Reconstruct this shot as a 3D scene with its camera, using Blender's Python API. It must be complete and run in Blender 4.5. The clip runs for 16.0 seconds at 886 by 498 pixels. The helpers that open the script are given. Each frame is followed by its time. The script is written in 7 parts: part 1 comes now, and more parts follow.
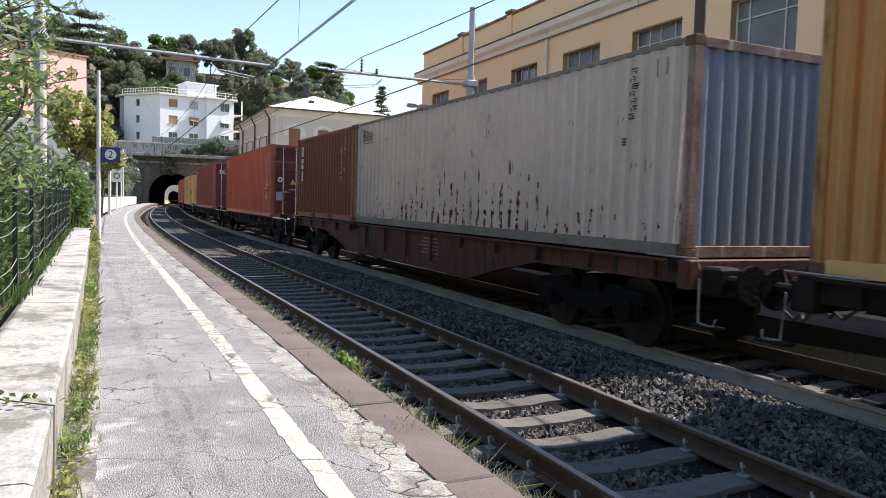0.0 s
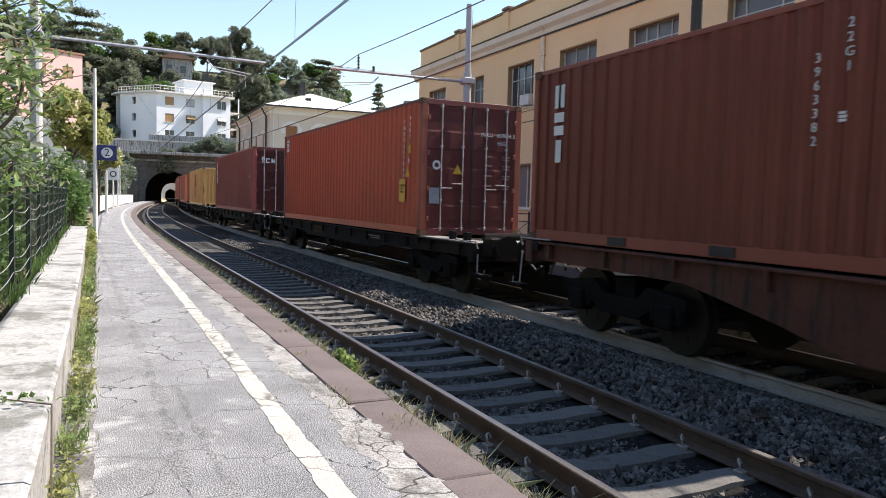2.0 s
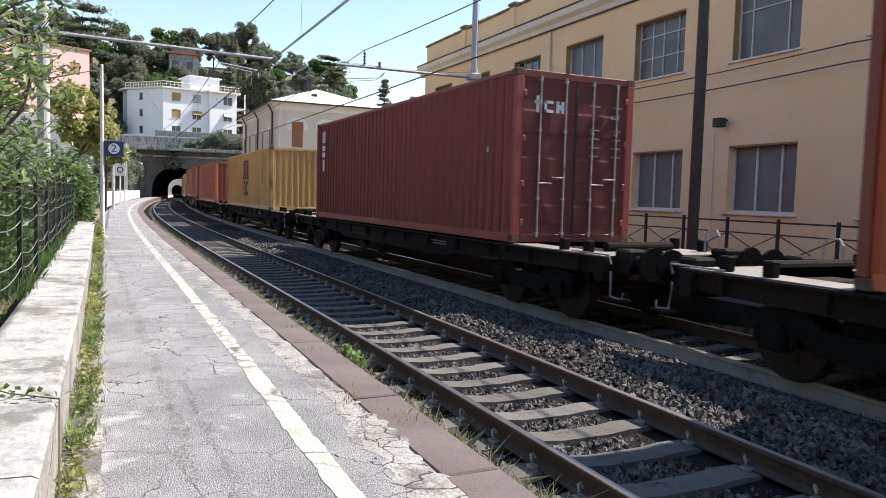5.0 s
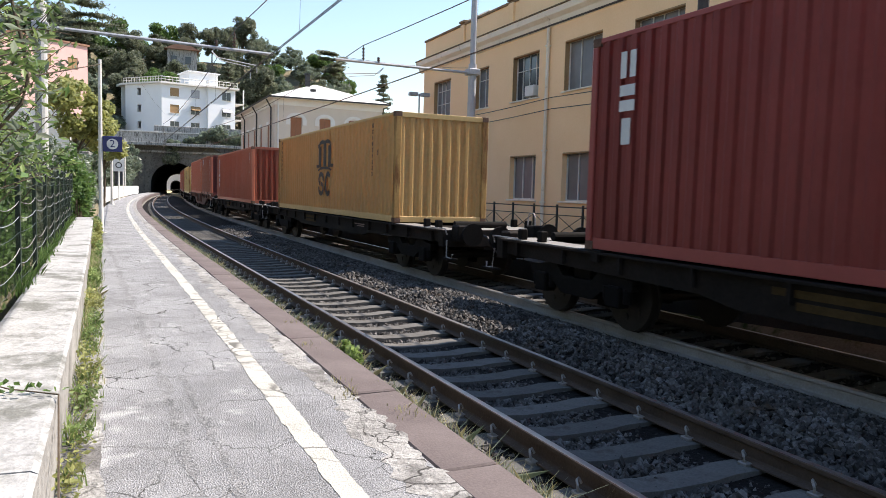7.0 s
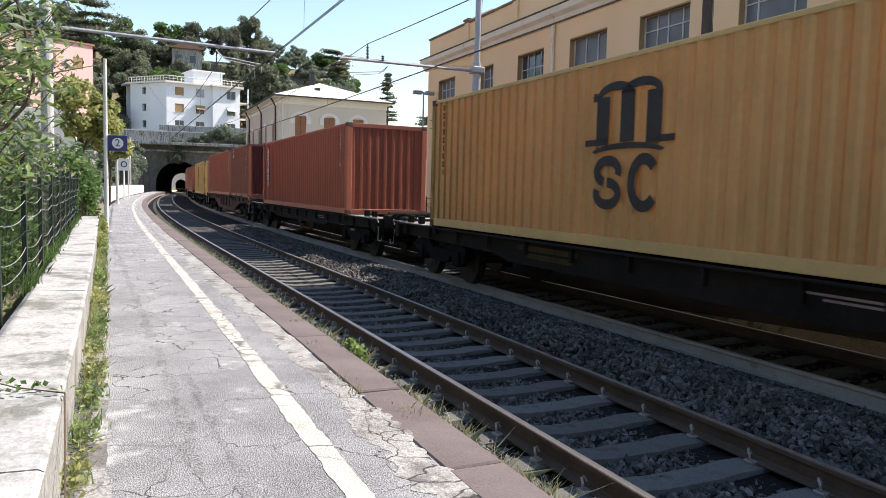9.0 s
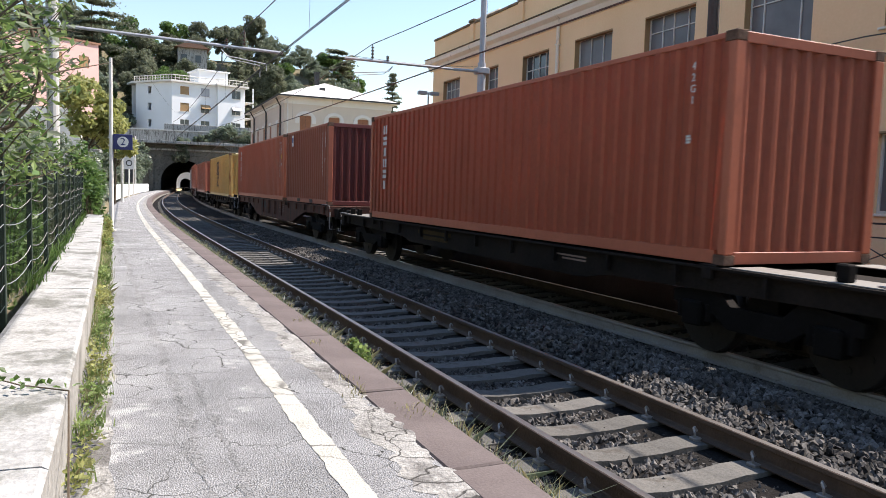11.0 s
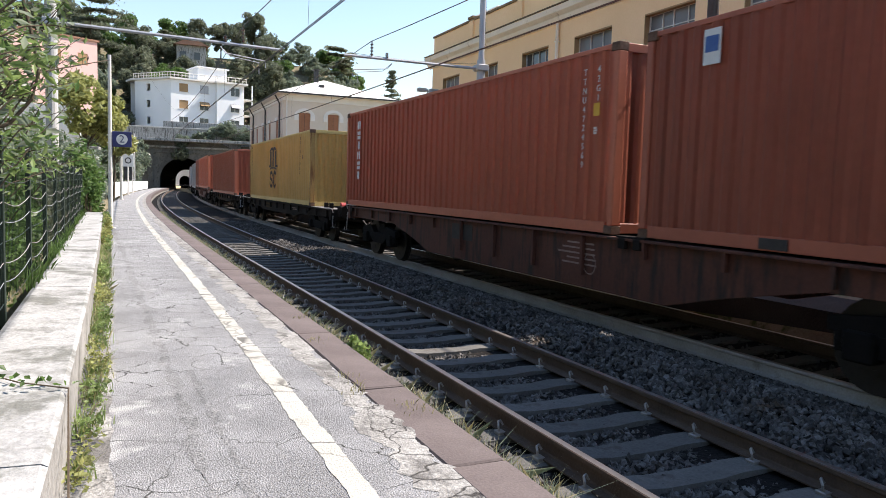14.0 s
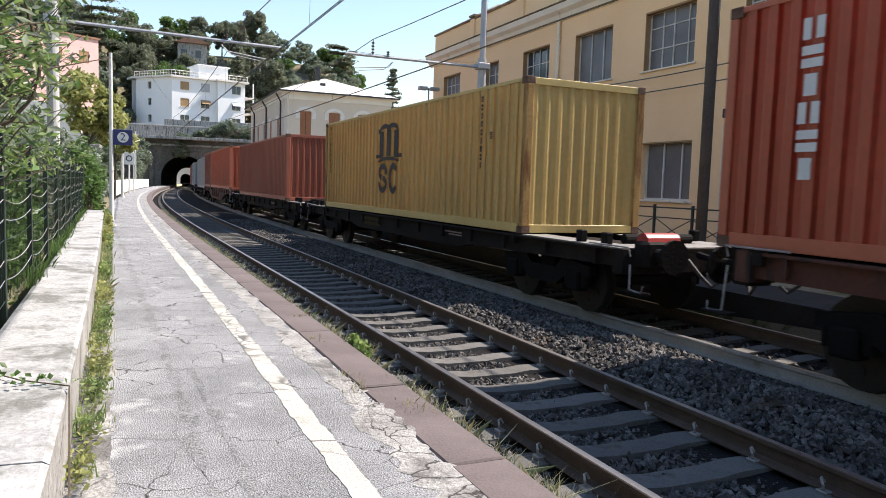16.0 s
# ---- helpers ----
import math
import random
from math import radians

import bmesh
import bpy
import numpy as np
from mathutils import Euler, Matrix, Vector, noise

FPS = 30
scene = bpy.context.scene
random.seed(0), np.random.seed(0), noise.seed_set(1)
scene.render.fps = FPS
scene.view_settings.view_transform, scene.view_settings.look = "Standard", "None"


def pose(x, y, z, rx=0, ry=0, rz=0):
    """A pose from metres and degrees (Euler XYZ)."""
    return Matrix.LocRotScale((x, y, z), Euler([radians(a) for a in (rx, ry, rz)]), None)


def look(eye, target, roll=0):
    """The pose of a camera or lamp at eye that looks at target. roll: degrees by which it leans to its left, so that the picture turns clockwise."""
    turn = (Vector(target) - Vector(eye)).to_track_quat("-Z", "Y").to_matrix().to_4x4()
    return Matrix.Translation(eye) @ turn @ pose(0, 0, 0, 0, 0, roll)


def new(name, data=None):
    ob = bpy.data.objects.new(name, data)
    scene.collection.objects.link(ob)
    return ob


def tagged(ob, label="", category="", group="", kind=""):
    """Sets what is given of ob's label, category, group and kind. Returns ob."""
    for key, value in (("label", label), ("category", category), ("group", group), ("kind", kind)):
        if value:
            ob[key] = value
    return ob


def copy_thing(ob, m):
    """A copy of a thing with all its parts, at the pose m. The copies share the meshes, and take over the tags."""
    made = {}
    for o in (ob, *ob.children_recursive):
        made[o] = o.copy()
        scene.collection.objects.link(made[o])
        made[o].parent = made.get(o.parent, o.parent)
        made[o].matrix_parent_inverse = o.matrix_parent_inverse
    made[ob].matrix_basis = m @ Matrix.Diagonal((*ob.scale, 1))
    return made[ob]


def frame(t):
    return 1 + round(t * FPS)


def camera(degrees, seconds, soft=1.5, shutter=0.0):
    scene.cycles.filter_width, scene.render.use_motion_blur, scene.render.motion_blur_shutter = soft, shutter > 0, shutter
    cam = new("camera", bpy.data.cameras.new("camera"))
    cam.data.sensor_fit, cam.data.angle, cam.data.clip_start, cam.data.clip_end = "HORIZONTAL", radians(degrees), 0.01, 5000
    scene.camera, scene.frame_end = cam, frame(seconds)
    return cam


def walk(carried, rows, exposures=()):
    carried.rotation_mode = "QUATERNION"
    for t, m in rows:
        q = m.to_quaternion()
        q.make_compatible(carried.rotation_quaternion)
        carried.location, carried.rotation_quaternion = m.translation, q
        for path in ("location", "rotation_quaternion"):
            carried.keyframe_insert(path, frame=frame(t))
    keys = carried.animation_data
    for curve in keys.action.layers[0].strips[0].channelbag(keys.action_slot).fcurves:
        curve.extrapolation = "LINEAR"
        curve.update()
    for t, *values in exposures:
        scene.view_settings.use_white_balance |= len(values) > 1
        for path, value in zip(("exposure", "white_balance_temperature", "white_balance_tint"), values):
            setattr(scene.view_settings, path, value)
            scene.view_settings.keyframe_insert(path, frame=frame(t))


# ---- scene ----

# ---- camera ----
EYE = (0.0, 0.0, 1.811)
cam = camera(62.77, 16.0, 0.9, 0.15)
# seconds, heading to the right of +Y, tilt, lean
TURNS = (
    (0, 24.33, -3.57, 1.66),
    (0.5, 24.56, -3.45, 1.55),
    (1, 24.55, -3.57, 1.50),
    (1.5, 24.64, -3.69, 1.45),
    (2, 24.54, -3.77, 1.51),
    (2.5, 24.47, -4.02, 1.58),
    (3, 24.45, -3.97, 1.68),
    (3.5, 24.37, -3.92, 1.63),
    (4, 24.24, -3.92, 1.61),
    (6.5, 24.02, -4.42, 1.57),
    (7, 24.18, -4.45, 1.56),
    (7.5, 24.28, -4.37, 1.38),
    (8, 23.84, -4.53, 1.25),
    (8.5, 23.86, -4.57, 1.34),
    (9, 23.82, -4.59, 1.43),
    (11.5, 23.50, -4.56, 1.80),
    (12, 23.58, -4.62, 1.90),
    (12.5, 23.58, -4.72, 1.97),
    (13, 23.57, -4.65, 1.97),
    (13.5, 23.63, -4.74, 1.81),
    (14, 23.57, -4.78, 1.71),
    (14.5, 23.53, -4.85, 1.80),
    (15, 23.63, -4.90, 1.67),
    (15.5, 23.56, -5.00, 1.70),
    (16, 23.51, -4.90, 1.81))


def aim(yaw, tilt, lean):
    a, b = radians(yaw), radians(tilt)
    d = Vector((math.sin(a) * math.cos(b), math.cos(a) * math.cos(b), math.sin(b)))
    return look(EYE, Vector(EYE) + d, lean)


walk(cam, [(t, aim(y, p, r)) for t, y, p, r in TURNS], [(0.0, 0.93, 6750, 15), (16.0, 0.93, 6750, 15)])

# ---- light ----
SUN_EL, SUN_AZ = radians(51), radians(93)   # azimuth clockwise from +Y
world = bpy.data.worlds.new("world")
scene.world = world
world.use_nodes = True
wn = world.node_tree.nodes
sky = wn.new("ShaderNodeTexSky")
sky.sky_type, sky.sun_disc = "NISHITA", False
sky.sun_elevation, sky.sun_rotation = SUN_EL, SUN_AZ
sky.air_density, sky.dust_density, sky.ozone_density = 1.4, 0.1, 3.2
wn["Background"].inputs["Strength"].default_value = 0.118
world.node_tree.links.new(sky.outputs[0], wn["Background"].inputs["Color"])
sun = new("sun", bpy.data.lights.new("sun", "SUN"))
sun.data.energy, sun.data.angle, sun.data.color = 4.9, radians(0.53), (1.0, 0.95, 0.87)
toward = Vector((math.sin(SUN_AZ) * math.cos(SUN_EL), math.cos(SUN_AZ) * math.cos(SUN_EL), math.sin(SUN_EL)))
sun.matrix_world = look(toward * 60, (0, 0, 0))

# ---- the line of the railway ----
SS = np.arange(-40.0, 460.0, 0.1)
KAPPA = np.interp(SS, (-40, 0, 25, 45, 52, 80, 90, 150, 170, 460), (-0.00253, -0.00253, 0.00105, 0.0011, 0.0015, 0.00095, 0.0006, 0.00075, -0.00036, -0.00036))
TH = np.cumsum(KAPPA) * 0.1
TH -= np.interp(0, SS, TH)
CX, CY = np.cumsum(np.sin(TH)) * 0.1, np.cumsum(np.cos(TH)) * 0.1
CX, CY = CX - np.interp(0, SS, CX), CY - np.interp(0, SS, CY)
RAIL_1, GAUGE, APART = 2.873, 1.435, 3.69   # outer side of the first rail's head, gauge, spacing of the tracks
AXIS_1 = RAIL_1 + 0.07 + GAUGE / 2
AXIS_2 = AXIS_1 + APART
EDGE, PLAT = 2.03, 0.25                      # platform edge and height
TUNNEL = 155.0
MOUTH = AXIS_1 + APART / 2 - 0.85            # offset of the tunnel's middle
BORE = 165.0                                 # length of the tunnel


def at(s, off=0.0, z=0.0):
    x, y, th = np.interp(s, SS, CX), np.interp(s, SS, CY), np.interp(s, SS, TH)
    return Vector((x + off * math.cos(th), y - off * math.sin(th), z))


def heading(s):
    return float(np.interp(s, SS, TH))


def on_line(s, off=0.0, z=0.0):
    """A pose on the line, y along it and x to its right."""
    return Matrix.Translation(at(s, off, z)) @ Matrix.Rotation(-heading(s), 4, "Z")


def run(t):
    """Distance that the train has run since the start."""
    return 0.0017613 * t ** 3 - 0.0607097 * t ** 2 + 7.6106 * t

# ---- materials ----
def surf(name, c1, c2, big=0.6, fine=30.0, rough=0.8, metal=0.0, bump=0.2, dirt=None, dirt_at=0.6, streak=False, island=0.0, coord="Object", grain=0.5):
    """A surface of two tones in large patches and fine grain, with relief; dirt: a third tone in stains."""
    m = bpy.data.materials.new(name)
    m.use_nodes = True
    nt = m.node_tree
    n, l = nt.nodes, nt.links
    b = n["Principled BSDF"]
    b.inputs["Roughness"].default_value, b.inputs["Metallic"].default_value = rough, metal
    b.inputs["Specular IOR Level"].default_value = 0.12 if rough >= 0.8 else 0.45
    tc = n.new("ShaderNodeTexCoord")
    co = tc.outputs[coord]
    n1, n2 = n.new("ShaderNodeTexNoise"), n.new("ShaderNodeTexNoise")
    n1.inputs["Scale"].default_value, n1.inputs["Detail"].default_value, n1.inputs["Roughness"].default_value = big, 6, 0.65
    n2.inputs["Scale"].default_value, n2.inputs["Detail"].default_value = fine, 4
    l.new(co, n1.inputs["Vector"]); l.new(co, n2.inputs["Vector"])
    mx = n.new("ShaderNodeMix"); mx.data_type = "RGBA"
    ad = n.new("ShaderNodeMath"); ad.operation = "MULTIPLY_ADD"
    l.new(n2.outputs["Fac"], ad.inputs[0]); ad.inputs[1].default_value = grain
    l.new(n1.outputs["Fac"], ad.inputs[2])
    rp = n.new("ShaderNodeMapRange")
    rp.inputs[1].default_value, rp.inputs[2].default_value = 0.3 + grain * 0.42, 0.68 + grain * 0.62
    l.new(ad.outputs[0], rp.inputs[0])
    l.new(rp.outputs[0], mx.inputs["Factor"])
    mx.inputs["A"].default_value, mx.inputs["B"].default_value = (*c1, 1), (*c2, 1)
    col = mx.outputs["Result"]
    if dirt:
        n3 = n.new("ShaderNodeTexNoise")
        n3.inputs["Scale"].default_value, n3.inputs["Detail"].default_value = 2.2, 8
        n3.inputs["Roughness"].default_value = 0.7
        if streak:
            mp = n.new("ShaderNodeMapping")
            mp.inputs["Scale"].default_value = (2.4, 2.4, 0.35)
            l.new(co, mp.inputs["Vector"]); l.new(mp.outputs[0], n3.inputs["Vector"])
        else:
            l.new(co, n3.inputs["Vector"])
        r3 = n.new("ShaderNodeMapRange")
        r3.inputs[1].default_value, r3.inputs[2].default_value = dirt_at, dirt_at + 0.12
        l.new(n3.outputs["Fac"], r3.inputs[0])
        m3 = n.new("ShaderNodeMix"); m3.data_type = "RGBA"
        l.new(r3.outputs[0], m3.inputs["Factor"]); l.new(col, m3.inputs["A"])
        m3.inputs["B"].default_value = (*dirt, 1)
        col = m3.outputs["Result"]
    if island:
        g = n.new("ShaderNodeNewGeometry")
        oi = n.new("ShaderNodeObjectInfo")
        sm = n.new("ShaderNodeMath"); sm.operation = "ADD"
        l.new(g.outputs["Random Per Island"], sm.inputs[0]); l.new(oi.outputs["Random"], sm.inputs[1])
        fr = n.new("ShaderNodeMath"); fr.operation = "FRACT"
        l.new(sm.outputs[0], fr.inputs[0])
        vr = n.new("ShaderNodeMapRange")
        vr.inputs[3].default_value, vr.inputs[4].default_value = 1 - island, 1 + island
        l.new(fr.outputs[0], vr.inputs[0])
        hs = n.new("ShaderNodeHueSaturation")
        l.new(vr.outputs[0], hs.inputs["Value"]); l.new(col, hs.inputs["Color"])
        col = hs.outputs[0]
    l.new(col, b.inputs["Base Color"])
    if bump:
        bp = n.new("ShaderNodeBump")
        bp.inputs["Strength"].default_value, bp.inputs["Distance"].default_value = bump, 0.02
        l.new(n2.outputs["Fac"], bp.inputs["Height"]); l.new(bp.outputs[0], b.inputs["Normal"])
    return m


def cracked(m, scale, width, tone):
    """Adds a net of dark cracks to a surface."""
    nt = m.node_tree
    n, l = nt.nodes, nt.links
    b = n["Principled BSDF"]
    tc, v, w = n.new("ShaderNodeTexCoord"), n.new("ShaderNodeTexVoronoi"), n.new("ShaderNodeTexNoise")
    w.inputs["Scale"].default_value, w.inputs["Detail"].default_value = 1.6, 6
    va = n.new("ShaderNodeVectorMath"); va.operation = "MULTIPLY_ADD"
    va.inputs[1].default_value = (0.9, 0.9, 0.0)
    l.new(tc.outputs["Object"], w.inputs["Vector"]); l.new(w.outputs["Color"], va.inputs[0]); l.new(tc.outputs["Object"], va.inputs[2])
    v.feature = "DISTANCE_TO_EDGE"
    v.inputs["Scale"].default_value = scale
    l.new(va.outputs[0], v.inputs["Vector"])
    r = n.new("ShaderNodeMapRange")
    r.inputs[1].default_value, r.inputs[2].default_value = width * 0.3, width
    r.inputs[3].default_value, r.inputs[4].default_value = 1, 0
    l.new(v.outputs["Distance"], r.inputs[0])
    # cracks show in some stretches only
    p = n.new("ShaderNodeTexNoise"); p.inputs["Scale"].default_value = 0.8
    l.new(tc.outputs["Object"], p.inputs["Vector"])
    pr = n.new("ShaderNodeMapRange"); pr.inputs[1].default_value, pr.inputs[2].default_value = 0.42, 0.56
    l.new(p.outputs["Fac"], pr.inputs[0])
    mu = n.new("ShaderNodeMath"); mu.operation = "MULTIPLY"
    l.new(r.outputs[0], mu.inputs[0]); l.new(pr.outputs[0], mu.inputs[1])
    x = n.new("ShaderNodeMix"); x.data_type = "RGBA"
    old = b.inputs["Base Color"].links[0].from_socket
    l.new(mu.outputs[0], x.inputs["Factor"]); l.new(old, x.inputs["A"]); x.inputs["B"].default_value = (*tone, 1)
    l.new(x.outputs["Result"], b.inputs["Base Color"])
    return m


def glassy(name, c, rough=0.08):
    m = bpy.data.materials.new(name)
    m.use_nodes = True
    b = m.node_tree.nodes["Principled BSDF"]
    b.inputs["Base Color"].default_value, b.inputs["Roughness"].default_value = (*c, 1), rough
    b.inputs["Specular IOR Level"].default_value = 0.6
    return m


M_ASPHALT = cracked(surf("asphalt", (0.128, 0.128, 0.128), (0.427, 0.427, 0.429), 0.8, 105, 0.92, bump=0.9, dirt=(0.450, 0.446, 0.438), dirt_at=0.57, grain=1.5), 2.1, 0.016, (0.054, 0.054, 0.050))
M_TAR = surf("darker asphalt seam", (0.10, 0.10, 0.10), (0.34, 0.338, 0.336), 0.8, 75, 0.92, bump=0.9, dirt=(0.36, 0.355, 0.35), dirt_at=0.54, grain=1.5)
# asphalt darkened to hold the shade behind the train
M_DIM = surf("shade-darkened asphalt", (0.025, 0.023, 0.022), (0.06, 0.057, 0.054), 0.8, 40, 0.92, bump=0.5)
M_PATCH = cracked(surf("worn concrete", (0.192, 0.184, 0.172), (0.448, 0.436, 0.408), 2.0, 50, 0.92, bump=0.8, dirt=(0.152, 0.144, 0.136), dirt_at=0.50, grain=1.0), 3.2, 0.03, (0.064, 0.060, 0.056))
M_EDGE = surf("brown edge stone", (0.116, 0.094, 0.090), (0.188, 0.156, 0.148), 1.5, 60, 0.85, bump=0.2, dirt=(0.120, 0.096, 0.084), dirt_at=0.62, island=0.06)
M_LINE = cracked(surf("worn white paint", (0.385, 0.371, 0.318), (0.543, 0.530, 0.490), 2.0, 60, 0.8, bump=0.5, dirt=(0.265, 0.255, 0.225), dirt_at=0.52, grain=0.8), 4.2, 0.06, (0.145, 0.139, 0.126))
M_WALLSIDE = surf("darker grey side render", (0.240, 0.232, 0.216), (0.400, 0.388, 0.360), 1.6, 20, 0.92, bump=0.7, dirt=(0.160, 0.152, 0.136), dirt_at=0.52, grain=0.8)
# the dirt tone paints dappled leaf shade on the wall, besides stains
M_WALL = surf("pale render with leaf-shade dapple", (0.291, 0.288, 0.278), (0.463, 0.460, 0.444), 3.0, 25, 0.9, bump=0.6, dirt=(0.179, 0.179, 0.162), dirt_at=0.50, grain=0.8)
M_SOIL = surf("dry soil", (0.16, 0.13, 0.09), (0.26, 0.22, 0.15), 0.8, 20, 0.95, bump=0.6, dirt=(0.07, 0.09, 0.03), dirt_at=0.5)
# ballast bed near black: shade between the stones is put into its colour
M_BALLAST_SHADE = surf("ballast", (0.008, 0.007, 0.0065), (0.018, 0.016, 0.015), 3.0, 25, 0.9, bump=1.0)
M_STONE = surf("ballast stone", (0.035, 0.031, 0.029), (0.164, 0.155, 0.145), 2.5, 40, 0.85, bump=0.3, island=0.65, dirt=(0.070, 0.049, 0.033), dirt_at=0.56)
# pale with dust, and with light bounced off the platform put into the colour
M_RAIL2 = surf("dusty rail with bounced light", (0.26, 0.235, 0.21), (0.42, 0.39, 0.36), 1.2, 40, 0.9, 0.0, bump=0.3, dirt=(0.15, 0.12, 0.10), dirt_at=0.62)
M_RAIL = surf("rusty rail", (0.075, 0.05, 0.036), (0.135, 0.093, 0.068), 4.0, 50, 0.75, 0.2, bump=0.3)
M_HEAD = surf("worn rail head", (0.34, 0.31, 0.28), (0.46, 0.43, 0.40), 3.0, 40, 0.35, 0.8, bump=0.05)
M_SLEEPER = surf("concrete sleeper", (0.088, 0.084, 0.077), (0.158, 0.150, 0.138), 2.5, 40, 0.9, bump=0.3, dirt=(0.077, 0.065, 0.053), dirt_at=0.6, island=0.12)
M_CLIP = surf("spring steel", (0.30, 0.27, 0.24), (0.42, 0.39, 0.36), 8, 40, 0.5, 0.6, bump=0.1)
M_STEEL = surf("grey painted steel", (0.33, 0.34, 0.36), (0.43, 0.44, 0.46), 1.5, 30, 0.55, 0.2, bump=0.1, dirt=(0.24, 0.20, 0.16), dirt_at=0.68)
M_POLE = surf("off-white painted steel", (0.60, 0.57, 0.52), (0.72, 0.70, 0.66), 1.2, 20, 0.6, bump=0.08, dirt=(0.40, 0.34, 0.27), dirt_at=0.66)
M_CONC = surf("mast concrete", (0.42, 0.41, 0.39), (0.56, 0.55, 0.52), 0.9, 25, 0.9, bump=0.3)
M_DARKSTEEL = surf("dark steel", (0.025, 0.026, 0.028), (0.06, 0.06, 0.06), 2, 30, 0.6, 0.3, bump=0.15)
M_WIRE = surf("wire", (0.05, 0.05, 0.05), (0.10, 0.09, 0.08), 2, 30, 0.6, 0.5, bump=0)
M_INSUL = surf("brown insulator", (0.05, 0.03, 0.025), (0.09, 0.05, 0.04), 8, 30, 0.25, bump=0)
M_YELLOW = surf("ochre facade", (0.82, 0.56, 0.32), (0.90, 0.63, 0.38), 0.35, 14, 0.9, bump=0.15, dirt=(0.70, 0.46, 0.25), dirt_at=0.66, streak=True)
M_YEDGE = surf("soiled cornice", (0.70, 0.62, 0.50), (0.82, 0.75, 0.64), 0.8, 14, 0.9, bump=0.3, dirt=(0.22, 0.16, 0.11), dirt_at=0.60)
M_SOOT = surf("dark coping", (0.12, 0.09, 0.065), (0.30, 0.22, 0.14), 1.4, 14, 0.9, bump=0.3)
M_REVEAL = surf("brown reveal", (0.30, 0.19, 0.10), (0.40, 0.26, 0.14), 1, 20, 0.85, bump=0.1)
M_FRAMEW = surf("pale window frame", (0.55, 0.54, 0.50), (0.68, 0.67, 0.63), 2, 30, 0.6, bump=0.05)
M_GLASS = glassy("window glass", (0.05, 0.055, 0.06))
M_GLASS2 = surf("dusty window glass", (0.10, 0.10, 0.10), (0.18, 0.18, 0.185), 0.5, 1.5, 0.38, bump=0)
M_DARKMAST = surf("dark brown mast paint", (0.045, 0.036, 0.03), (0.085, 0.07, 0.058), 1.5, 20, 0.7, 0.1, bump=0.1)
M_VILLA = surf("beige stucco", (0.58, 0.50, 0.41), (0.66, 0.58, 0.49), 0.3, 12, 0.9, bump=0.1, dirt=(0.50, 0.43, 0.36), dirt_at=0.68, streak=True)
M_VTRIM = surf("pale stucco trim", (0.66, 0.63, 0.58), (0.76, 0.73, 0.68), 0.6, 14, 0.9, bump=0.1)
M_ROOF = surf("pale roof slabs", (0.60, 0.57, 0.54), (0.72, 0.70, 0.67), 0.5, 8, 0.85, bump=0.2, dirt=(0.50, 0.46, 0.42), dirt_at=0.6)
M_SHUTTER = surf("red-brown shutter", (0.25, 0.10, 0.045), (0.33, 0.14, 0.07), 2, 30, 0.7, bump=0.1)
M_WHITEH = surf("white stucco", (0.754, 0.764, 0.773), (0.828, 0.837, 0.846), 0.2, 10, 0.9, bump=0.08, dirt=(0.607, 0.607, 0.598), dirt_at=0.68, streak=True)
M_PINK = surf("pink stucco", (0.72, 0.43, 0.39), (0.80, 0.51, 0.46), 0.2, 10, 0.9, bump=0.08, dirt=(0.60, 0.36, 0.29), dirt_at=0.66, streak=True)
M_BRICKT = surf("brown roof tile", (0.24, 0.13, 0.09), (0.34, 0.20, 0.14), 1, 12, 0.9, bump=0.2)
M_ROCK = surf("old stone masonry", (0.081, 0.077, 0.069), (0.209, 0.198, 0.173), 0.35, 5, 0.95, bump=0.8, dirt=(0.073, 0.069, 0.056), dirt_at=0.52, island=0.15)
M_STAINED = surf("stained grey masonry", (0.24, 0.235, 0.22), (0.48, 0.47, 0.44), 0.5, 6, 0.95, bump=0.8, dirt=(0.10, 0.095, 0.085), dirt_at=0.50, streak=True, grain=0.9)
M_SOOTY = surf("sooty tunnel lining", (0.02, 0.02, 0.02), (0.05, 0.047, 0.045), 0.5, 6, 0.95, bump=0.4)
M_LEAF_DK = surf("dark leaves", (0.095, 0.112, 0.068), (0.215, 0.235, 0.155), 0.25, 6, 0.5, bump=0, island=0.45)
M_LEAF = surf("green leaves", (0.065, 0.125, 0.032), (0.16, 0.25, 0.075), 0.3, 6, 0.36, bump=0, island=0.4)
M_LEAF_LT = surf("light leaves", (0.15, 0.23, 0.06), (0.30, 0.38, 0.14), 0.5, 6, 0.5, bump=0, island=0.35)
M_LEAF_YL = surf("yellow-green leaves", (0.26, 0.28, 0.085), (0.42, 0.42, 0.17), 0.3, 6, 0.55, bump=0, island=0.3)
M_LEAF_OL = surf("grey-green leaves", (0.10, 0.135, 0.085), (0.29, 0.33, 0.24), 0.3, 6, 0.32, bump=0, island=0.35)
M_DRY = surf("dry grass", (0.30, 0.28, 0.15), (0.50, 0.46, 0.28), 2, 12, 0.8, bump=0, island=0.3)
M_BARK = surf("bark", (0.07, 0.055, 0.04), (0.14, 0.11, 0.08), 2, 20, 0.95, bump=0.6)
M_SIGN = surf("sign blue", (0.018, 0.022, 0.10), (0.03, 0.035, 0.14), 2, 20, 0.4, bump=0)
M_WHITE = surf("white lettering", (0.66, 0.66, 0.63), (0.78, 0.78, 0.75), 4, 40, 0.6, bump=0)
M_BLACK = surf("black marking", (0.025, 0.022, 0.022), (0.05, 0.045, 0.04), 6, 40, 0.7, bump=0)
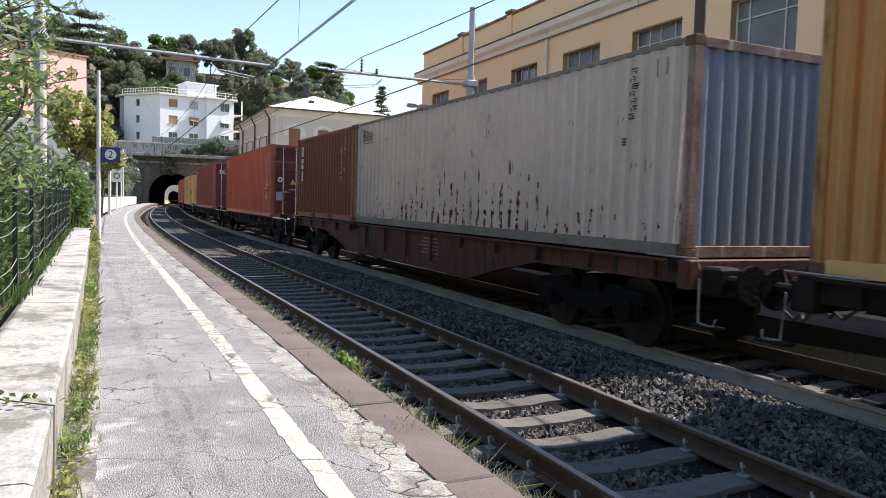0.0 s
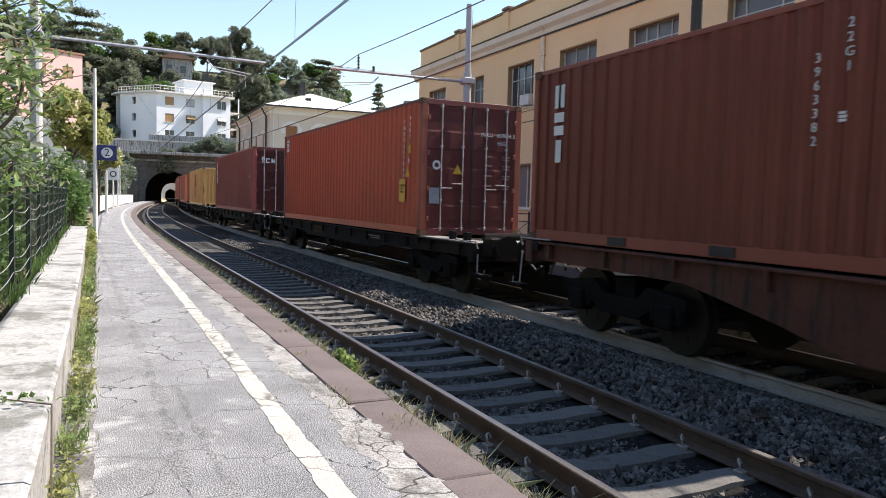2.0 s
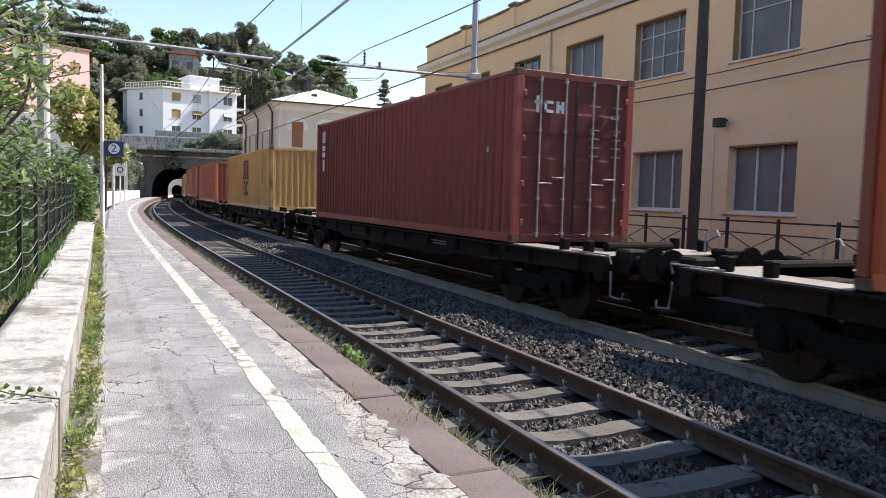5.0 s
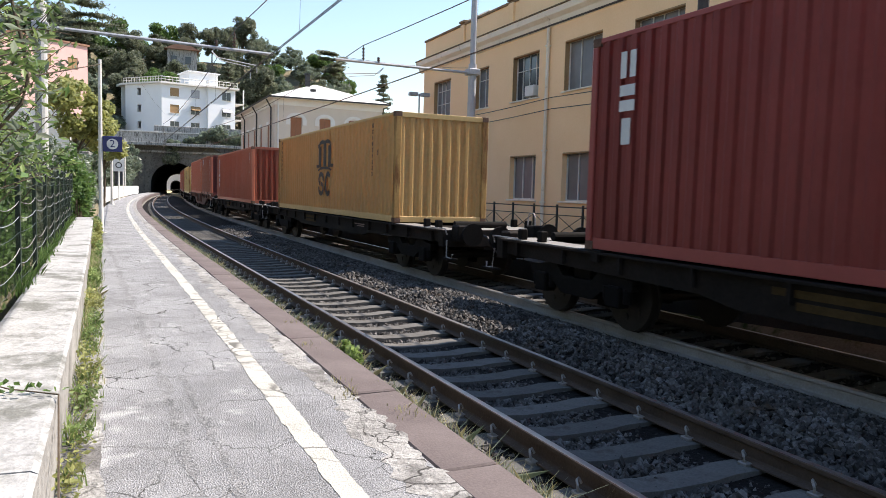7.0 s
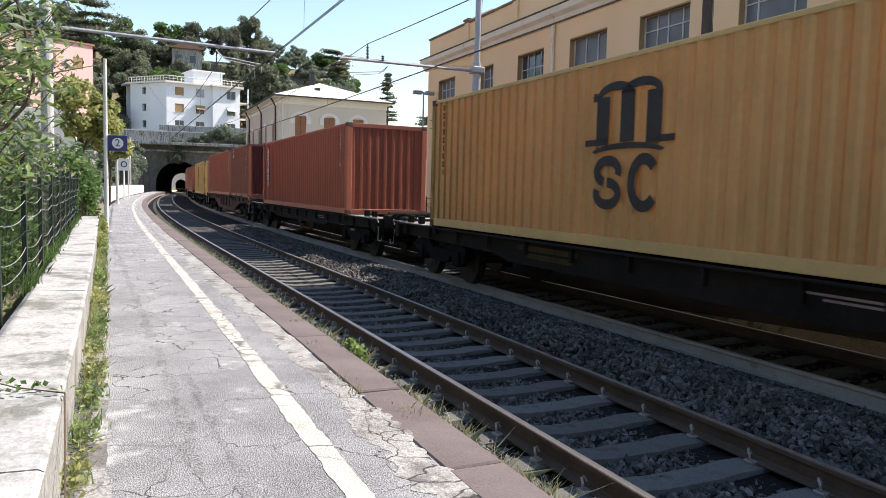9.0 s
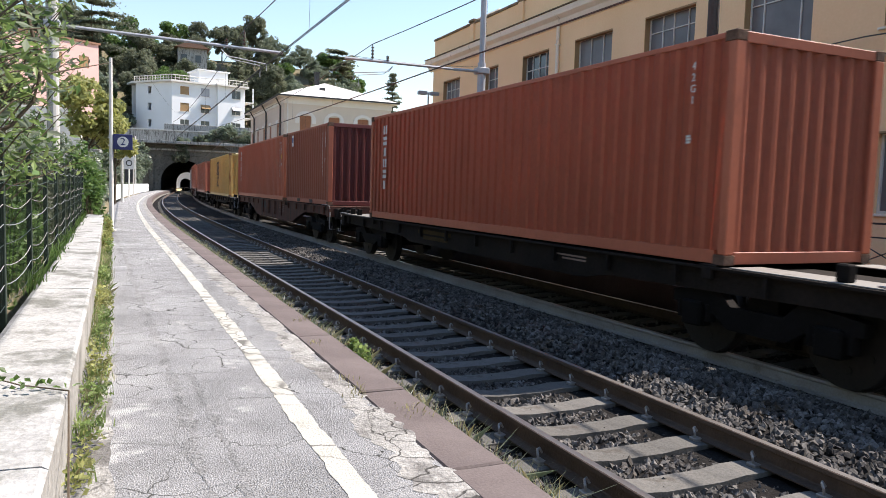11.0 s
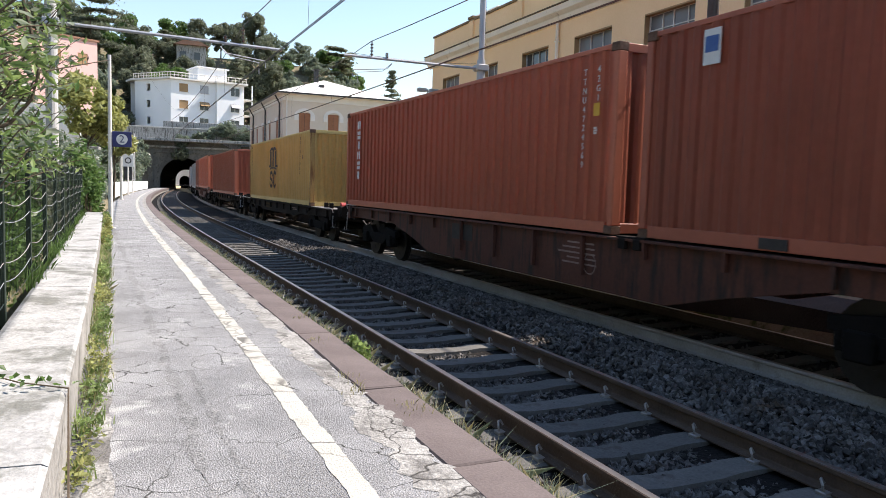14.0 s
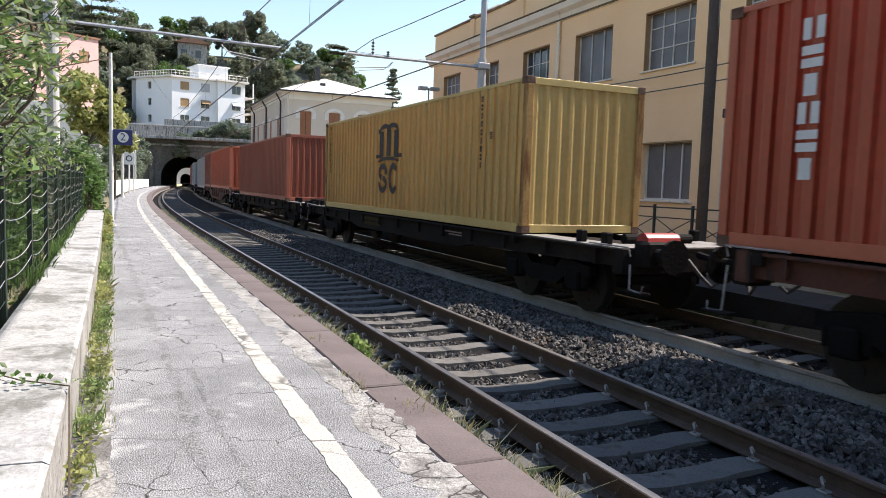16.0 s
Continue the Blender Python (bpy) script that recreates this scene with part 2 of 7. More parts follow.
M_STICKER = surf("yellow sticker", (0.66, 0.36, 0.03), (0.74, 0.43, 0.05), 6, 40, 0.5, bump=0)
M_BLUE = surf("blue sticker", (0.04, 0.10, 0.30), (0.06, 0.14, 0.36), 6, 40, 0.5, bump=0)
M_FENCE = surf("dark green fence paint", (0.012, 0.025, 0.018), (0.025, 0.04, 0.03), 3, 30, 0.5, 0.1, bump=0.05)
M_GALV = surf("galvanised wire", (0.35, 0.36, 0.36), (0.48, 0.49, 0.49), 3, 30, 0.5, 0.6, bump=0)

def leafy(m, share=0.5):
    """Lets some light through leaves."""
    n, l = m.node_tree.nodes, m.node_tree.links
    b, out = n["Principled BSDF"], n["Material Output"]
    t, x = n.new("ShaderNodeBsdfTranslucent"), n.new("ShaderNodeMixShader")
    l.new(b.inputs["Base Color"].links[0].from_socket, t.inputs["Color"])
    x.inputs[0].default_value = share
    l.new(b.outputs[0], x.inputs[1]); l.new(t.outputs[0], x.inputs[2]); l.new(x.outputs[0], out.inputs["Surface"])


for m_ in (M_LEAF_DK, M_LEAF, M_LEAF_LT, M_LEAF_YL, M_LEAF_OL, M_DRY):
    leafy(m_)

# ---- building helpers ----
def tri_mesh(name, verts, faces, mats):
    me = bpy.data.meshes.new(name)
    me.from_pydata([tuple(v) for v in verts], [], [tuple(f) for f in faces])
    for m in (mats if isinstance(mats, (list, tuple)) else [mats]):
        me.materials.append(m)
    return me


def add(name, me, parent=None, m=None, label=""):
    ob = new(name, me)
    if parent:
        ob.parent = parent
    if m is not None:
        ob.matrix_basis = m
    if label:
        ob["label"] = label
    return ob


def part(name, bm, material, parent=None, label="", m=None, smooth=False):
    me = bpy.data.meshes.new(name)
    bm.normal_update()
    if smooth:
        for f in bm.faces:
            f.smooth = True
    bm.to_mesh(me)
    bm.free()
    me.materials.append(material)
    return add(name, me, parent, m, label)


def root(name, label, category, m=None, group="", kind=""):
    ob = new(name)
    ob.empty_display_size = 0.2
    if m is not None:
        ob.matrix_basis = m
    return tagged(ob, label, category, group, kind)


def box(bm, x0, x1, y0, y1, z0, z1, bevel=0.0):
    vs = [bm.verts.new(p) for p in ((x0, y0, z0), (x1, y0, z0), (x1, y1, z0), (x0, y1, z0), (x0, y0, z1), (x1, y0, z1), (x1, y1, z1), (x0, y1, z1))]
    fs = [bm.faces.new([vs[i] for i in f]) for f in ((3, 2, 1, 0), (4, 5, 6, 7), (0, 1, 5, 4), (1, 2, 6, 5), (2, 3, 7, 6), (3, 0, 4, 7))]
    if bevel:
        es = list({e for f in fs for e in f.edges})
        bmesh.ops.bevel(bm, geom=es, offset=bevel, segments=1, affect="EDGES")
    return bm


def boxes(*specs, bevel=0.0):
    bm = bmesh.new()
    for sp in specs:
        box(bm, *sp, bevel=bevel)
    return bm


def tube(bm, pts, r, n=8, r2=None):
    """A round bar through the points, thinning to r2."""
    pts = [Vector(p) for p in pts]
    rings = []
    for i, p in enumerate(pts):
        d = (pts[min(i + 1, len(pts) - 1)] - pts[max(i - 1, 0)]).normalized()
        a = d.orthogonal().normalized() if abs(d.z) > 0.9 else d.cross(Vector((0, 0, 1))).normalized()
        b = d.cross(a)
        rr = r if r2 is None else r + (r2 - r) * i / max(1, len(pts) - 1)
        rings.append([bm.verts.new(p + (a * math.cos(k * math.tau / n) + b * math.sin(k * math.tau / n)) * rr) for k in range(n)])
    for u, v in zip(rings, rings[1:]):
        for k in range(n):
            bm.faces.new((u[k], u[(k + 1) % n], v[(k + 1) % n], v[k]))
    bm.faces.new(rings[0][::-1]); bm.faces.new(rings[-1])
    return bm


def prism(bm, outline, x0, x1, axis="x"):
    """A plate with the outline (y, z) between two planes of x (or (x, z) between planes of y)."""
    f = (lambda t, p: (t, p[0], p[1])) if axis == "x" else (lambda t, p: (p[0], t, p[1]))
    a = [bm.verts.new(f(x0, p)) for p in outline]
    b = [bm.verts.new(f(x1, p)) for p in outline]
    n = len(outline)
    for i in range(n):
        bm.faces.new((a[i], a[(i + 1) % n], b[(i + 1) % n], b[i]))
    bm.faces.new(a[::-1]); bm.faces.new(b)
    return bm


def sweep(name, profile, s_list, material, parent=None, closed=True, label="", off=0.0, head=None):
    """A profile of (offset, z) drawn along the railway's line."""
    V, F, k = [], [], len(profile)
    for s in s_list:
        x, y, th = np.interp(s, SS, CX), np.interp(s, SS, CY), np.interp(s, SS, TH)
        V += [(x + (o + off) * math.cos(th), y - (o + off) * math.sin(th), z) for o, z in profile]
    for i in range(len(s_list) - 1):
        for j in range(k if closed else k - 1):
            F.append((i * k + j, i * k + (j + 1) % k, (i + 1) * k + (j + 1) % k, (i + 1) * k + j))
    if closed:
        F += [tuple(range(k))[::-1], tuple(range((len(s_list) - 1) * k, len(s_list) * k))]
    me = tri_mesh(name, V, F, [material] + ([head[0]] if head else []))
    if head:
        for p in me.polygons:
            if p.index < (len(s_list) - 1) * k and p.index % k in head[1]:
                p.material_index = 1
    bm = bmesh.new(); bm.from_mesh(me); bmesh.ops.recalc_face_normals(bm, faces=bm.faces); bm.to_mesh(me); bm.free()
    return add(name, me, parent, None, label)


def words(text, size, material, depth=0.003):
    """Flat lettering, as a mesh in the xy plane, centred."""
    cu = bpy.data.curves.new("lettering", "FONT")
    cu.body, cu.size, cu.align_x, cu.align_y, cu.extrude, cu.resolution_u = text, size, "CENTER", "CENTER", depth, 2
    ob = new("lettering", cu)
    me = bpy.data.meshes.new_from_object(ob)
    bpy.data.objects.remove(ob)
    bpy.data.curves.remove(cu)
    me.materials.clear(); me.materials.append(material)
    return me

# ---- ground, ballast, platform ----
def far_steps(a, b, near=0.5):
    out, s = [a], a
    while s < b:
        s = min(b, s + near * (1 + max(0, abs(s) - 15) / 20))
        out.append(s)
    return out


def terrain_z(x, y):
    """Height of the ground: level round the tracks, rising to the hills."""
    z = -0.42
    if x < -1.0:
        u = -1.0 - x
        z = 0.55 + 0.10 * min(u, 4) + 0.55 * max(0, min(u - 3, 14)) * max(0, min(1, (y - 8) / 40)) + 0.12 * max(0, min(u - 17, 200))
    if x > 9.0:
        z = PLAT - 0.03
    if y > TUNNEL + 1:
        v = y - TUNNEL - 1
        side = max(0.0, 1 - max(0, x - 54) / 26)
        hill = 9.6 + min(v, 12) * 0.05 + 0.52 * max(0, min(v - 12, 52)) + 0.05 * max(0, v - 78)
        z = max(z, hill * (0.30 + 0.70 * side))
    if y > TUNNEL + BORE + 1:
        z = -0.42
    elif x > 30 and 60 < y <= TUNNEL + 1:
        z = max(z, min(8.0, (y - 60) * 0.08))
    return z


gx = sorted(set([-1500, -800, -400, -220, -140, -100] + [-80 + 4 * i for i in range(20)] + [-2.4, -1.7, -1.0, -0.8, -0.3, 1.9, 2.5, 5, 8.9, 9.1, 12, 14] + [16 + 4 * i for i in range(24)] + [130, 180, 260, 400, 800, 1500]))
gy = sorted(set([-1500, -800, -300, -120, -60, -30] + [-20 + 4 * i for i in range(40)] + [TUNNEL + 0.9, TUNNEL + 1.1, TUNNEL + BORE + 0.9, TUNNEL + BORE + 1.1] + [TUNNEL + 4 + 4 * i for i in range(40)] + [400, 600, 1000, 1600]))
tx0 = at(TUNNEL, MOUTH).x
V = [(x, y, terrain_z(x, y) + (0.35 * noise.noise((x * 0.2, y * 0.2, 0)) if (x < -3 or y > TUNNEL + 3) else 0)) for y in gy for x in gx]
F = []
for j in range(len(gy) - 1):
    for i in range(len(gx) - 1):
        if min(abs(gy[j] - TUNNEL - 0.9), abs(gy[j] - TUNNEL - BORE - 0.9)) < 0.05 and gx[i + 1] > tx0 - 9 and gx[i] < tx0 + (15 if gy[j] < TUNNEL + 9 else 32):
            continue
        k = j * len(gx) + i
        F.append((k, k + 1, k + len(gx) + 1, k + len(gx)))
ground = tagged(add("ground", tri_mesh("ground", V, F, M_SOIL)), "dry soil with low growth rising to the hillside", "ground", kind="structure")

s_all = far_steps(-12, 345)
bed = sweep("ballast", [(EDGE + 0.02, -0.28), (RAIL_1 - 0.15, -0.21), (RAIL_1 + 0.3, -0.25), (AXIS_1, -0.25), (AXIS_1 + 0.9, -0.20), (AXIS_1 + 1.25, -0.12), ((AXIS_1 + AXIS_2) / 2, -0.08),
                        (AXIS_2 - 1.25, -0.12), (AXIS_2 - 0.9, -0.20), (AXIS_2, -0.23), (AXIS_2 + 1.0, -0.20), (AXIS_2 + 1.7, -0.38), (AXIS_2 + 1.7, -0.5), (EDGE + 0.02, -0.5)], s_all, M_BALLAST_SHADE)
tagged(bed, "crushed stone ballast under the tracks, near black with painted shade", "ballast", kind="structure")


def stones(count, s0, s1, o0, o1, seed, crown):
    rng = np.random.default_rng(seed)
    s = s0 + (s1 - s0) * rng.random(count) ** 1.7
    o = o0 + (o1 - o0) * rng.random(count)
    x, y, th = np.interp(s, SS, CX), np.interp(s, SS, CY), np.interp(s, SS, TH)
    mid, half = (o0 + o1) / 2, (o1 - o0) / 2
    z = crown[0] + (crown[1] - crown[0]) * np.clip(1 - ((o - mid) / half) ** 2 * 1.0, 0, 1) + rng.random(count) * 0.02
    c = np.stack([x + o * np.cos(th), y - o * np.sin(th), z], 1)
    base = np.array([(1, 0, 0), (-1, 0, 0), (0, 1, 0), (0, -1, 0), (0, 0, 1), (0, 0, -1), (0.6, 0.6, 0.5), (-0.6, 0.55, -0.5)])
    faces = np.array([(0, 6, 4), (6, 2, 4), (2, 1, 4), (1, 3, 4), (3, 0, 4), (0, 2, 6), (2, 0, 5), (7, 2, 5), (1, 2, 7), (1, 7, 5), (3, 1, 5), (0, 3, 5)])
    pts = base[None] * (1 + 0.5 * (rng.random((count, 8, 1)) - 0.5)) * (0.5 + rng.random((count, 1, 3)) * 0.75) * (0.028 + 0.018 * rng.random((count, 1, 1)))
    a, b = rng.random(count) * 6.28, rng.random(count) * 6.28
    ca, sa, cb, sb = np.cos(a), np.sin(a), np.cos(b), np.sin(b)
    zero, one = np.zeros(count), np.ones(count)
    ra = np.stack([np.stack([ca, -sa, zero], 1), np.stack([sa, ca, zero], 1), np.stack([zero, zero, one], 1)], 1)
    rb = np.stack([np.stack([one, zero, zero], 1), np.stack([zero, cb, -sb], 1), np.stack([zero, sb, cb], 1)], 1)
    pts = np.einsum("nij,nkj->nki", ra @ rb, pts) + c[:, None]
    me = bpy.data.meshes.new("stones")
    me.from_pydata(pts.reshape(-1, 3).tolist(), [], (faces[None] + 8 * np.arange(count)[:, None, None]).reshape(-1, 3).tolist())
    me.materials.append(M_STONE)
    return add("ballast_stones", me)


for cnt, sa, sb, oa, ob_, sd, cr in ((15000, 2.0, 34, RAIL_1 + 0.15, RAIL_1 + 1.4, 1, (-0.262, -0.255)), (24000, 2.0, 36, AXIS_1 + 0.85, AXIS_2 - 0.85, 2, (-0.21, -0.07)), (3500, 2.0, 26, EDGE + 0.03, RAIL_1 - 0.05, 3, (-0.26, -0.2)),
                                   (6000, 3.0, 40, AXIS_2 - 0.7, AXIS_2 + 1.6, 4, (-0.26, -0.23))):
    tagged(stones(cnt, sa, sb, oa, ob_, sd, cr), "loose grey and rust-stained crushed ballast stones", "stones", kind="stuff")

plat_s = far_steps(-10, TUNNEL + 30)
platform = sweep("platform", [(-0.32, -0.45), (-0.32, PLAT - 0.004), (1.66, PLAT - 0.004), (1.66, -0.45)], plat_s, M_ASPHALT)
tagged(platform, "cracked pale grey asphalt station platform", "platform", kind="structure")
curb = sweep("edge_bed", [(1.662, -0.45), (1.662, PLAT - 0.03), (EDGE - 0.05, PLAT - 0.03), (EDGE - 0.05, -0.45)], plat_s, M_PATCH, platform)


def strip(name, o0, o1, z, s0, s1, material, seed, wobble, step=0.12, drift=0.0):
    """A thin worn layer with ragged edges along the platform."""
    ss, V, F = [s0], [], []
    while ss[-1] < s1:
        ss.append(ss[-1] + step * (1 + max(0, ss[-1] - 12) / 12))
    for s in ss:
        w0 = wobble * noise.noise((s * 3.1, seed, 0)) + wobble * 0.7 * noise.noise((s * 11, seed, 3))
        w1 = wobble * noise.noise((s * 2.7, seed, 5)) + wobble * 0.7 * noise.noise((s * 12, seed, 8))
        V += [tuple(at(s, o0 + w0 + drift * (s - 4), z)), tuple(at(s, o1 + w1 + drift * (s - 4), z))]
    for i in range(len(ss) - 1):
        F.append((2 * i, 2 * i + 1, 2 * i + 3, 2 * i + 2))
    return add(name, tri_mesh(name, V, F, material), platform)


strip("concrete_margin", 1.44, 1.665, PLAT - 0.0015, -6, TUNNEL - 4, M_PATCH, 1.5, 0.10, 0.045)
strip("tar_seam", 0.35, 0.43, PLAT - 0.002, -4, 27, M_TAR, 7.7, 0.055, 0.06, -0.019)
strip("tar_seam", 0.55, 0.60, PLAT - 0.0025, -4, 6.2, M_TAR, 3.1, 0.05, 0.05, -0.03)
random.seed(4)
line = strip("white_line", 1.03, 1.18, PLAT - 0.0005, -5, TUNNEL - 4, M_LINE, 2.5, 0.017, 0.03)
line["label"] = "worn cracked white safety line"
# edge stones, one by one
s, k = -4.0, 0
while s < 60:
    ln = random.uniform(1.5, 2.3) if s > 3 else 1.9
    h = random.uniform(-0.006, 0.006)
    bm = boxes((-(EDGE - 1.668) / 2, (EDGE - 1.668) / 2, -ln / 2 + 0.008, ln / 2 - 0.008, -0.30, 0.0), bevel=0.012)
    part("edge_stone", bm, M_EDGE, platform, m=on_line(s + ln / 2, (EDGE + 1.668) / 2, PLAT + 0.004 + h) @ pose(0, 0, 0, 0, random.uniform(-0.6, 0.6), random.uniform(-0.15, 0.15)))
    s += ln
far_edge = sweep("edge_stone", [(1.668, -0.05), (1.668, PLAT + 0.004), (EDGE, PLAT + 0.004), (EDGE, -0.05)], far_steps(s, TUNNEL - 4), M_EDGE, platform)
weedbed = strip("soil_strip", -0.34, -0.07, PLAT - 0.001, -5, 27, M_PATCH, 6.5, 0.04)
# the other platform, behind the train; its colour is darkened to paint in the shade
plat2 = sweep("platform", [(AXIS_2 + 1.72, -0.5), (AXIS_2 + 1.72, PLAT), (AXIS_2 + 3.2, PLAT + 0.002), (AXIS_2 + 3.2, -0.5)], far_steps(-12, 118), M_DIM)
tagged(plat2, "asphalt platform of the opposite track, shade painted into its dark colour", "platform", kind="structure")

# parapet wall of the platform, in lengths
wall = root("wall_west", "low pale rendered parapet wall, flaking, stained and painted with dappled leaf shade", "wall", kind="structure")
s = -4.0
for ln in (4.2, 2.9, 5.1, 4.2, 6.6, 6.9):
    bm = bmesh.new()
    n = max(4, int(ln / 0.25))
    for i in range(n + 1):
        for j, (o, z) in enumerate(((-0.80, -0.3), (-0.80, 0.70), (-0.76, 0.715), (-0.30, 0.705), (-0.275, 0.69), (-0.285, 0.2), (-0.28, -0.3))):
            w = 0.008 * noise.noise((i * 0.7 + s, j * 2.3, 1))
            bm.verts.new(at(s + ln * i / n + (0.004 if i == 0 else -0.004 if i == n else 0), o + w, z + (w if z > 0.5 else 0)))
    bm.verts.ensure_lookup_table()
    for i in range(n):
        for j in range(7):
            bm.faces.new([bm.verts[q] for q in (i * 7 + j, i * 7 + (j + 1) % 7, (i + 1) * 7 + (j + 1) % 7, (i + 1) * 7 + j)])
    bm.faces.new([bm.verts[j] for j in range(7)]); bm.faces.new([bm.verts[n * 7 + j] for j in range(7)])
    bmesh.ops.recalc_face_normals(bm, faces=bm.faces)
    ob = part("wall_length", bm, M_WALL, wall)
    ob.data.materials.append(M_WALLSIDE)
    # faces towards the track take the darker grey
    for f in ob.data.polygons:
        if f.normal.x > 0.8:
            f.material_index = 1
    s += ln

# ---- tracks ----
RAIL = [(-0.075, -0.172), (-0.075, -0.16), (-0.02, -0.148), (-0.009, -0.135), (-0.009, -0.05), (-0.036, -0.035), (-0.036, -0.006), (-0.028, 0.0),
        (0.028, 0.0), (0.036, -0.006), (0.036, -0.035), (0.009, -0.05), (0.009, -0.135), (0.02, -0.148), (0.075, -0.16), (0.075, -0.172)]


def sleeper_mesh():
    bm = bmesh.new()
    prof = ((-1.15, -0.215), (-1.15, -0.185), (-0.45, -0.175), (-0.25, -0.195), (0.25, -0.195), (0.45, -0.175), (1.15, -0.185), (1.15, -0.215))
    prism(bm, [(x, z + 0.0) for x, z in prof] + [(1.15, -0.36), (-1.15, -0.36)], -0.125, 0.125, "y")
    bmesh.ops.recalc_face_normals(bm, faces=bm.faces)
    me = bpy.data.meshes.new("sleeper"); bm.to_mesh(me); bm.free(); me.materials.append(M_SLEEPER)
    return me


def clip_mesh():
    bm = bmesh.new()
    tube(bm, [(0.0, 0, -0.165), (-0.01, 0.0, -0.115), (0.0, 0.025, -0.085), (0.03, 0.045, -0.085), (0.05, 0.035, -0.12)], 0.010, 6)
    box(bm, -0.03, 0.05, -0.045, 0.045, -0.185, -0.155, 0.005)
    me = bpy.data.meshes.new("clip"); bm.to_mesh(me); bm.free(); me.materials.append(M_CLIP)
    return me


SLEEPER, CLIP = sleeper_mesh(), clip_mesh()
for axis, label in ((AXIS_1, "railway track with concrete sleepers and rusty rails"), (AXIS_2, "railway track carrying the goods train")):
    tr = root("track", label, "railway track", kind="structure")
    for side in (-1, 1):
        sweep("rail", RAIL, s_all, M_RAIL2 if axis == AXIS_2 and side < 0 else M_RAIL, tr, off=axis + side * (GAUGE / 2 + 0.036), head=(M_HEAD, (7,)))
    s = 5.09 - 0.6 * 16
    while s < (150 if axis == AXIS_1 else 110):
        add("sleeper", SLEEPER, tr, on_line(s, axis))
        if s < 26 and axis == AXIS_1:
            for side in (-1, 1):
                for sx in (-1, 1):
                    add("clip", CLIP, tr, on_line(s, axis + side * (GAUGE / 2 + 0.036) + sx * 0.09) @ pose(0, 0, 0, 0, 0, 0 if sx < 0 else 180))
        s += 0.6

# ---- the goods train ----
TRAIN = 7.315          # offset of its axis from the line
SIDE_TEXT = Matrix(((0, 0, -1, 0), (-1, 0, 0, 0), (0, 1, 0, 0), (0, 0, 0, 1)))   # lettering on the side towards the platform
END_TEXT = Matrix(((1, 0, 0, 0), (0, 0, -1, 0), (0, 1, 0, 0), (0, 0, 0, 1)))     # lettering on the end


def paint(name, c, dirt, dirt_at=0.6, rough=0.55):
    d = tuple(v * 0.78 for v in c)
    return surf(name, d, c, 0.7, 12, rough, 0.0, bump=0.08, dirt=dirt, dirt_at=dirt_at, streak=True)


P_WHITE = paint("dirty white container paint", (0.73, 0.68, 0.62), (0.56, 0.50, 0.44), 0.60)
P_MAROON = paint("maroon container paint", (0.302, 0.081, 0.048), (0.224, 0.069, 0.045), 0.60)
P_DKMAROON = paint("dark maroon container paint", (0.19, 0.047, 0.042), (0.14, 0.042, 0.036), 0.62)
P_WINE = paint("wine red container paint", (0.388, 0.083, 0.069), (0.300, 0.075, 0.062), 0.60)
P_ORANGE = paint("orange-red container paint", (0.66, 0.172, 0.084), (0.53, 0.142, 0.075), 0.62)
P_BRICK = paint("brick red container paint", (0.559, 0.160, 0.085), (0.445, 0.142, 0.083), 0.60)
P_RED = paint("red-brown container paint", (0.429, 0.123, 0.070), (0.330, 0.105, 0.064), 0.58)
P_YELLOW = paint("ochre yellow container paint", (0.72, 0.475, 0.19), (0.60, 0.36, 0.13), 0.62)
P_YELLOW2 = paint("yellow container paint", (0.70, 0.50, 0.18), (0.57, 0.38, 0.13), 0.64)
P_GREY = paint("grey container paint", (0.36, 0.37, 0.38), (0.28, 0.25, 0.22), 0.62)
P_SILVER = paint("silver container paint", (0.30, 0.34, 0.43), (0.32, 0.32, 0.36), 0.62)
M_ROD = surf("dull galvanised steel", (0.26, 0.24, 0.23), (0.46, 0.44, 0.43), 5, 40, 0.65, 0.3, bump=0.1, dirt=(0.20, 0.12, 0.09), dirt_at=0.56)
M_RUSTDARK = surf("dark rust", (0.035, 0.022, 0.018), (0.09, 0.05, 0.036), 5, 40, 0.9, bump=0.4)
M_RUST = surf("rust", (0.075, 0.035, 0.022), (0.17, 0.075, 0.04), 3, 40, 0.9, bump=0.4)
M_RUSTYEL = surf("rusted yellow paint", (0.36, 0.20, 0.075), (0.56, 0.35, 0.13), 1.5, 20, 0.8, bump=0.3, dirt=(0.19, 0.08, 0.035), dirt_at=0.48, streak=True)
M_CAST = surf("worn casting", (0.09, 0.05, 0.035), (0.20, 0.125, 0.09), 6, 30, 0.85, bump=0.3)
M_RUSTPOST = surf("scuffed rusted paint", (0.15, 0.075, 0.06), (0.36, 0.25, 0.21), 2.5, 30, 0.85, bump=0.3, dirt=(0.50, 0.42, 0.38), dirt_at=0.54, streak=True)
M_DIRTRAIL = surf("grimy rail paint", (0.16, 0.145, 0.12), (0.30, 0.28, 0.235), 1.2, 20, 0.85, bump=0.2, dirt=(0.36, 0.27, 0.13), dirt_at=0.60)
M_WAGON = surf("red-brown wagon paint", (0.068, 0.022, 0.014), (0.124, 0.042, 0.026), 0.9, 20, 0.75, bump=0.2, dirt=(0.022, 0.015, 0.012), dirt_at=0.50, streak=True)
# grime, darkened further to paint the shade under the train
M_WAGDARK = surf("grimy shade-darkened wagon frame", (0.010, 0.009, 0.008), (0.028, 0.022, 0.019), 1.2, 20, 0.8, bump=0.3)
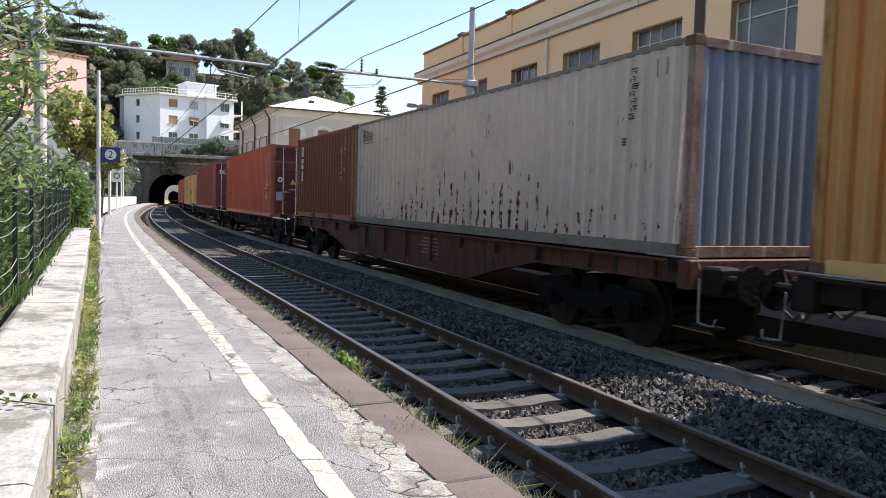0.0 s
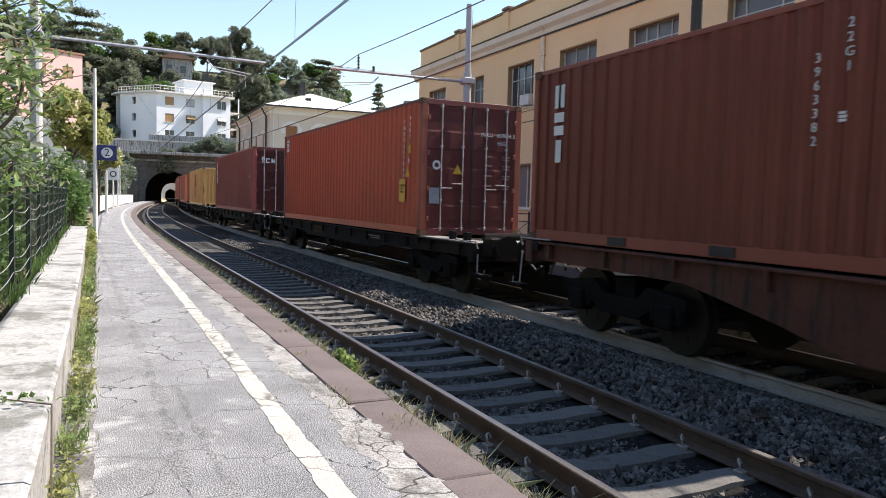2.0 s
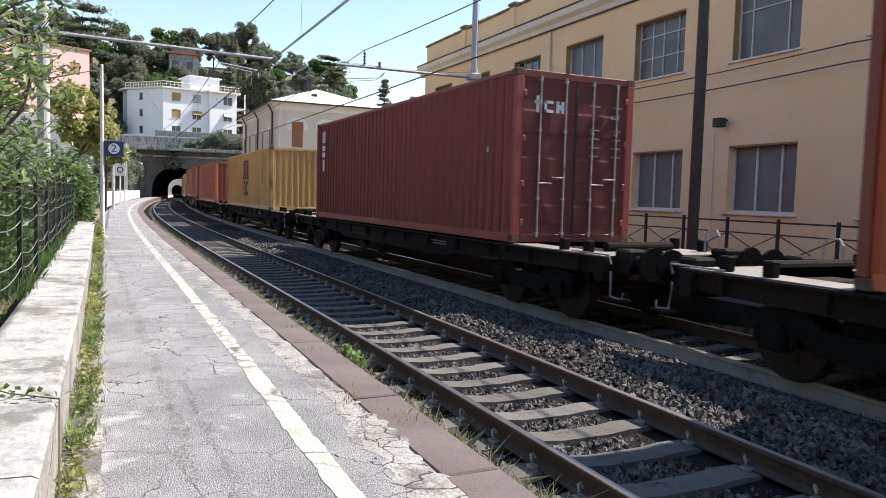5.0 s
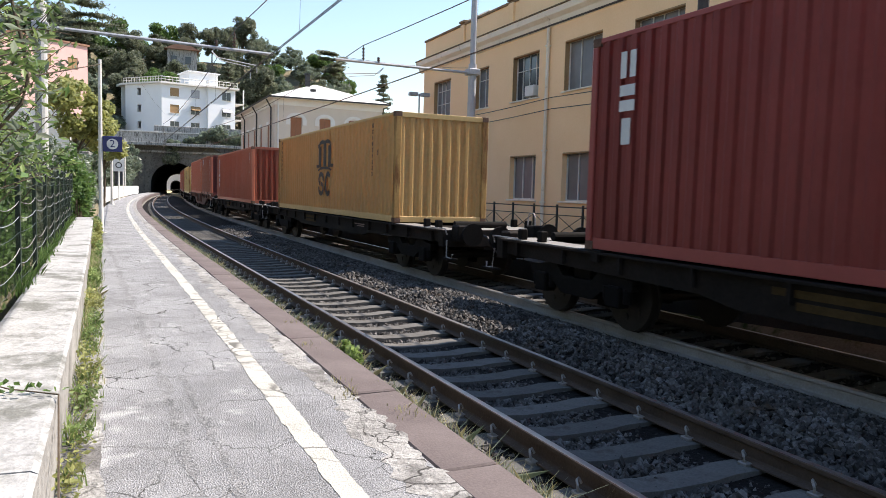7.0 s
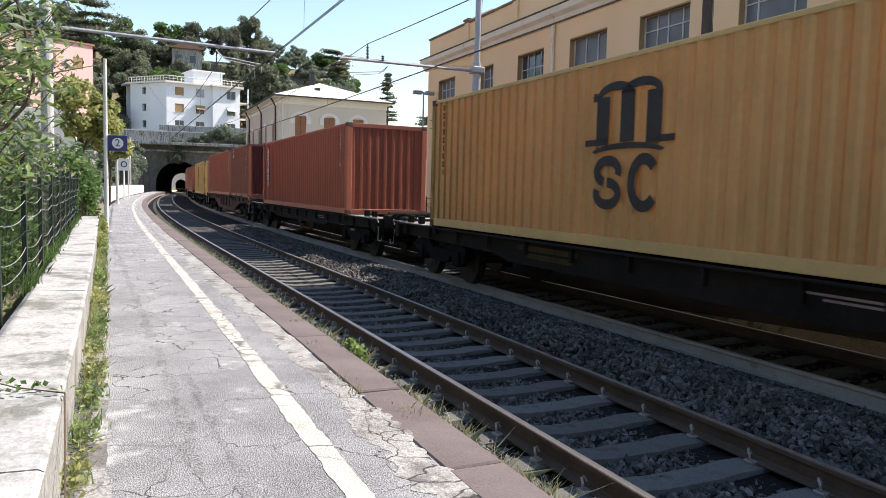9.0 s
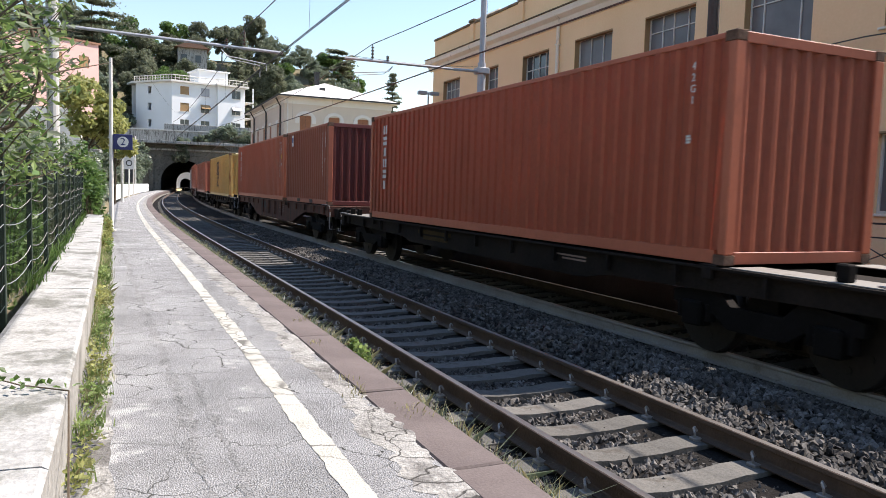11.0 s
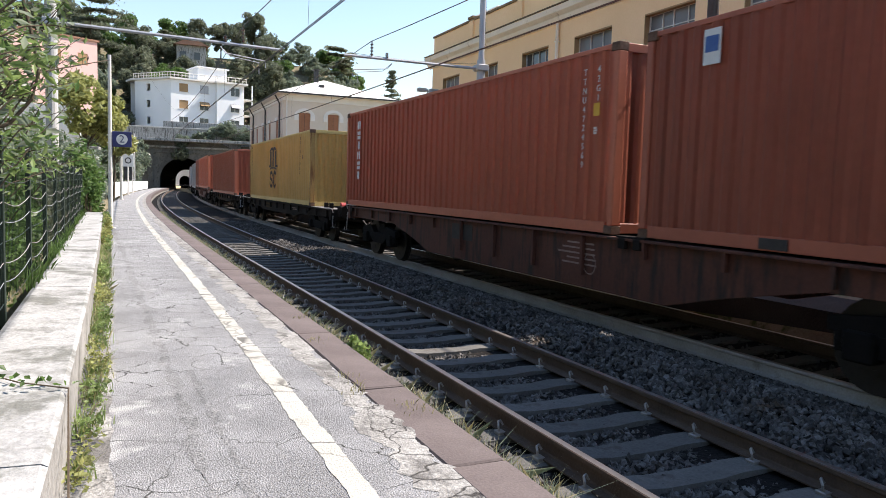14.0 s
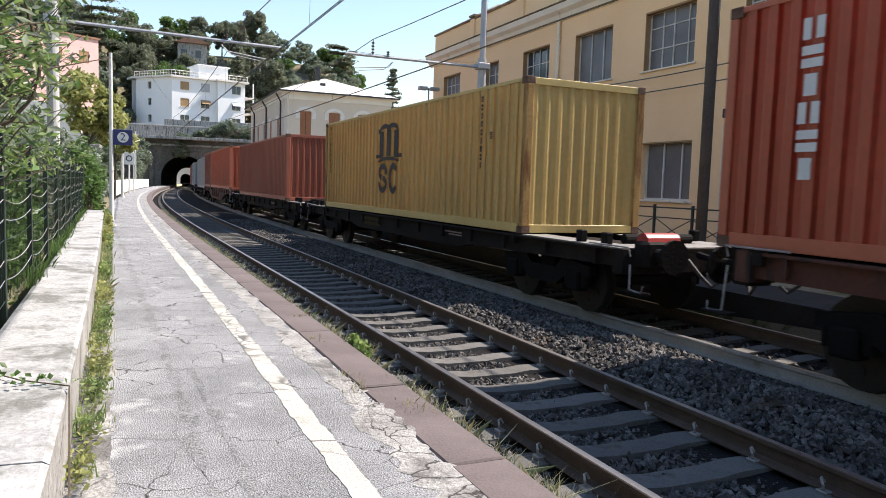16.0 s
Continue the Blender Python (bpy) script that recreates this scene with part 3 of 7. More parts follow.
M_VALVE = surf("red valve paint", (0.30, 0.02, 0.02), (0.42, 0.04, 0.035), 4, 40, 0.5, bump=0.1, dirt=(0.10, 0.02, 0.018), dirt_at=0.55)
M_FADEDYEL = surf("faded yellow lettering", (0.045, 0.03, 0.012), (0.085, 0.055, 0.022), 4, 40, 0.85, bump=0)
M_FADED = surf("faded white lettering", (0.24, 0.16, 0.14), (0.36, 0.28, 0.25), 4, 40, 0.8, bump=0)
M_DECK = surf("bare deck plate", (0.204, 0.190, 0.177), (0.286, 0.272, 0.252), 2, 25, 0.6, 0.2, bump=0.2, dirt=(0.109, 0.082, 0.068), dirt_at=0.6)
# nearly black: underside shade is in the bogie colour as well as grime
M_BOGIE = surf("grimy shade-darkened bogie", (0.005, 0.005, 0.004), (0.012, 0.010, 0.010), 2, 25, 0.85, bump=0.3)
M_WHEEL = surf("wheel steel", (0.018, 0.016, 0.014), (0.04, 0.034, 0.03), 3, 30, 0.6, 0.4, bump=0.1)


def wave(length, pitch=0.28, depth=0.027, soft=0.0):
    """Turning points of a trapezoid sheet: distance along it and depth; soft: eased outer folds."""
    n = max(1, round(length / pitch))
    p = length / n
    out = []
    for i in range(n):
        a = i * p
        out += [(a + 0.06 * p, 0), (a + (0.42 - soft) * p, 0)]
        if soft:
            out.append((a + 0.43 * p, 0.42 * soft * p))
        out += [(a + 0.56 * p, depth), (a + 0.90 * p, depth)]
    return [(0, 0)] + out + [(length, 0)]


def sheet(pts, f, g):
    """A folded sheet between two edges, f and g, from a trapezoid line."""
    bm = bmesh.new()
    a = [bm.verts.new(f(u, d)) for u, d in pts]
    b = [bm.verts.new(g(u, d)) for u, d in pts]
    for i in range(len(pts) - 1):
        bm.faces.new((a[i], a[i + 1], b[i + 1], b[i]))
    r = bmesh.ops.solidify(bm, geom=bm.faces[:], thickness=0.004)
    return bm


def blocks(specs, depth=0.004):
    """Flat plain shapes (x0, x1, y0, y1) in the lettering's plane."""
    bm = bmesh.new()
    for x0, x1, y0, y1 in specs:
        box(bm, x0, x1, y0, y1, 0.0, depth)
    return bm


def ring_shape(bm, cx, cy, rx, ry, w, a0=0, a1=360, n=20):
    pts = []
    for i in range(n + 1):
        a = radians(a0 + (a1 - a0) * i / n)
        pts.append((math.cos(a), math.sin(a)))
    for (c0, s0), (c1, s1) in zip(pts, pts[1:]):
        q = [(cx + rx * c0, cy + ry * s0), (cx + rx * c1, cy + ry * s1), (cx + (rx - w) * c1, cy + (ry - w) * s1), (cx + (rx - w) * c0, cy + (ry - w) * s0)]
        bm.faces.new([bm.verts.new((x, y, 0.004)) for x, y in q])
    return bm


def big_mark():
    """Three tall bars under arches on a swash, over two rounded shapes."""
    bm = blocks(((-0.58, -0.34, -0.10, 0.44), (-0.12, 0.12, -0.10, 0.48), (0.34, 0.58, -0.10, 0.44), (-0.80, -0.34, -0.13, -0.055), (0.34, 0.80, -0.13, -0.055), (-0.66, -0.58, 0.40, 0.50)))
    ring_shape(bm, -0.23, 0.44, 0.35, 0.16, 0.10, 0, 180)
    ring_shape(bm, 0.23, 0.44, 0.35, 0.16, 0.10, 0, 180)
    ring_shape(bm, 0.0, -0.25, 0.70, 0.14, 0.07, 20, 160)
    ring_shape(bm, -0.33, -0.44, 0.27, 0.19, 0.12, -20, 250)
    ring_shape(bm, -0.33, -0.70, 0.27, 0.19, 0.12, -200, 90)
    ring_shape(bm, 0.33, -0.57, 0.28, 0.33, 0.13, 40, 320)
    bmesh.ops.scale(bm, vec=(1.12, 1.14, 1.0), verts=bm.verts)
    return bm


def stacked(n, w, h, gap):
    """Plain blocks one over another, each split by a slot."""
    sp = []
    for i in range(n):
        y = (n / 2 - i) * (h + gap) - gap / 2
        k = i % 3
        if k == 0:
            sp += [(-w / 2, -w * 0.12, y - h, y), (w * 0.12, w / 2, y - h, y)]
        elif k == 1:
            sp += [(-w / 2, w / 2, y - h * 0.42, y), (-w / 2, w / 2, y - h, y - h * 0.58)]
        else:
            sp += [(-w * 0.3, w * 0.3, y - h, y)]
    return blocks(sp)


def casting_mesh():
    bm = boxes((-0.081, 0.081, -0.089, 0.089, -0.059, 0.059), bevel=0.008)
    for sx in (-1, 1):
        box(bm, min(sx * 0.082, sx * 0.0815), max(sx * 0.082, sx * 0.0815), -0.04, 0.04, -0.025, 0.025)
    me = bpy.data.meshes.new("corner_casting"); bm.to_mesh(me); bm.free()
    return me


def bars(count, w, h, step):
    """Writing too small to read: plain bars, one under another."""
    random.seed(count)
    return blocks([(-w / 2, -w / 2 + w * random.uniform(0.6, 1.0), -i * step, -i * step + h) for i in range(count)])


def container(u, L, hgt, material, label, end="panel", post=None, end_mat=None, rows=None):
    """A freight container, its near end at u along the train; returns the thing."""
    c = root("freight_container", label, "container", group="freight containers on the train")
    W, h = 1.219, hgt
    post, end_mat = post or material, end_mat or material
    cross = post if material is P_WHITE else end_mat
    y0, y1 = -L / 2, L / 2
    inset = 0.10
    for sx in (-1, 1):
        pts = wave(L - 2 * inset)
        x = sx * (W - 0.012)
        z0, z1 = 0.165, h - 0.075
        bm = sheet(pts, lambda q, d: (x - sx * d, y0 + inset + q, z0), lambda q, d: (x - sx * d, y0 + inset + q, z1))
        part("side_panel", bm, material, c)
        part("bottom_rail", boxes((min(x, x - sx * 0.06), max(x, x - sx * 0.06), y0 + 0.16, y1 - 0.16, 0.012, 0.165), bevel=0.006), M_DIRTRAIL if material is P_WHITE else material, c)
        part("top_rail", boxes((min(x, x - sx * 0.06), max(x, x - sx * 0.06), y0 + 0.16, y1 - 0.16, h - 0.078, h - 0.012), bevel=0.006), M_DIRTRAIL if material is P_WHITE else end_mat if material is P_ORANGE else material, c)
    pts = wave(L - 2 * inset, 0.21, 0.02)
    part("roof", sheet(pts, lambda q, d: (-W + 0.06, y0 + inset + q, h - 0.02 - d), lambda q, d: (W - 0.06, y0 + inset + q, h - 0.02 - d)), material, c)
    part("floor", boxes((-W + 0.07, W - 0.07, y0 + 0.1, y1 - 0.1, 0.05, 0.16)), M_WAGDARK, c)
    for sx in (-1, 1):
        for y in (y0, y1):
            ya, yb = (y, y + 0.12) if y < 0 else (y - 0.12, y)
            part("corner_post", boxes((min(sx * W, sx * (W - 0.15)), max(sx * W, sx * (W - 0.15)), ya, yb, 0.115, h - 0.115), bevel=0.015), post, c)
            for z in (0.059, h - 0.059):
                ob = add("corner_casting", CASTING, c, pose(sx * (W - 0.081), y + (0.089 if y < 0 else -0.089), z))
    # ends
    for y, kind in ((y0, end), (y1, "panel")):
        s = 1 if y < 0 else -1
        part("end_sill", boxes((-W + 0.16, W - 0.16, min(y + s * 0.01, y + s * 0.10), max(y + s * 0.01, y + s * 0.10), 0.012, 0.15), bevel=0.006), cross, c)
        part("end_header", boxes((-W + 0.16, W - 0.16, min(y + s * 0.01, y + s * 0.08), max(y + s * 0.01, y + s * 0.08), h - 0.13, h - 0.012), bevel=0.006), cross, c)
        if kind == "panel":
            pts = wave(2 * W - 0.28, 0.245, 0.046, 0.10)
            part("end_panel", sheet(pts, lambda q, d: (-W + 0.14 + q, y + s * (0.02 + d), 0.14), lambda q, d: (-W + 0.14 + q, y + s * (0.02 + d), h - 0.12)), end_mat, c)
        else:
            part("door_gasket", boxes((-0.02, 0.02, y + 0.016, y + 0.11, 0.15, h - 0.13)), M_BLACK, c, "black rubber door seal")
            part("door_gasket", boxes((-W + 0.14, W - 0.14, y + 0.085, y + 0.11, 0.14, h - 0.12)), M_BLACK, c)
            for sx in (-1, 1):
                xa, xb = (-W + 0.15, -0.008) if sx < 0 else (0.008, W - 0.15)
                bm = bmesh.new()
                zs = [0.15, 0.30, 0.34, 0.62, 0.66, 1.02, 1.06, 1.42, 1.46, 1.82, 1.86, 2.2, 2.24, h - 0.24, h - 0.14]
                zs = [z for z in zs if z < h - 0.13] + [h - 0.13]
                va = [bm.verts.new((xa, y + 0.025 + (0.0 if (i // 2) % 2 else 0.007), z)) for i, z in enumerate(zs)]
                vb = [bm.verts.new((xb, y + 0.025 + (0.0 if (i // 2) % 2 else 0.007), z)) for i, z in enumerate(zs)]
                for i in range(len(zs) - 1):
                    bm.faces.new((va[i], vb[i], vb[i + 1], va[i + 1]))
                bmesh.ops.solidify(bm, geom=bm.faces[:], thickness=-0.02)
                door = part("door", bm, end_mat, c)
                for k in (0.30, 0.78):
                    x = xa + (xb - xa) * k
                    bm = tube(bmesh.new(), [(x, y - 0.012, 0.10), (x, y - 0.012, h - 0.10)], 0.016, 8)
                    for z in (0.16, 0.75, 1.9, h - 0.16):
                        box(bm, x - 0.032, x + 0.032, y - 0.025, y + 0.03, z - 0.022, z + 0.022, 0.006)
                    part("lock_rod", bm, M_ROD, door, "galvanised lock rod")
                    bm = boxes((x - 0.26 if k > 0.5 else x, x if k > 0.5 else x + 0.26, y - 0.032, y - 0.024, 1.0 + 0.1 * (k > 0.5), 1.026 + 0.1 * (k > 0.5)), bevel=0.004)
                    part("door_handle", bm, M_ROD, door, "galvanised handle")
                for z in (0.35, 1.0, 1.75, h - 0.4):
                    part("hinge", boxes((sx * (W - 0.17) - 0.03, sx * (W - 0.17) + 0.03, y - 0.01, y + 0.03, z - 0.05, z + 0.05), bevel=0.006), post, door)
    c["u"] = u
    movers.append((c, u, L, rows))
    return c


def mark(c, name, bm_or_me, x, y, z, material, on="side", label="", roll=0):
    """A flat marking on the near side or on the near end of a container."""
    m = (Matrix.Translation((x, y, z)) @ (SIDE_TEXT if on == "side" else END_TEXT)) @ pose(0, 0, 0, 0, 0, roll)
    if isinstance(bm_or_me, bpy.types.Mesh):
        return add(name, bm_or_me, c, m, label)
    return part(name, bm_or_me, material, c, label, m)


movers = []
CASTING = casting_mesh()
CASTING.materials.append(M_CAST)
XS = -1.219 - 0.003     # the side's face


def code(c, L, h, ident, kind, y_off=0.62, mat=None):
    """Identity letters down the side near its end, and the size code."""
    mat = mat or M_WHITE
    y = -L / 2 + y_off
    mark(c, "identity_lettering", words("\n".join(ident), 0.13, mat), XS, y + 0.32, h * 0.62, mat)
    if kind:
        mark(c, "size_code", words("\n".join(kind), 0.13, mat), XS, y, h * 0.80, mat)
    mark(c, "data_plate", bars(3, 0.10, 0.025, 0.035), XS, y + 0.02, h * 0.56, mat)


def end_bars(c, L, h, mat):
    mark(c, "end_lettering", blocks([(-0.022, 0.022 - 0.02 * (i % 3 == 1), -i * 0.105, -i * 0.105 + 0.065) for i in range(11)]), 0.80, -L / 2 + 0.016, h * 0.86, mat, "end")


LONG, SHORT = 12.192, 6.058
# yellow one at the head
c0 = container(-7.27, LONG, 2.896, P_YELLOW, "ochre yellow steel freight container with rusty corner posts", post=M_RUSTYEL)
# white one with rust
c1 = container(6.42, LONG, 2.591, P_WHITE, "dirty white steel container with rust streaks and silver end", post=M_RUSTPOST, end_mat=P_SILVER)
random.seed(11)
bm = bmesh.new()
pitch = (LONG - 0.2) / round((LONG - 0.2) / 0.28)


def blotch(y, z, w, hh):
    """One uneven patch of rust on the side."""
    ring = [(math.cos(a) * w * random.uniform(0.45, 1.2), math.sin(a) * hh * random.uniform(0.6, 1.15)) for a in [j * math.tau / 11 for j in range(11)]]
    bm.faces.new([bm.verts.new((XS + 0.013, y + p, max(0.168, z + q))) for p, q in ring])


def fold(k, side):
    return -LONG / 2 + 0.1 + (k + 0.24 + 0.16 * side) * pitch


for i in range(70):
    k = random.randrange(43)
    z = 0.17 + random.random() ** 2.0 * 0.55
    blotch(fold(k, random.uniform(-1, 1)), z, random.uniform(0.008, 0.032), random.uniform(0.012, 0.06))
for i in range(34):
    # pairs of thin marks on both edges of a fold
    k, z = random.randrange(43), random.uniform(0.3, 2.2)
    for side in (-1, 1):
        blotch(fold(k, side) + random.uniform(-0.01, 0.01), z + random.uniform(-0.03, 0.03), random.uniform(0.005, 0.012), random.uniform(0.03, 0.11))
for k0, z0, n in ((30, 0.35, 26), (15, 0.4, 22), (22, 0.5, 14), (6, 0.3, 6)):
    for i in range(n):
        blotch(fold(min(42, k0 + int(random.gauss(0, 2))), random.uniform(-1, 1)), max(0.18, z0 + random.gauss(0, 0.16)), random.uniform(0.015, 0.055), random.uniform(0.02, 0.09))
bmesh.ops.recalc_face_normals(bm, faces=bm.faces)
tagged(part("rust_stains", bm, M_RUSTDARK, c1, "dark brown rust marks"), kind="stuff")
bm = bmesh.new()
for i in range(95):
    # heavier rust with drips round the middle
    k = max(4, min(40, int(random.gauss(21, 7))))
    cl = 0.5 + 0.5 * noise.noise((k * 0.5, 0, 7))
    z = 0.2 + random.random() ** 1.6 * (0.35 + 1.3 * cl)
    y = fold(k, random.uniform(-1, 1))
    blotch(y, z, random.uniform(0.010, 0.040), random.uniform(0.03, 0.16))
    if random.random() < 0.5:
        blotch(y + random.uniform(-0.02, 0.02), z - 0.14, random.uniform(0.004, 0.010), random.uniform(0.08, 0.2))
bmesh.ops.recalc_face_normals(bm, faces=bm.faces)
for v in bm.verts:
    v.co.x -= 0.0015
tagged(part("rust_stains", bm, M_RUST, c1, "orange-brown rust with drips"), kind="stuff")
mark(c1, "faded_mark", blocks([(-0.42 + 0.052 * i, -0.405 + 0.052 * i, -0.16 + 0.02 * (i % 3), 0.19 - 0.03 * (i % 2) - 0.008 * i) for i in range(15)] + [(-0.45, 0.46, -0.19, -0.178)]), XS + 0.010, LONG / 2 - 1.05, 2.22, M_RUSTDARK)
code(c1, LONG, 2.591, "", "", 1.15, M_BLACK)
random.seed(5)
for i in range(7):
    y = -LONG / 2 + 1.05 + random.uniform(-0.03, 0.03)
    sp = [(random.uniform(-0.07, 0.0), random.uniform(0.02, 0.07), q, q + random.uniform(0.008, 0.018)) for q in (0.0, 0.03, 0.06)] + [(v, v + 0.012, 0.0, random.uniform(0.04, 0.08)) for v in (-0.05, 0.03)]
    mark(c1, "worn_letter", blocks(sp[random.randrange(2):]), XS + 0.010, y, 2.28 - i * 0.095, M_RUSTDARK)
for y, z, ln in ((0.55, 2.18, 0.22), (0.72, 2.18, 0.22)):
    mark(c1, "worn_frame", blocks(((-0.006, 0.006, 0, ln),)), XS + 0.010, -LONG / 2 + y - 0.1, z, M_RUSTDARK)
# maroon short one
c2 = container(18.72, SHORT, 2.591, P_MAROON, "maroon short steel container with white block marking", post=P_MAROON)
mark(c2, "block_marking", stacked(3, 0.24, 0.33, 0.07), XS, SHORT / 2 - 0.72, 1.74, M_WHITE, label="large white block marking")
code(c2, SHORT, 2.591, "3963382", "22G1", 0.75)
for y in (-0.9, 0.9):
    part("fork_pocket", boxes((XS - 0.001, XS + 0.05, y - 0.18, y + 0.18, 0.03, 0.145)), M_BLACK, c2)
# orange high one, doors towards the platform's end
c3 = container(29.05, LONG, 2.896, P_ORANGE, "orange-red high container with maroon doors", end="doors", post=P_MAROON, end_mat=P_DKMAROON)
code(c3, LONG, 2.896, "INKU6578045", "45G1", 0.62)
mark(c3, "sticker", blocks(((-0.17, 0.17, -0.25, 0.25),)), XS, -LONG / 2 + 1.0, 0.95, M_STICKER)
mark(c3, "sticker_text", words("CAUTION\n9'6\"\nHIGH", 0.07, M_BLACK), XS - 0.006, -LONG / 2 + 1.0, 0.99, M_BLACK)
mark(c3, "sticker", blocks(((-0.07, 0.07, -0.09, 0.09),)), XS, -LONG / 2 + 0.62, 1.85, M_STICKER)
tri = bmesh.new(); tri.faces.new([tri.verts.new(p) for p in ((-0.13, -0.11, 0.004), (0.13, -0.11, 0.004), (0.0, 0.12, 0.004))])
mark(c3, "warning_sticker", tri, XS, -LONG / 2 + 0.72, 1.36, M_STICKER)
mark(c3, "plate", blocks(((-0.14, 0.14, -0.20, 0.20),)), XS, LONG / 2 - 0.60, 2.52, M_WHITE)
mark(c3, "plate_mark", blocks(((-0.08, -0.05, -0.13, -0.02), (-0.05, 0.03, -0.045, -0.02), (0.01, 0.04, -0.09, -0.045), (-0.09, 0.09, 0.08, 0.12))), XS - 0.006, LONG / 2 - 0.60, 2.52, M_BLACK)
for tx, x, z in (("INKU", 0.34, 2.20), ("657804 5", 0.82, 2.20), ("45G1", 0.74, 2.03)):
    mark(c3, "door_lettering", words(tx, 0.125, M_WHITE), x, -LONG / 2 - 0.006, z, M_WHITE, "end")
for z in (1.72, 1.52, 1.30, 1.08):
    mark(c3, "door_writing", blocks(((-0.34, -0.14, 0, 0.03), (0.12, 0.32, 0, 0.03), (0.14, 0.30, -0.06, -0.03))), 0.62, -LONG / 2 - 0.003, z, M_FADED, "end")
tri = bmesh.new(); tri.faces.new([tri.verts.new(p) for p in ((-0.12, -0.10, 0.004), (0.12, -0.10, 0.004), (0.0, 0.12, 0.004))])
mark(c3, "warning_sticker", tri, -0.36, -LONG / 2 - 0.003, 1.42, M_STICKER, "end")
mark(c3, "round_sticker", ring_shape(bmesh.new(), 0, 0, 0.10, 0.10, 0.05), -0.86, -LONG / 2 - 0.003, 1.5, M_WHITE, "end")
mark(c3, "plate", blocks(((-0.12, 0.12, -0.17, 0.17),)), -0.90, -LONG / 2 - 0.003, 0.85, P_GREY, "end")
# maroon high one with doors, the door end darker than the sides
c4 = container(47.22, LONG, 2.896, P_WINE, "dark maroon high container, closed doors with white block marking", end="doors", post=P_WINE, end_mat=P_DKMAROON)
mark(c4, "block_marking", stacked(3, 0.30, 0.34, 0.09), XS, LONG / 2 - 0.80, 2.02, M_WHITE, label="large white block marking")
mark(c4, "door_marking", blocks(((-0.26, -0.20, -0.13, 0.15), (-0.29, -0.14, 0.02, 0.07), (-0.10, 0.08, -0.12, -0.07), (-0.10, -0.05, -0.12, 0.08), (-0.10, 0.08, 0.03, 0.08), (0.14, 0.20, -0.12, 0.08), (0.24, 0.30, -0.12, 0.08), (0.20, 0.24, -0.06, 0.02))), -0.58, -LONG / 2 - 0.006, 2.32, M_WHITE, "end")
mark(c4, "door_lettering", words("4561", 0.10, M_WHITE), 0.80, -LONG / 2 - 0.006, 2.20, M_WHITE, "end")
for z in (2.36, 1.95, 1.80, 1.65, 1.5):
    mark(c4, "door_writing", blocks(((-0.36, -0.14, 0, 0.03), (0.12, 0.32, 0, 0.03))), 0.62, -LONG / 2 - 0.003, z, M_FADED, "end")
code(c4, LONG, 2.896, "", "", 0.9)
# yellow ones with the black mark
c5 = container(66.72, LONG, 2.591, P_YELLOW, "ochre yellow container with large black mark", post=M_RUSTYEL)
c9 = container(123.85, LONG, 2.591, P_YELLOW2, "yellow container with large black mark and dented end", post=M_RUSTYEL)
for c in (c5, c9):
    mark(c, "shipping_mark", big_mark(), XS, LONG / 2 - (6.35 if c is c5 else 5.75), 1.55, M_BLACK, label="large black mark")
    mark(c, "identity_lettering", stacked(9, 0.07, 0.11, 0.05), XS, LONG / 2 - 0.62, 1.75, M_BLACK)
    mark(c, "identity_lettering", stacked(9, 0.07, 0.11, 0.04), XS, -LONG / 2 + 1.55, 1.75, M_BLACK)
    mark(c, "data_plate", bars(4, 0.14, 0.02, 0.035), XS, -LONG / 2 + 1.15, 1.72, M_BLACK)
# brick red one, the short one and its neighbour; ends a darker red than the sides
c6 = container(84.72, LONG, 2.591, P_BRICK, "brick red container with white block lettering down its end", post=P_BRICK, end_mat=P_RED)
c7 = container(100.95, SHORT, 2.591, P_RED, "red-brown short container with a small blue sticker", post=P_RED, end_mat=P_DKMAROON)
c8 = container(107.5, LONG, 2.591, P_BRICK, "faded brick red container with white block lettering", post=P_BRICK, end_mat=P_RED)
for c in (c6, c8):
    mark(c, "block_lettering", stacked(6, 0.24, 0.21, 0.06), XS, LONG / 2 - 1.1, 1.52, M_WHITE, label="white block lettering")
code(c8, LONG, 2.591, "TTNU4724569", "42G1", 0.42)
code(c6, LONG, 2.591, "", "42G1", 0.62)
mark(c8, "sticker", blocks(((-0.07, 0.07, -0.09, 0.09),)), XS, -LONG / 2 + 0.44, 1.72, M_STICKER)
mark(c7, "sticker", blocks(((-0.13, 0.13, -0.20, 0.20),)), XS, SHORT / 2 - 1.13, 2.24, M_WHITE)
mark(c7, "sticker_field", blocks(((-0.10, 0.10, -0.06, 0.12),)), XS - 0.006, SHORT / 2 - 1.13, 2.24, M_BLUE)
code(c7, SHORT, 2.591, "FCIU3528602", "22G1", 0.36)
end_bars(c7, SHORT, 2.591, M_FADED)
for y in (-0.9, 0.9):
    part("fork_pocket", boxes((XS - 0.001, XS + 0.05, y - 0.18, y + 0.18, 0.03, 0.145)), M_BLACK, c7)
c10 = container(141.75, LONG, 2.591, P_RED, "faded red-brown freight container")
c11 = container(158.3, LONG, 2.591, P_BRICK, "brick red freight container on a low wagon")
c12 = container(170.7, SHORT, 2.591, P_MAROON, "maroon short freight container")
c13 = container(176.9, LONG, 2.591, P_GREY, "pale grey freight container")
TAIL = [container(198.7 + 18.2 * k, LONG, 2.591, pm, lb) for k, (pm, lb) in enumerate(((P_GREY, "grey freight container on a low wagon"), (P_MAROON, "maroon freight container on a low wagon"), (P_GREY, "grey freight container on a low wagon"), (P_RED, "red-brown freight container on a low wagon"), (P_BRICK, "brick red freight container on a low wagon")))]


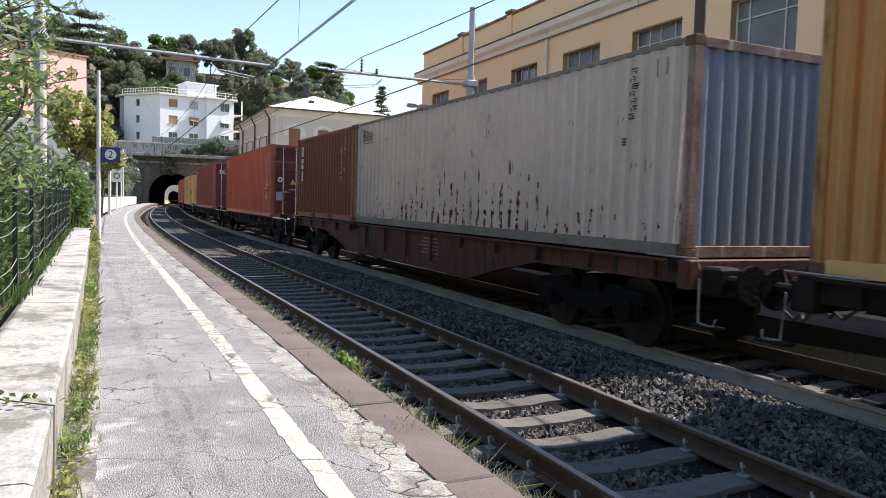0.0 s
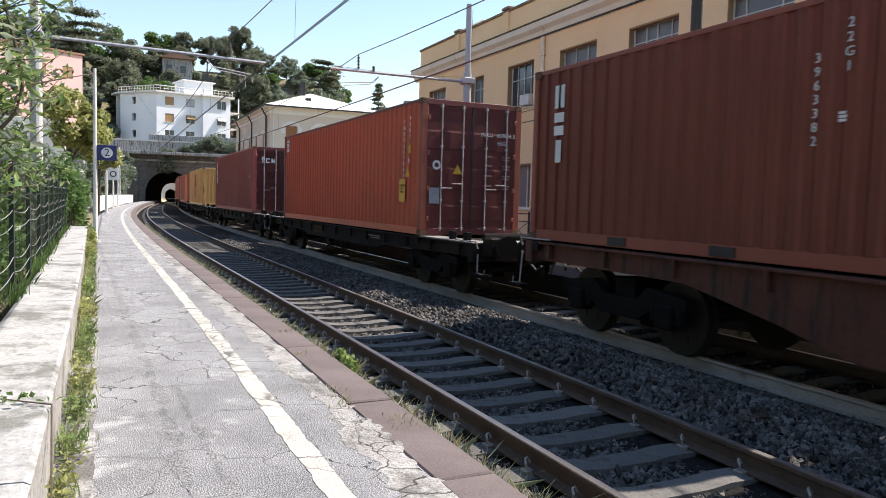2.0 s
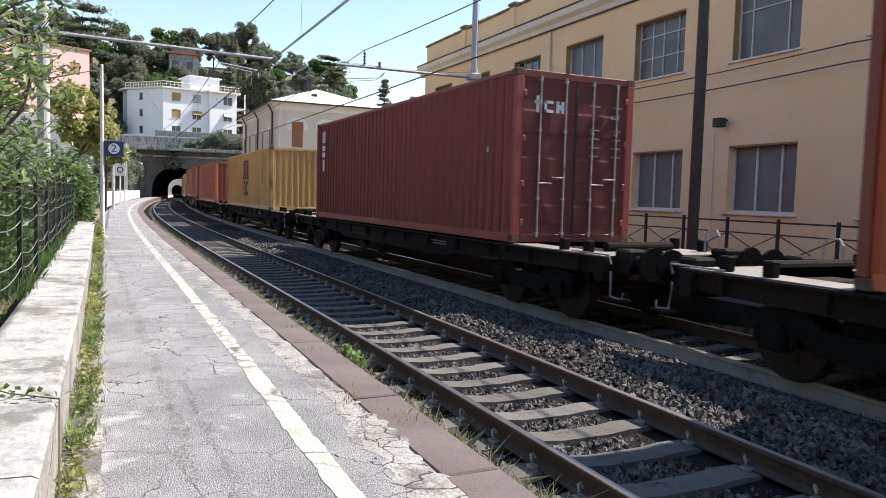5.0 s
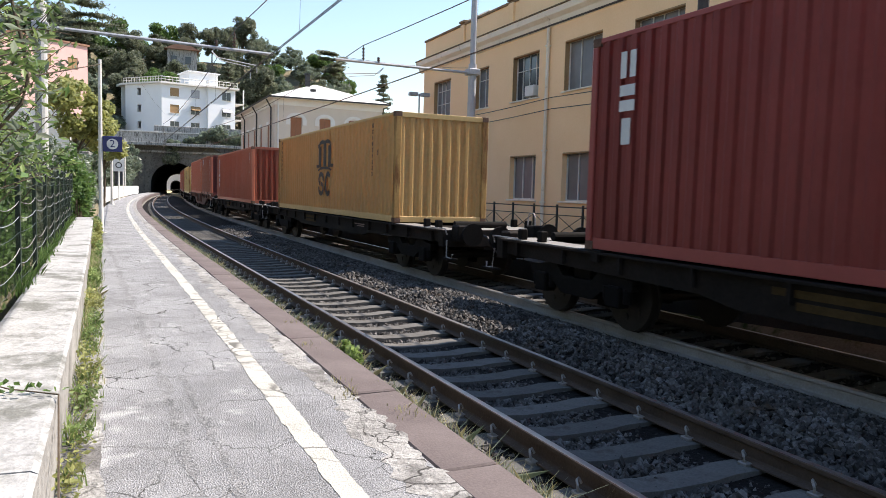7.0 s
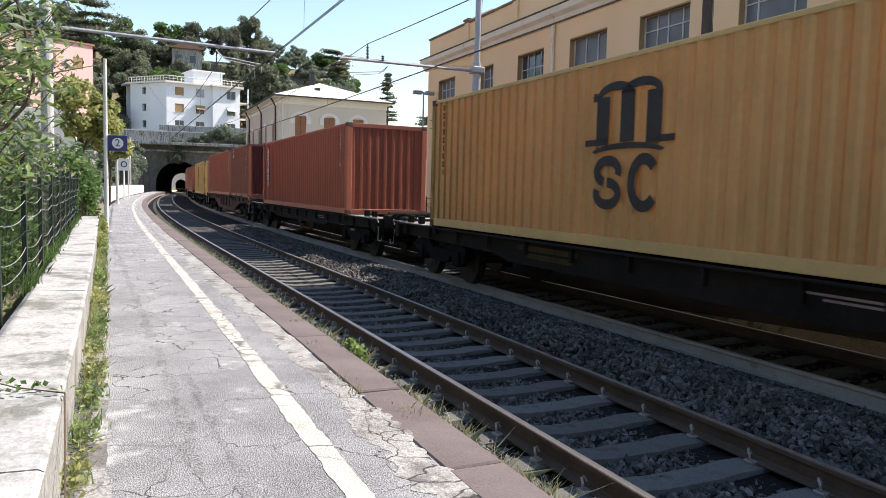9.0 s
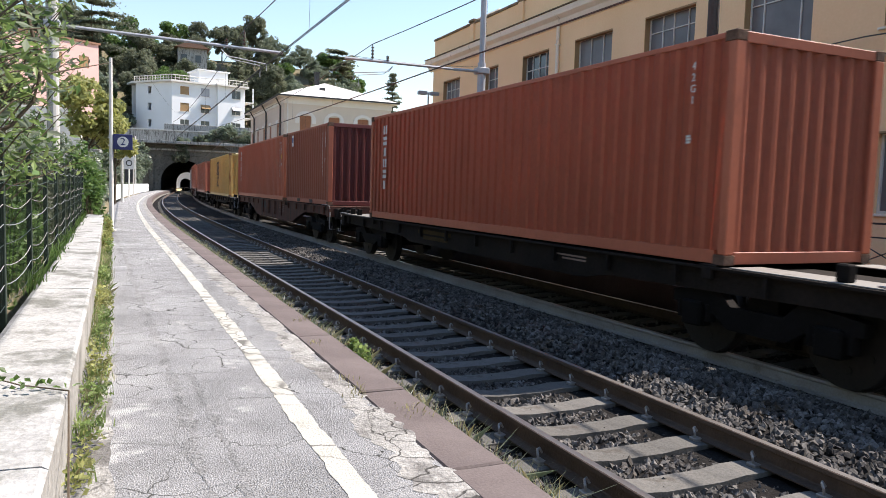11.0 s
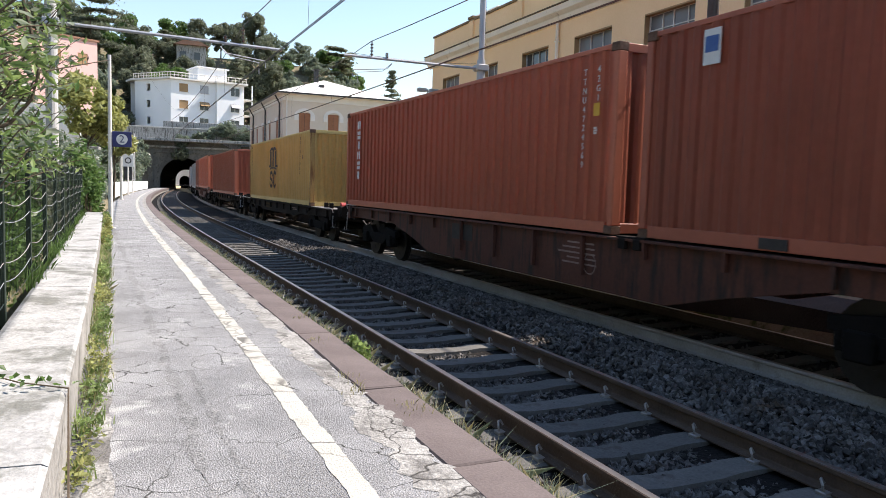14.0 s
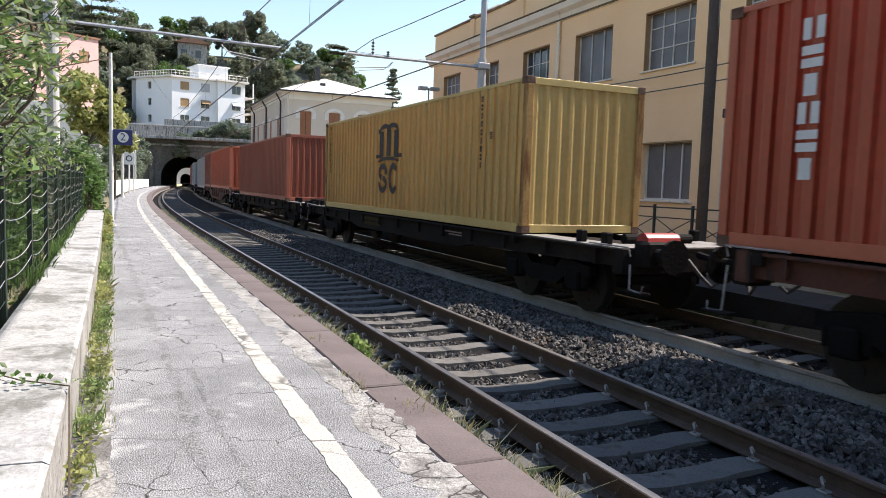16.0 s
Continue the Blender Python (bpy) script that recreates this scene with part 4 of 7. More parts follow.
def buffer(parent, x, y, s):
    bm = tube(bmesh.new(), [(x, y - s * 0.32, 1.0), (x, y - s * 0.05, 1.0)], 0.085, 12)
    tube(bm, [(x, y - s * 0.05, 1.0), (x, y, 1.0)], 0.225, 16)
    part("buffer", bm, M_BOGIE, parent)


def wheelset_mesh():
    bm = bmesh.new()
    tube(bm, [(-1.0, 0, 0), (1.0, 0, 0)], 0.08, 12)
    for sx in (-1, 1):
        a, b, c2_, d = sx * 0.715, sx * 0.75, sx * 0.79, sx * 0.85
        tube(bm, [(a, 0, 0), (a + sx * 0.03, 0, 0)], 0.49, 28)
        tube(bm, [(a + sx * 0.03, 0, 0), (d, 0, 0)], 0.46, 28)
        for k in range(6):
            t = k * math.tau / 6
            y, z = 0.27 * math.cos(t), 0.27 * math.sin(t)
            tube(bm, [(d - sx * 0.01, y, z), (d + sx * 0.012, y, z)], 0.05, 8)
    me = bpy.data.meshes.new("wheelset"); bm.to_mesh(me); bm.free(); me.materials.append(M_WHEEL)
    return me


def bogie_mesh():
    bm = bmesh.new()
    for sx in (-1, 1):
        x0, x1 = (0.98, 1.10) if sx > 0 else (-1.10, -0.98)
        prism(bm, [(-1.25, 0.58), (-1.25, 0.72), (-0.55, 0.80), (-0.35, 0.62), (0.35, 0.62), (0.55, 0.80), (1.25, 0.72), (1.25, 0.58), (0.6, 0.50), (0.38, 0.36), (-0.38, 0.36), (-0.6, 0.50)], x0, x1)
        for y in (-0.9, 0.9):
            box(bm, min(sx * 0.95, sx * 1.16), max(sx * 0.95, sx * 1.16), y - 0.15, y + 0.15, 0.33, 0.62, 0.02)
            for dy in (-0.22, 0.22):
                tube(bm, [(sx * 1.06, y + dy, 0.40), (sx * 1.06, y + dy, 0.60)], 0.06, 8)
        box(bm, min(sx * 0.5, sx * 0.62), max(sx * 0.5, sx * 0.62), -0.12, 0.12, 0.2, 0.5)
    box(bm, -1.0, 1.0, -0.2, 0.2, 0.5, 0.86)
    bmesh.ops.recalc_face_normals(bm, faces=bm.faces)
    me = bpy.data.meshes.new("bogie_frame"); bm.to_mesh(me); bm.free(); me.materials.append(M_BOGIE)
    return me


WHEELSET, BOGIE = wheelset_mesh(), bogie_mesh()
rollers = []


def wagon(u, L, deck, deep, label, holders, plates=()):
    """A container wagon from u to u + L along the train. deep: fish-bellied red frame, else a low dark one."""
    w = root("container_wagon", label, "railway wagon", group="container wagons of the train")
    y0, y1 = -L / 2 + 0.62, L / 2 - 0.62
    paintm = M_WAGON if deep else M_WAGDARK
    for sx in (-1, 1):
        xa, xb = (1.02, 1.16) if sx > 0 else (-1.16, -1.02)
        if deep:
            b = L / 2 - 6.2
            outline = [(y0, deck - 0.30), (y0, deck - 0.02), (y1, deck - 0.02), (y1, deck - 0.30), (b + 2.2, deck - 0.32), (b + 0.9, deck - 0.58), (b, deck - 0.80), (-b, deck - 0.80), (-b - 0.9, deck - 0.58), (-b - 2.2, deck - 0.32)]
        else:
            outline = [(y0, deck - 0.26), (y0, deck - 0.02), (y1, deck - 0.02), (y1, deck - 0.26), (y1 - 4.6, deck - 0.34), (y1 - 5.2, deck - 0.44), (y0 + 5.2, deck - 0.44), (y0 + 4.6, deck - 0.34)]
        bm = prism(bmesh.new(), outline, xa, xb)
        bmesh.ops.recalc_face_normals(bm, faces=bm.faces)
        part("side_sill", bm, paintm, w)
        fl = (1.16, 1.24) if sx > 0 else (-1.24, -1.16)
        part("sill_flange", boxes((*fl, y0, y1, deck - 0.055, deck - 0.02), bevel=0.005), paintm, w)
        n = int((y1 - y0) / 1.25)
        for i in range(n):
            y = y0 + 0.6 + i * (y1 - y0 - 1.2) / (n - 1)
            deepz = deck - (0.62 if deep and abs(y) < L / 2 - 6.6 else 0.27)
            part("rib", boxes((fl[0] + 0.002, fl[1] - 0.02, y - 0.025, y + 0.025, deepz, deck - 0.055)), paintm, w)
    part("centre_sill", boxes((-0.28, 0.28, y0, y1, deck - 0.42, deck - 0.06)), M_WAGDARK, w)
    for y in (y0 + 0.06, y1 - 0.06):
        part("head_stock", boxes((-1.25, 1.25, y - 0.1, y + 0.1, deck - 0.35, deck - 0.01), bevel=0.01), paintm, w)
    for i in range(7):
        y = y0 + (y1 - y0) * (i + 0.5) / 7
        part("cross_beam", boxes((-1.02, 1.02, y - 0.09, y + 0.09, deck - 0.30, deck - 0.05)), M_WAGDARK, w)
    for a, b in plates:
        for xa, xb in ((-1.2, -0.72), (0.72, 1.2)):
            part("deck_plate", boxes((xa, xb, a, b, deck - 0.018, deck - 0.004), bevel=0.003), M_DECK, w, "bare scuffed steel deck plate")
        ym = a if abs(a) > abs(b) else b
        part("deck_plate", boxes((-0.715, 0.715, min(ym, ym * 0.93), max(ym, ym * 0.93), deck - 0.018, deck - 0.004), bevel=0.003), M_DECK, w, "bare scuffed steel deck plate")
        part("floor_pan", boxes((-1.0, 1.0, a, b, deck - 0.24, deck - 0.2)), M_WAGDARK, w)
    for y in holders:
        for sx in (-1, 1):
            bm = boxes((sx * 1.13 - 0.10, sx * 1.13 + 0.10, y - 0.13, y + 0.13, deck - 0.02, deck + 0.004), bevel=0.004)
            box(bm, sx * 1.22 - 0.03, sx * 1.22 + 0.03, y - 0.07, y + 0.07, deck - 0.16, deck - 0.02, 0.006)
            part("container_lock", bm, M_WAGDARK, w)
    for s in (-1, 1):
        ye = s * L / 2
        for x in (-0.875, 0.875):
            buffer(w, x, ye, s)
        bm = tube(bmesh.new(), [(0, ye - s * 0.5, 0.98), (0, ye - s * 0.1, 0.92), (0.0, ye + s * 0.05, 0.80)], 0.05, 8)
        part("coupling", bm, M_BOGIE, w)
        bm = tube(bmesh.new(), [(-1.22, ye - s * 0.45, deck - 0.2), (-1.24, ye - s * 0.42, 0.55), (-1.24, ye - s * 0.20, 0.52), (-1.22, ye - s * 0.18, 0.62)], 0.014, 6)
        tube(bm, [(-1.22, ye - s * 0.45, deck - 0.1), (-1.26, ye - s * 0.45, deck + 0.02), (-1.26, ye - s * 1.3, deck + 0.02)], 0.013, 6)
        part("shunter_handrail", bm, M_ROD, w, "bare steel grab rail and step")
        for x in (0.98,):
            yh = ye - s * 0.85
            part("hoop_rail", tube(bmesh.new(), [(x, yh - 0.14, deck - 0.02), (x, yh - 0.14, deck + 0.26), (x, yh - 0.08, deck + 0.34), (x, yh + 0.08, deck + 0.34), (x, yh + 0.14, deck + 0.26), (x, yh + 0.14, deck - 0.02)], 0.014, 6), M_ROD, w, "pale steel hoop rail")
        for x in (-0.42, 0.42):
            part("brake_hose", tube(bmesh.new(), [(x, ye - s * 0.6, 0.98), (x, ye - s * 0.25, 0.94), (x * 0.9, ye - s * 0.05, 0.74), (x * 0.75, ye + s * 0.08, 0.62), (x * 0.6, ye + s * 0.16, 0.70)], 0.024, 6), M_BLACK, w, "black rubber brake hose")
        for x in (-0.875, 0.875):
            part("buffer_housing", boxes((x - 0.17, x + 0.17, min(ye - s * 0.62, ye - s * 0.32), max(ye - s * 0.62, ye - s * 0.32), 0.83, 1.17), bevel=0.03), M_WAGDARK, w)
        part("end_step", boxes((-1.29, -1.12, min(ye - s * 0.52, ye - s * 0.14), max(ye - s * 0.52, ye - s * 0.14), 0.50, 0.53), bevel=0.006), M_WAGDARK, w, "worn steel step plate")
        if not deep:
            for x in (-1.08, 1.08):
                for q in (1.15, 1.75):
                    part("stanchion", boxes((x - 0.06, x + 0.06, ye - s * q - 0.07, ye - s * q + 0.07, deck - 0.004, deck + 0.17), bevel=0.015), M_BOGIE, w)
            part("air_tank", tube(bmesh.new(), [(-0.62, ye - s * 1.35, deck + 0.06), (-0.60, ye - s * 1.35, deck + 0.06), (0.60, ye - s * 1.35, deck + 0.06), (0.62, ye - s * 1.35, deck + 0.06)], 0.075, 12), M_BOGIE, w, "grimy air tank in the shade-darkened bogie colour")
        yb = s * (L / 2 - 2.75)
        bg = add("bogie", BOGIE, w, pose(0, yb, 0))
        for d in (-0.9, 0.9):
            ws = add("wheelset", WHEELSET, w, pose(0, yb + d, 0.46))
            rollers.append((ws, yb + d))
    if deep:
        part("data_panel", boxes((-1.168, -1.161, 1.6, 2.5, deck - 0.42, deck - 0.12)), M_BLACK, w, "black data panel")
        for i in range(5):
            part("white_writing", boxes((-1.166, -1.1612, -2.2 - 0.02 * i, -1.55 + 0.12 * (i % 3), deck - 0.18 - i * 0.075, deck - 0.155 - i * 0.075)), M_FADED, w)
        bm = ring_shape(bmesh.new(), 0, 0, 0.15, 0.15, 0.015)
        part("brake_mark", bm, M_FADED, w, "", Matrix.Translation((-1.168, -6.0 + L / 2 - 6.0, deck - 0.45)) @ SIDE_TEXT)
    else:
        for i, (ya, yb) in enumerate(((1.2, 2.9), (1.35, 2.6))):
            part("yellow_writing", boxes((-1.167, -1.1612, ya, yb, deck - 0.20 - i * 0.12, deck - 0.12 - i * 0.12)), M_FADEDYEL, w, "faded yellow writing")
        part("white_writing", boxes((-1.167, -1.1612, -3.4, -2.6, deck - 0.17, deck - 0.145)), M_FADED, w)
        part("white_writing", boxes((-1.167, -1.1612, -3.4, -2.8, deck - 0.22, deck - 0.195)), M_FADED, w)
    movers.append((w, u, L, deck))
    return w


HI, LO = 1.25, 1.075
wagon(-9.6, 15.2, HI - 0.02, False, "grimy low container wagon, darkened with painted shade", (-5.0, 5.0), ((-6.9, -5.2), (5.9, 6.9)))
wagon(5.75, 19.74, HI, True, "red-brown fish-bellied container wagon under two containers", (-9.0, 2.9, 3.2, 9.0))
wagon(26.0, 18.0, LO, False, "dark container wagon with bare deck plates at its ends", (-5.8, 5.8), ((-8.3, -5.95), (6.25, 8.3)))
wagon(44.15, 18.3, LO, False, "dark container wagon with bare deck plates at its ends", (-5.8, 5.8), ((-8.45, -6.1), (6.2, 8.45)))
wagon(63.4, 18.0, LO, False, "dark container wagon with bare deck plates at its ends", (-5.5, 6.2), ((-8.3, -5.75), (6.55, 8.3)))
wagon(81.6, 18.3, LO, False, "dark container wagon with bare deck plates at its ends", (-5.8, 5.8), ((-8.45, -6.1), (6.2, 8.45)))
wagon(100.25, 19.74, HI, True, "red-brown fish-bellied container wagon under two containers", (-9.0, -3.2, -2.9, 9.0))
red_end = wagon(120.6, 18.0, LO, False, "dark container wagon with bare deck plates at its ends", (-5.5, 6.2), ((-8.3, -5.75), (6.5, 8.3)))
part("valve_casing", tube(bmesh.new(), [(-0.95, -8.45, 1.16), (-0.93, -8.45, 1.16), (-0.42, -8.45, 1.16), (-0.40, -8.45, 1.16)], 0.12, 12), M_VALVE, red_end, "red painted valve casing")
wagon(138.8, 18.3, LO, False, "dark container wagon with bare deck plates at its ends", (-5.8, 5.8), ((-8.45, -6.2), (6.1, 8.45)))
wagon(157.6, 19.74, HI, True, "red-brown fish-bellied container wagon under two containers", (-9.0, 3.0, 9.0))
wagon(177.6, 18.0, LO, False, "dark low container wagon", (-5.8, 5.8))
for k in range(len(TAIL)):
    wagon(195.8 + 18.2 * k, 18.0, LO, False, "dark low container wagon", (-5.8, 5.8))


BASE = {c0: HI - 0.02, c1: HI, c2: HI, c3: LO, c4: LO, c5: LO, c6: LO, c7: HI, c8: HI, c9: LO, c10: LO, c11: HI, c12: HI, c13: LO, **{c: LO for c in TAIL}}


def motions():
    """The train runs along its track; the wheelsets turn."""
    for ob, u, L, deck in movers:
        z = BASE[ob] if ob in BASE else 0.0
        rows = []
        for k in range(0, 33):
            t = 0.5 * k
            a, b = at(u - run(t), TRAIN), at(u - run(t) + L, TRAIN)
            d = b - a
            mid = (a + b) / 2
            rows.append((t, Matrix.Translation((mid.x, mid.y, z)) @ Matrix.Rotation(-math.atan2(d.x, d.y), 4, "Z")))
        walk(ob, rows)
    turn = [(k / 15, run(k / 15) / 0.46) for k in range(0, 241)]
    for ws, y in rollers:
        walk(ws, [(t, Matrix.Translation((0, y, 0.46)) @ Matrix.Rotation(a, 4, "X")) for t, a in turn])

# ---- masonry helpers ----
def holed(u0, u1, z0, z1, holes, th):
    """A wall in the xz plane, outer face at y = 0, with rectangular openings (u0, u1, z0, z1)."""
    us = sorted({u0, u1, *[h[0] for h in holes], *[h[1] for h in holes]})
    zs = sorted({z0, z1, *[h[2] for h in holes], *[h[3] for h in holes]})
    bm = bmesh.new()
    q = lambda *p: bm.faces.new([bm.verts.new(v) for v in p])
    inside = lambda u, z: any(h[0] < u < h[1] and h[2] < z < h[3] for h in holes)
    for a, b in zip(us, us[1:]):
        for c, d in zip(zs, zs[1:]):
            if not inside((a + b) / 2, (c + d) / 2):
                q((a, 0, c), (b, 0, c), (b, 0, d), (a, 0, d))
                q((b, th, c), (a, th, c), (a, th, d), (b, th, d))
    for a, b, c, d in holes:
        q((a, 0, c), (a, th, c), (b, th, c), (b, 0, c)); q((a, 0, d), (b, 0, d), (b, th, d), (a, th, d))
        q((a, 0, c), (a, 0, d), (a, th, d), (a, th, c)); q((b, 0, c), (b, th, c), (b, th, d), (b, 0, d))
    q((u0, 0, z0), (u0, 0, z1), (u0, th, z1), (u0, th, z0)); q((u1, 0, z0), (u1, th, z0), (u1, th, z1), (u1, 0, z1))
    q((u0, 0, z1), (u1, 0, z1), (u1, th, z1), (u0, th, z1))
    bmesh.ops.remove_doubles(bm, verts=bm.verts, dist=0.0005)
    return bm


def pane_window(parent, m, a, b, c, d, depth, bars_u, bars_z, glass, frame_m, name="window", bar=0.045):
    """A window in an opening: glass, frame and glazing bars, set back by depth."""
    bm = boxes((a, b, depth + 0.03, depth + 0.04, c, d))
    w = part(name, bm, glass, parent, m=m)
    fr = boxes((a, b, depth - 0.02, depth + 0.028, c, c + 0.06), (a, b, depth - 0.02, depth + 0.028, d - 0.06, d), (a, a + 0.06, depth - 0.02, depth + 0.028, c + 0.06, d - 0.06), (b - 0.06, b, depth - 0.02, depth + 0.028, c + 0.06, d - 0.06))
    part("frame", fr, frame_m, w)
    for u in bars_u:
        x = a + (b - a) * u
        part("glazing_bar", boxes((x - bar / 2, x + bar / 2, depth - 0.012, depth + 0.027, c + 0.06, d - 0.06)), frame_m, w)
    for v in bars_z:
        z = c + (d - c) * v
        part("glazing_bar", boxes((a + 0.06, b - 0.06, depth - 0.008, depth + 0.024, z - bar / 2, z + bar / 2)), frame_m, w)
    return w


FACE_W = lambda x: Matrix(((0, 1, 0, x), (-1, 0, 0, 0), (0, 0, 1, 0), (0, 0, 0, 1)))    # wall facing -X: u runs along -Y

# ---- ochre building beside the line ----
office = root("ochre_building", "two-storey ochre building with brown-framed windows and stained parapet", "building")
FX, END_Y = 16.0, 38.9
fm = FACE_W(FX)
ups = [(13.67, 15.94), (17.9, 20.3), (22.1, 24.5), (26.4, 28.6), (30.9, 32.3), (35.2, 37.4), (9.4, 11.7), (5.1, 7.4), (0.8, 3.1)]
lows = [(13.55, 15.88), (17.75, 20.15), (22.15, 24.4), (26.4, 28.6), (30.9, 32.3), (35.2, 37.4), (9.4, 11.7), (5.1, 7.4)]
holes = [(-b, -a, 5.89, 7.83) for a, b in ups] + [(-b, -a, 1.6, 3.5) for a, b in lows]
part("wall", holed(-END_Y, 12, 0.0, 8.72, holes, 0.42), M_YELLOW, office, m=fm)
part("end_wall", boxes((FX + 0.42, FX + 13, END_Y - 0.4, END_Y, 0.0, 8.72)), M_YELLOW, office)
part("back_wall", boxes((FX + 12.6, FX + 13, -12, END_Y - 0.4, 0.0, 8.72)), M_YELLOW, office)
part("roof", boxes((FX, FX + 13, -12, END_Y, 8.73, 8.9)), M_SOOT, office)
bm = bmesh.new()
prism(bm, [(-0.003, 8.56), (-0.14, 8.62), (-0.20, 8.78), (-0.36, 8.92), (-0.40, 9.14), (0.0, 9.2), (0.3, 9.2), (0.3, 8.725), (-0.003, 8.725)], -12, END_Y + 0.35, "y")
part("cornice", bm, M_YEDGE, office, m=Matrix.Translation((FX, 0, 0)))
part("cornice_drip", boxes((FX - 0.44, FX - 0.2, -12, END_Y + 0.36, 9.165, 9.20)), M_SOOT, office)
part("parapet", boxes((FX + 0.05, FX + 0.30, -12, END_Y, 9.2, 10.25)), M_YELLOW, office)
part("parapet_end", boxes((FX + 0.30, FX + 13, END_Y - 0.26, END_Y - 0.005, 9.2, 10.25)), M_YELLOW, office)
part("coping", boxes((FX - 0.02, FX + 0.37, -12, END_Y + 0.05, 10.25, 10.36), bevel=0.015), M_SOOT, office)
for y in (33.9, 28.9, 23.4, 18.0, 12.5, 7.0):
    part("parapet_pier", boxes((FX - 0.05, FX + 0.049, y - 0.22, y + 0.22, 9.2, 10.25)), M_YELLOW, office)
    part("pier_cap", boxes((FX - 0.10, FX + 0.42, y - 0.3, y + 0.3, 10.36, 10.48), bevel=0.02), M_SOOT, office)
for k, (a, b) in enumerate(ups):
    pane_window(office, fm, -b, -a, 5.89, 7.83, 0.22, ((0.22, 0.76), (0.28, 0.5, 0.78), (0.34, 0.66), (0.25, 0.5, 0.75))[k % 4] if b - a > 2 else (0.5,), ((0.70,), (0.36, 0.72), (), (0.66,))[k % 4], (M_GLASS2, M_GLASS2, M_GLASS2, M_GLASS)[k % 4], M_FRAMEW, bar=0.032)
    part("lintel", boxes((-b - 0.0, -a, 0.005, 0.21, 7.775, 7.829)), M_REVEAL, office, m=fm)
    part("reveal", boxes((-b + 0.003, -b + 0.03, 0.005, 0.21, 5.93, 7.77)), M_REVEAL, office, m=fm)
    part("sill", boxes((-b - 0.12, -a + 0.12, -0.07, 0.2, 5.83, 5.888), bevel=0.01), M_YEDGE, office, m=fm)
for k, (a, b) in enumerate(lows):
    pane_window(office, fm, -b, -a, 1.6, 3.5, 0.24, (0.36, 0.72) if b - a > 2 else (0.5,), (), M_GLASS2, M_FRAMEW, bar=0.06)
    part("lintel", boxes((-b, -a, 0.005, 0.21, 3.45, 3.499)), M_REVEAL, office, m=fm)
    part("sill", boxes((-b - 0.12, -a + 0.12, -0.08, 0.2, 1.53, 1.598), bevel=0.01), M_YEDGE, office, m=fm)
bm = tube(bmesh.new(), [(FX - 0.10, 25.6, 0.25), (FX - 0.10, 25.6, 8.75)], 0.07, 10)
for z in (1.5, 3.6, 5.7, 7.8):
    box(bm, FX - 0.19, FX, 25.52, 25.68, z, z + 0.05)
part("downpipe", bm, M_YEDGE, office, "peeling rainwater pipe")
for y, z0, z1 in ((15.95 + 0.5, 0.3, 3.9), (20.55, 0.3, 4.7)):
    part("conduit", tube(bmesh.new(), [(FX - 0.04, y, z0), (FX - 0.04, y, z1)], 0.028, 6), M_YEDGE, office)
bm = boxes((FX - 0.42, FX - 0.16, 15.85, 16.15, 4.02, 4.28), bevel=0.02)
box(bm, FX - 0.17, FX, 15.97, 16.03, 4.2, 4.26)
part("floodlight", bm, M_DARKSTEEL, office, "small black floodlight", m=None)
bm = boxes((FX - 0.16, FX + 0.15, 26.55, 27.25, 5.95, 6.4), bevel=0.02)
part("air_conditioner", bm, M_FRAMEW, office, "pale window air conditioner")
part("roof_hut", boxes((FX + 1.5, FX + 4.5, 34.0, 36.6, 8.9, 11.25), bevel=0.03), M_YEDGE, office)
for z in (5.25, 5.70):
    V = [(FX - 0.22, y, z - 0.12 * math.sin(math.pi * ((y - 12) % 13) / 13)) for y in np.arange(6, 38.5, 0.5)]
    part("facade_cable", tube(bmesh.new(), V, 0.018, 5), M_WIRE, office)

# railing before the building
rail_f = root("metal_railing", "low rusty metal railing with crossed bars along the platform", "railing")
for i in range(21):
    y = 4.5 + i * 1.55
    part("post", boxes((13.97, 14.03, y - 0.03, y + 0.03, 0.2, 1.5)), M_DARKSTEEL, rail_f)
    if i < 20:
        part("rail", boxes((13.98, 14.02, y + 0.03, y + 1.52, 1.40, 1.44)), M_DARKSTEEL, rail_f)
        part("rail", boxes((13.98, 14.02, y + 0.03, y + 1.52, 1.12, 1.15)), M_DARKSTEEL, rail_f)
        part("rail", boxes((13.98, 14.02, y + 0.03, y + 1.52, 0.42, 0.45)), M_DARKSTEEL, rail_f)
        bm = tube(bmesh.new(), [(14.0, y + 0.03, 0.45), (14.0, y + 1.52, 1.12)], 0.014, 5)
        tube(bm, [(14.0, y + 0.03, 1.12), (14.0, y + 1.52, 0.45)], 0.014, 5)
        part("cross_brace", bm, M_DARKSTEEL, rail_f)

# ---- masts, wires, lamps, sign ----
def mast(x, y, z1, r, label, material, z0=0.15):
    t = root("catenary_mast", label, "mast", group="masts beside the line")
    bm = tube(bmesh.new(), [(x, y, z0), (x, y, z0 + (z1 - z0) * 0.72)], r, 14)
    part("lower_tube", bm, material, t, smooth=False)
    part("upper_tube", tube(bmesh.new(), [(x, y, z0 + (z1 - z0) * 0.72), (x, y, z1)], r * 0.72, 12), material, t)
    part("base_plate", boxes((x - 0.28, x + 0.28, y - 0.28, y + 0.28, z0 - 0.1, z0 + 0.08), bevel=0.02), M_CONC, t)
    return t


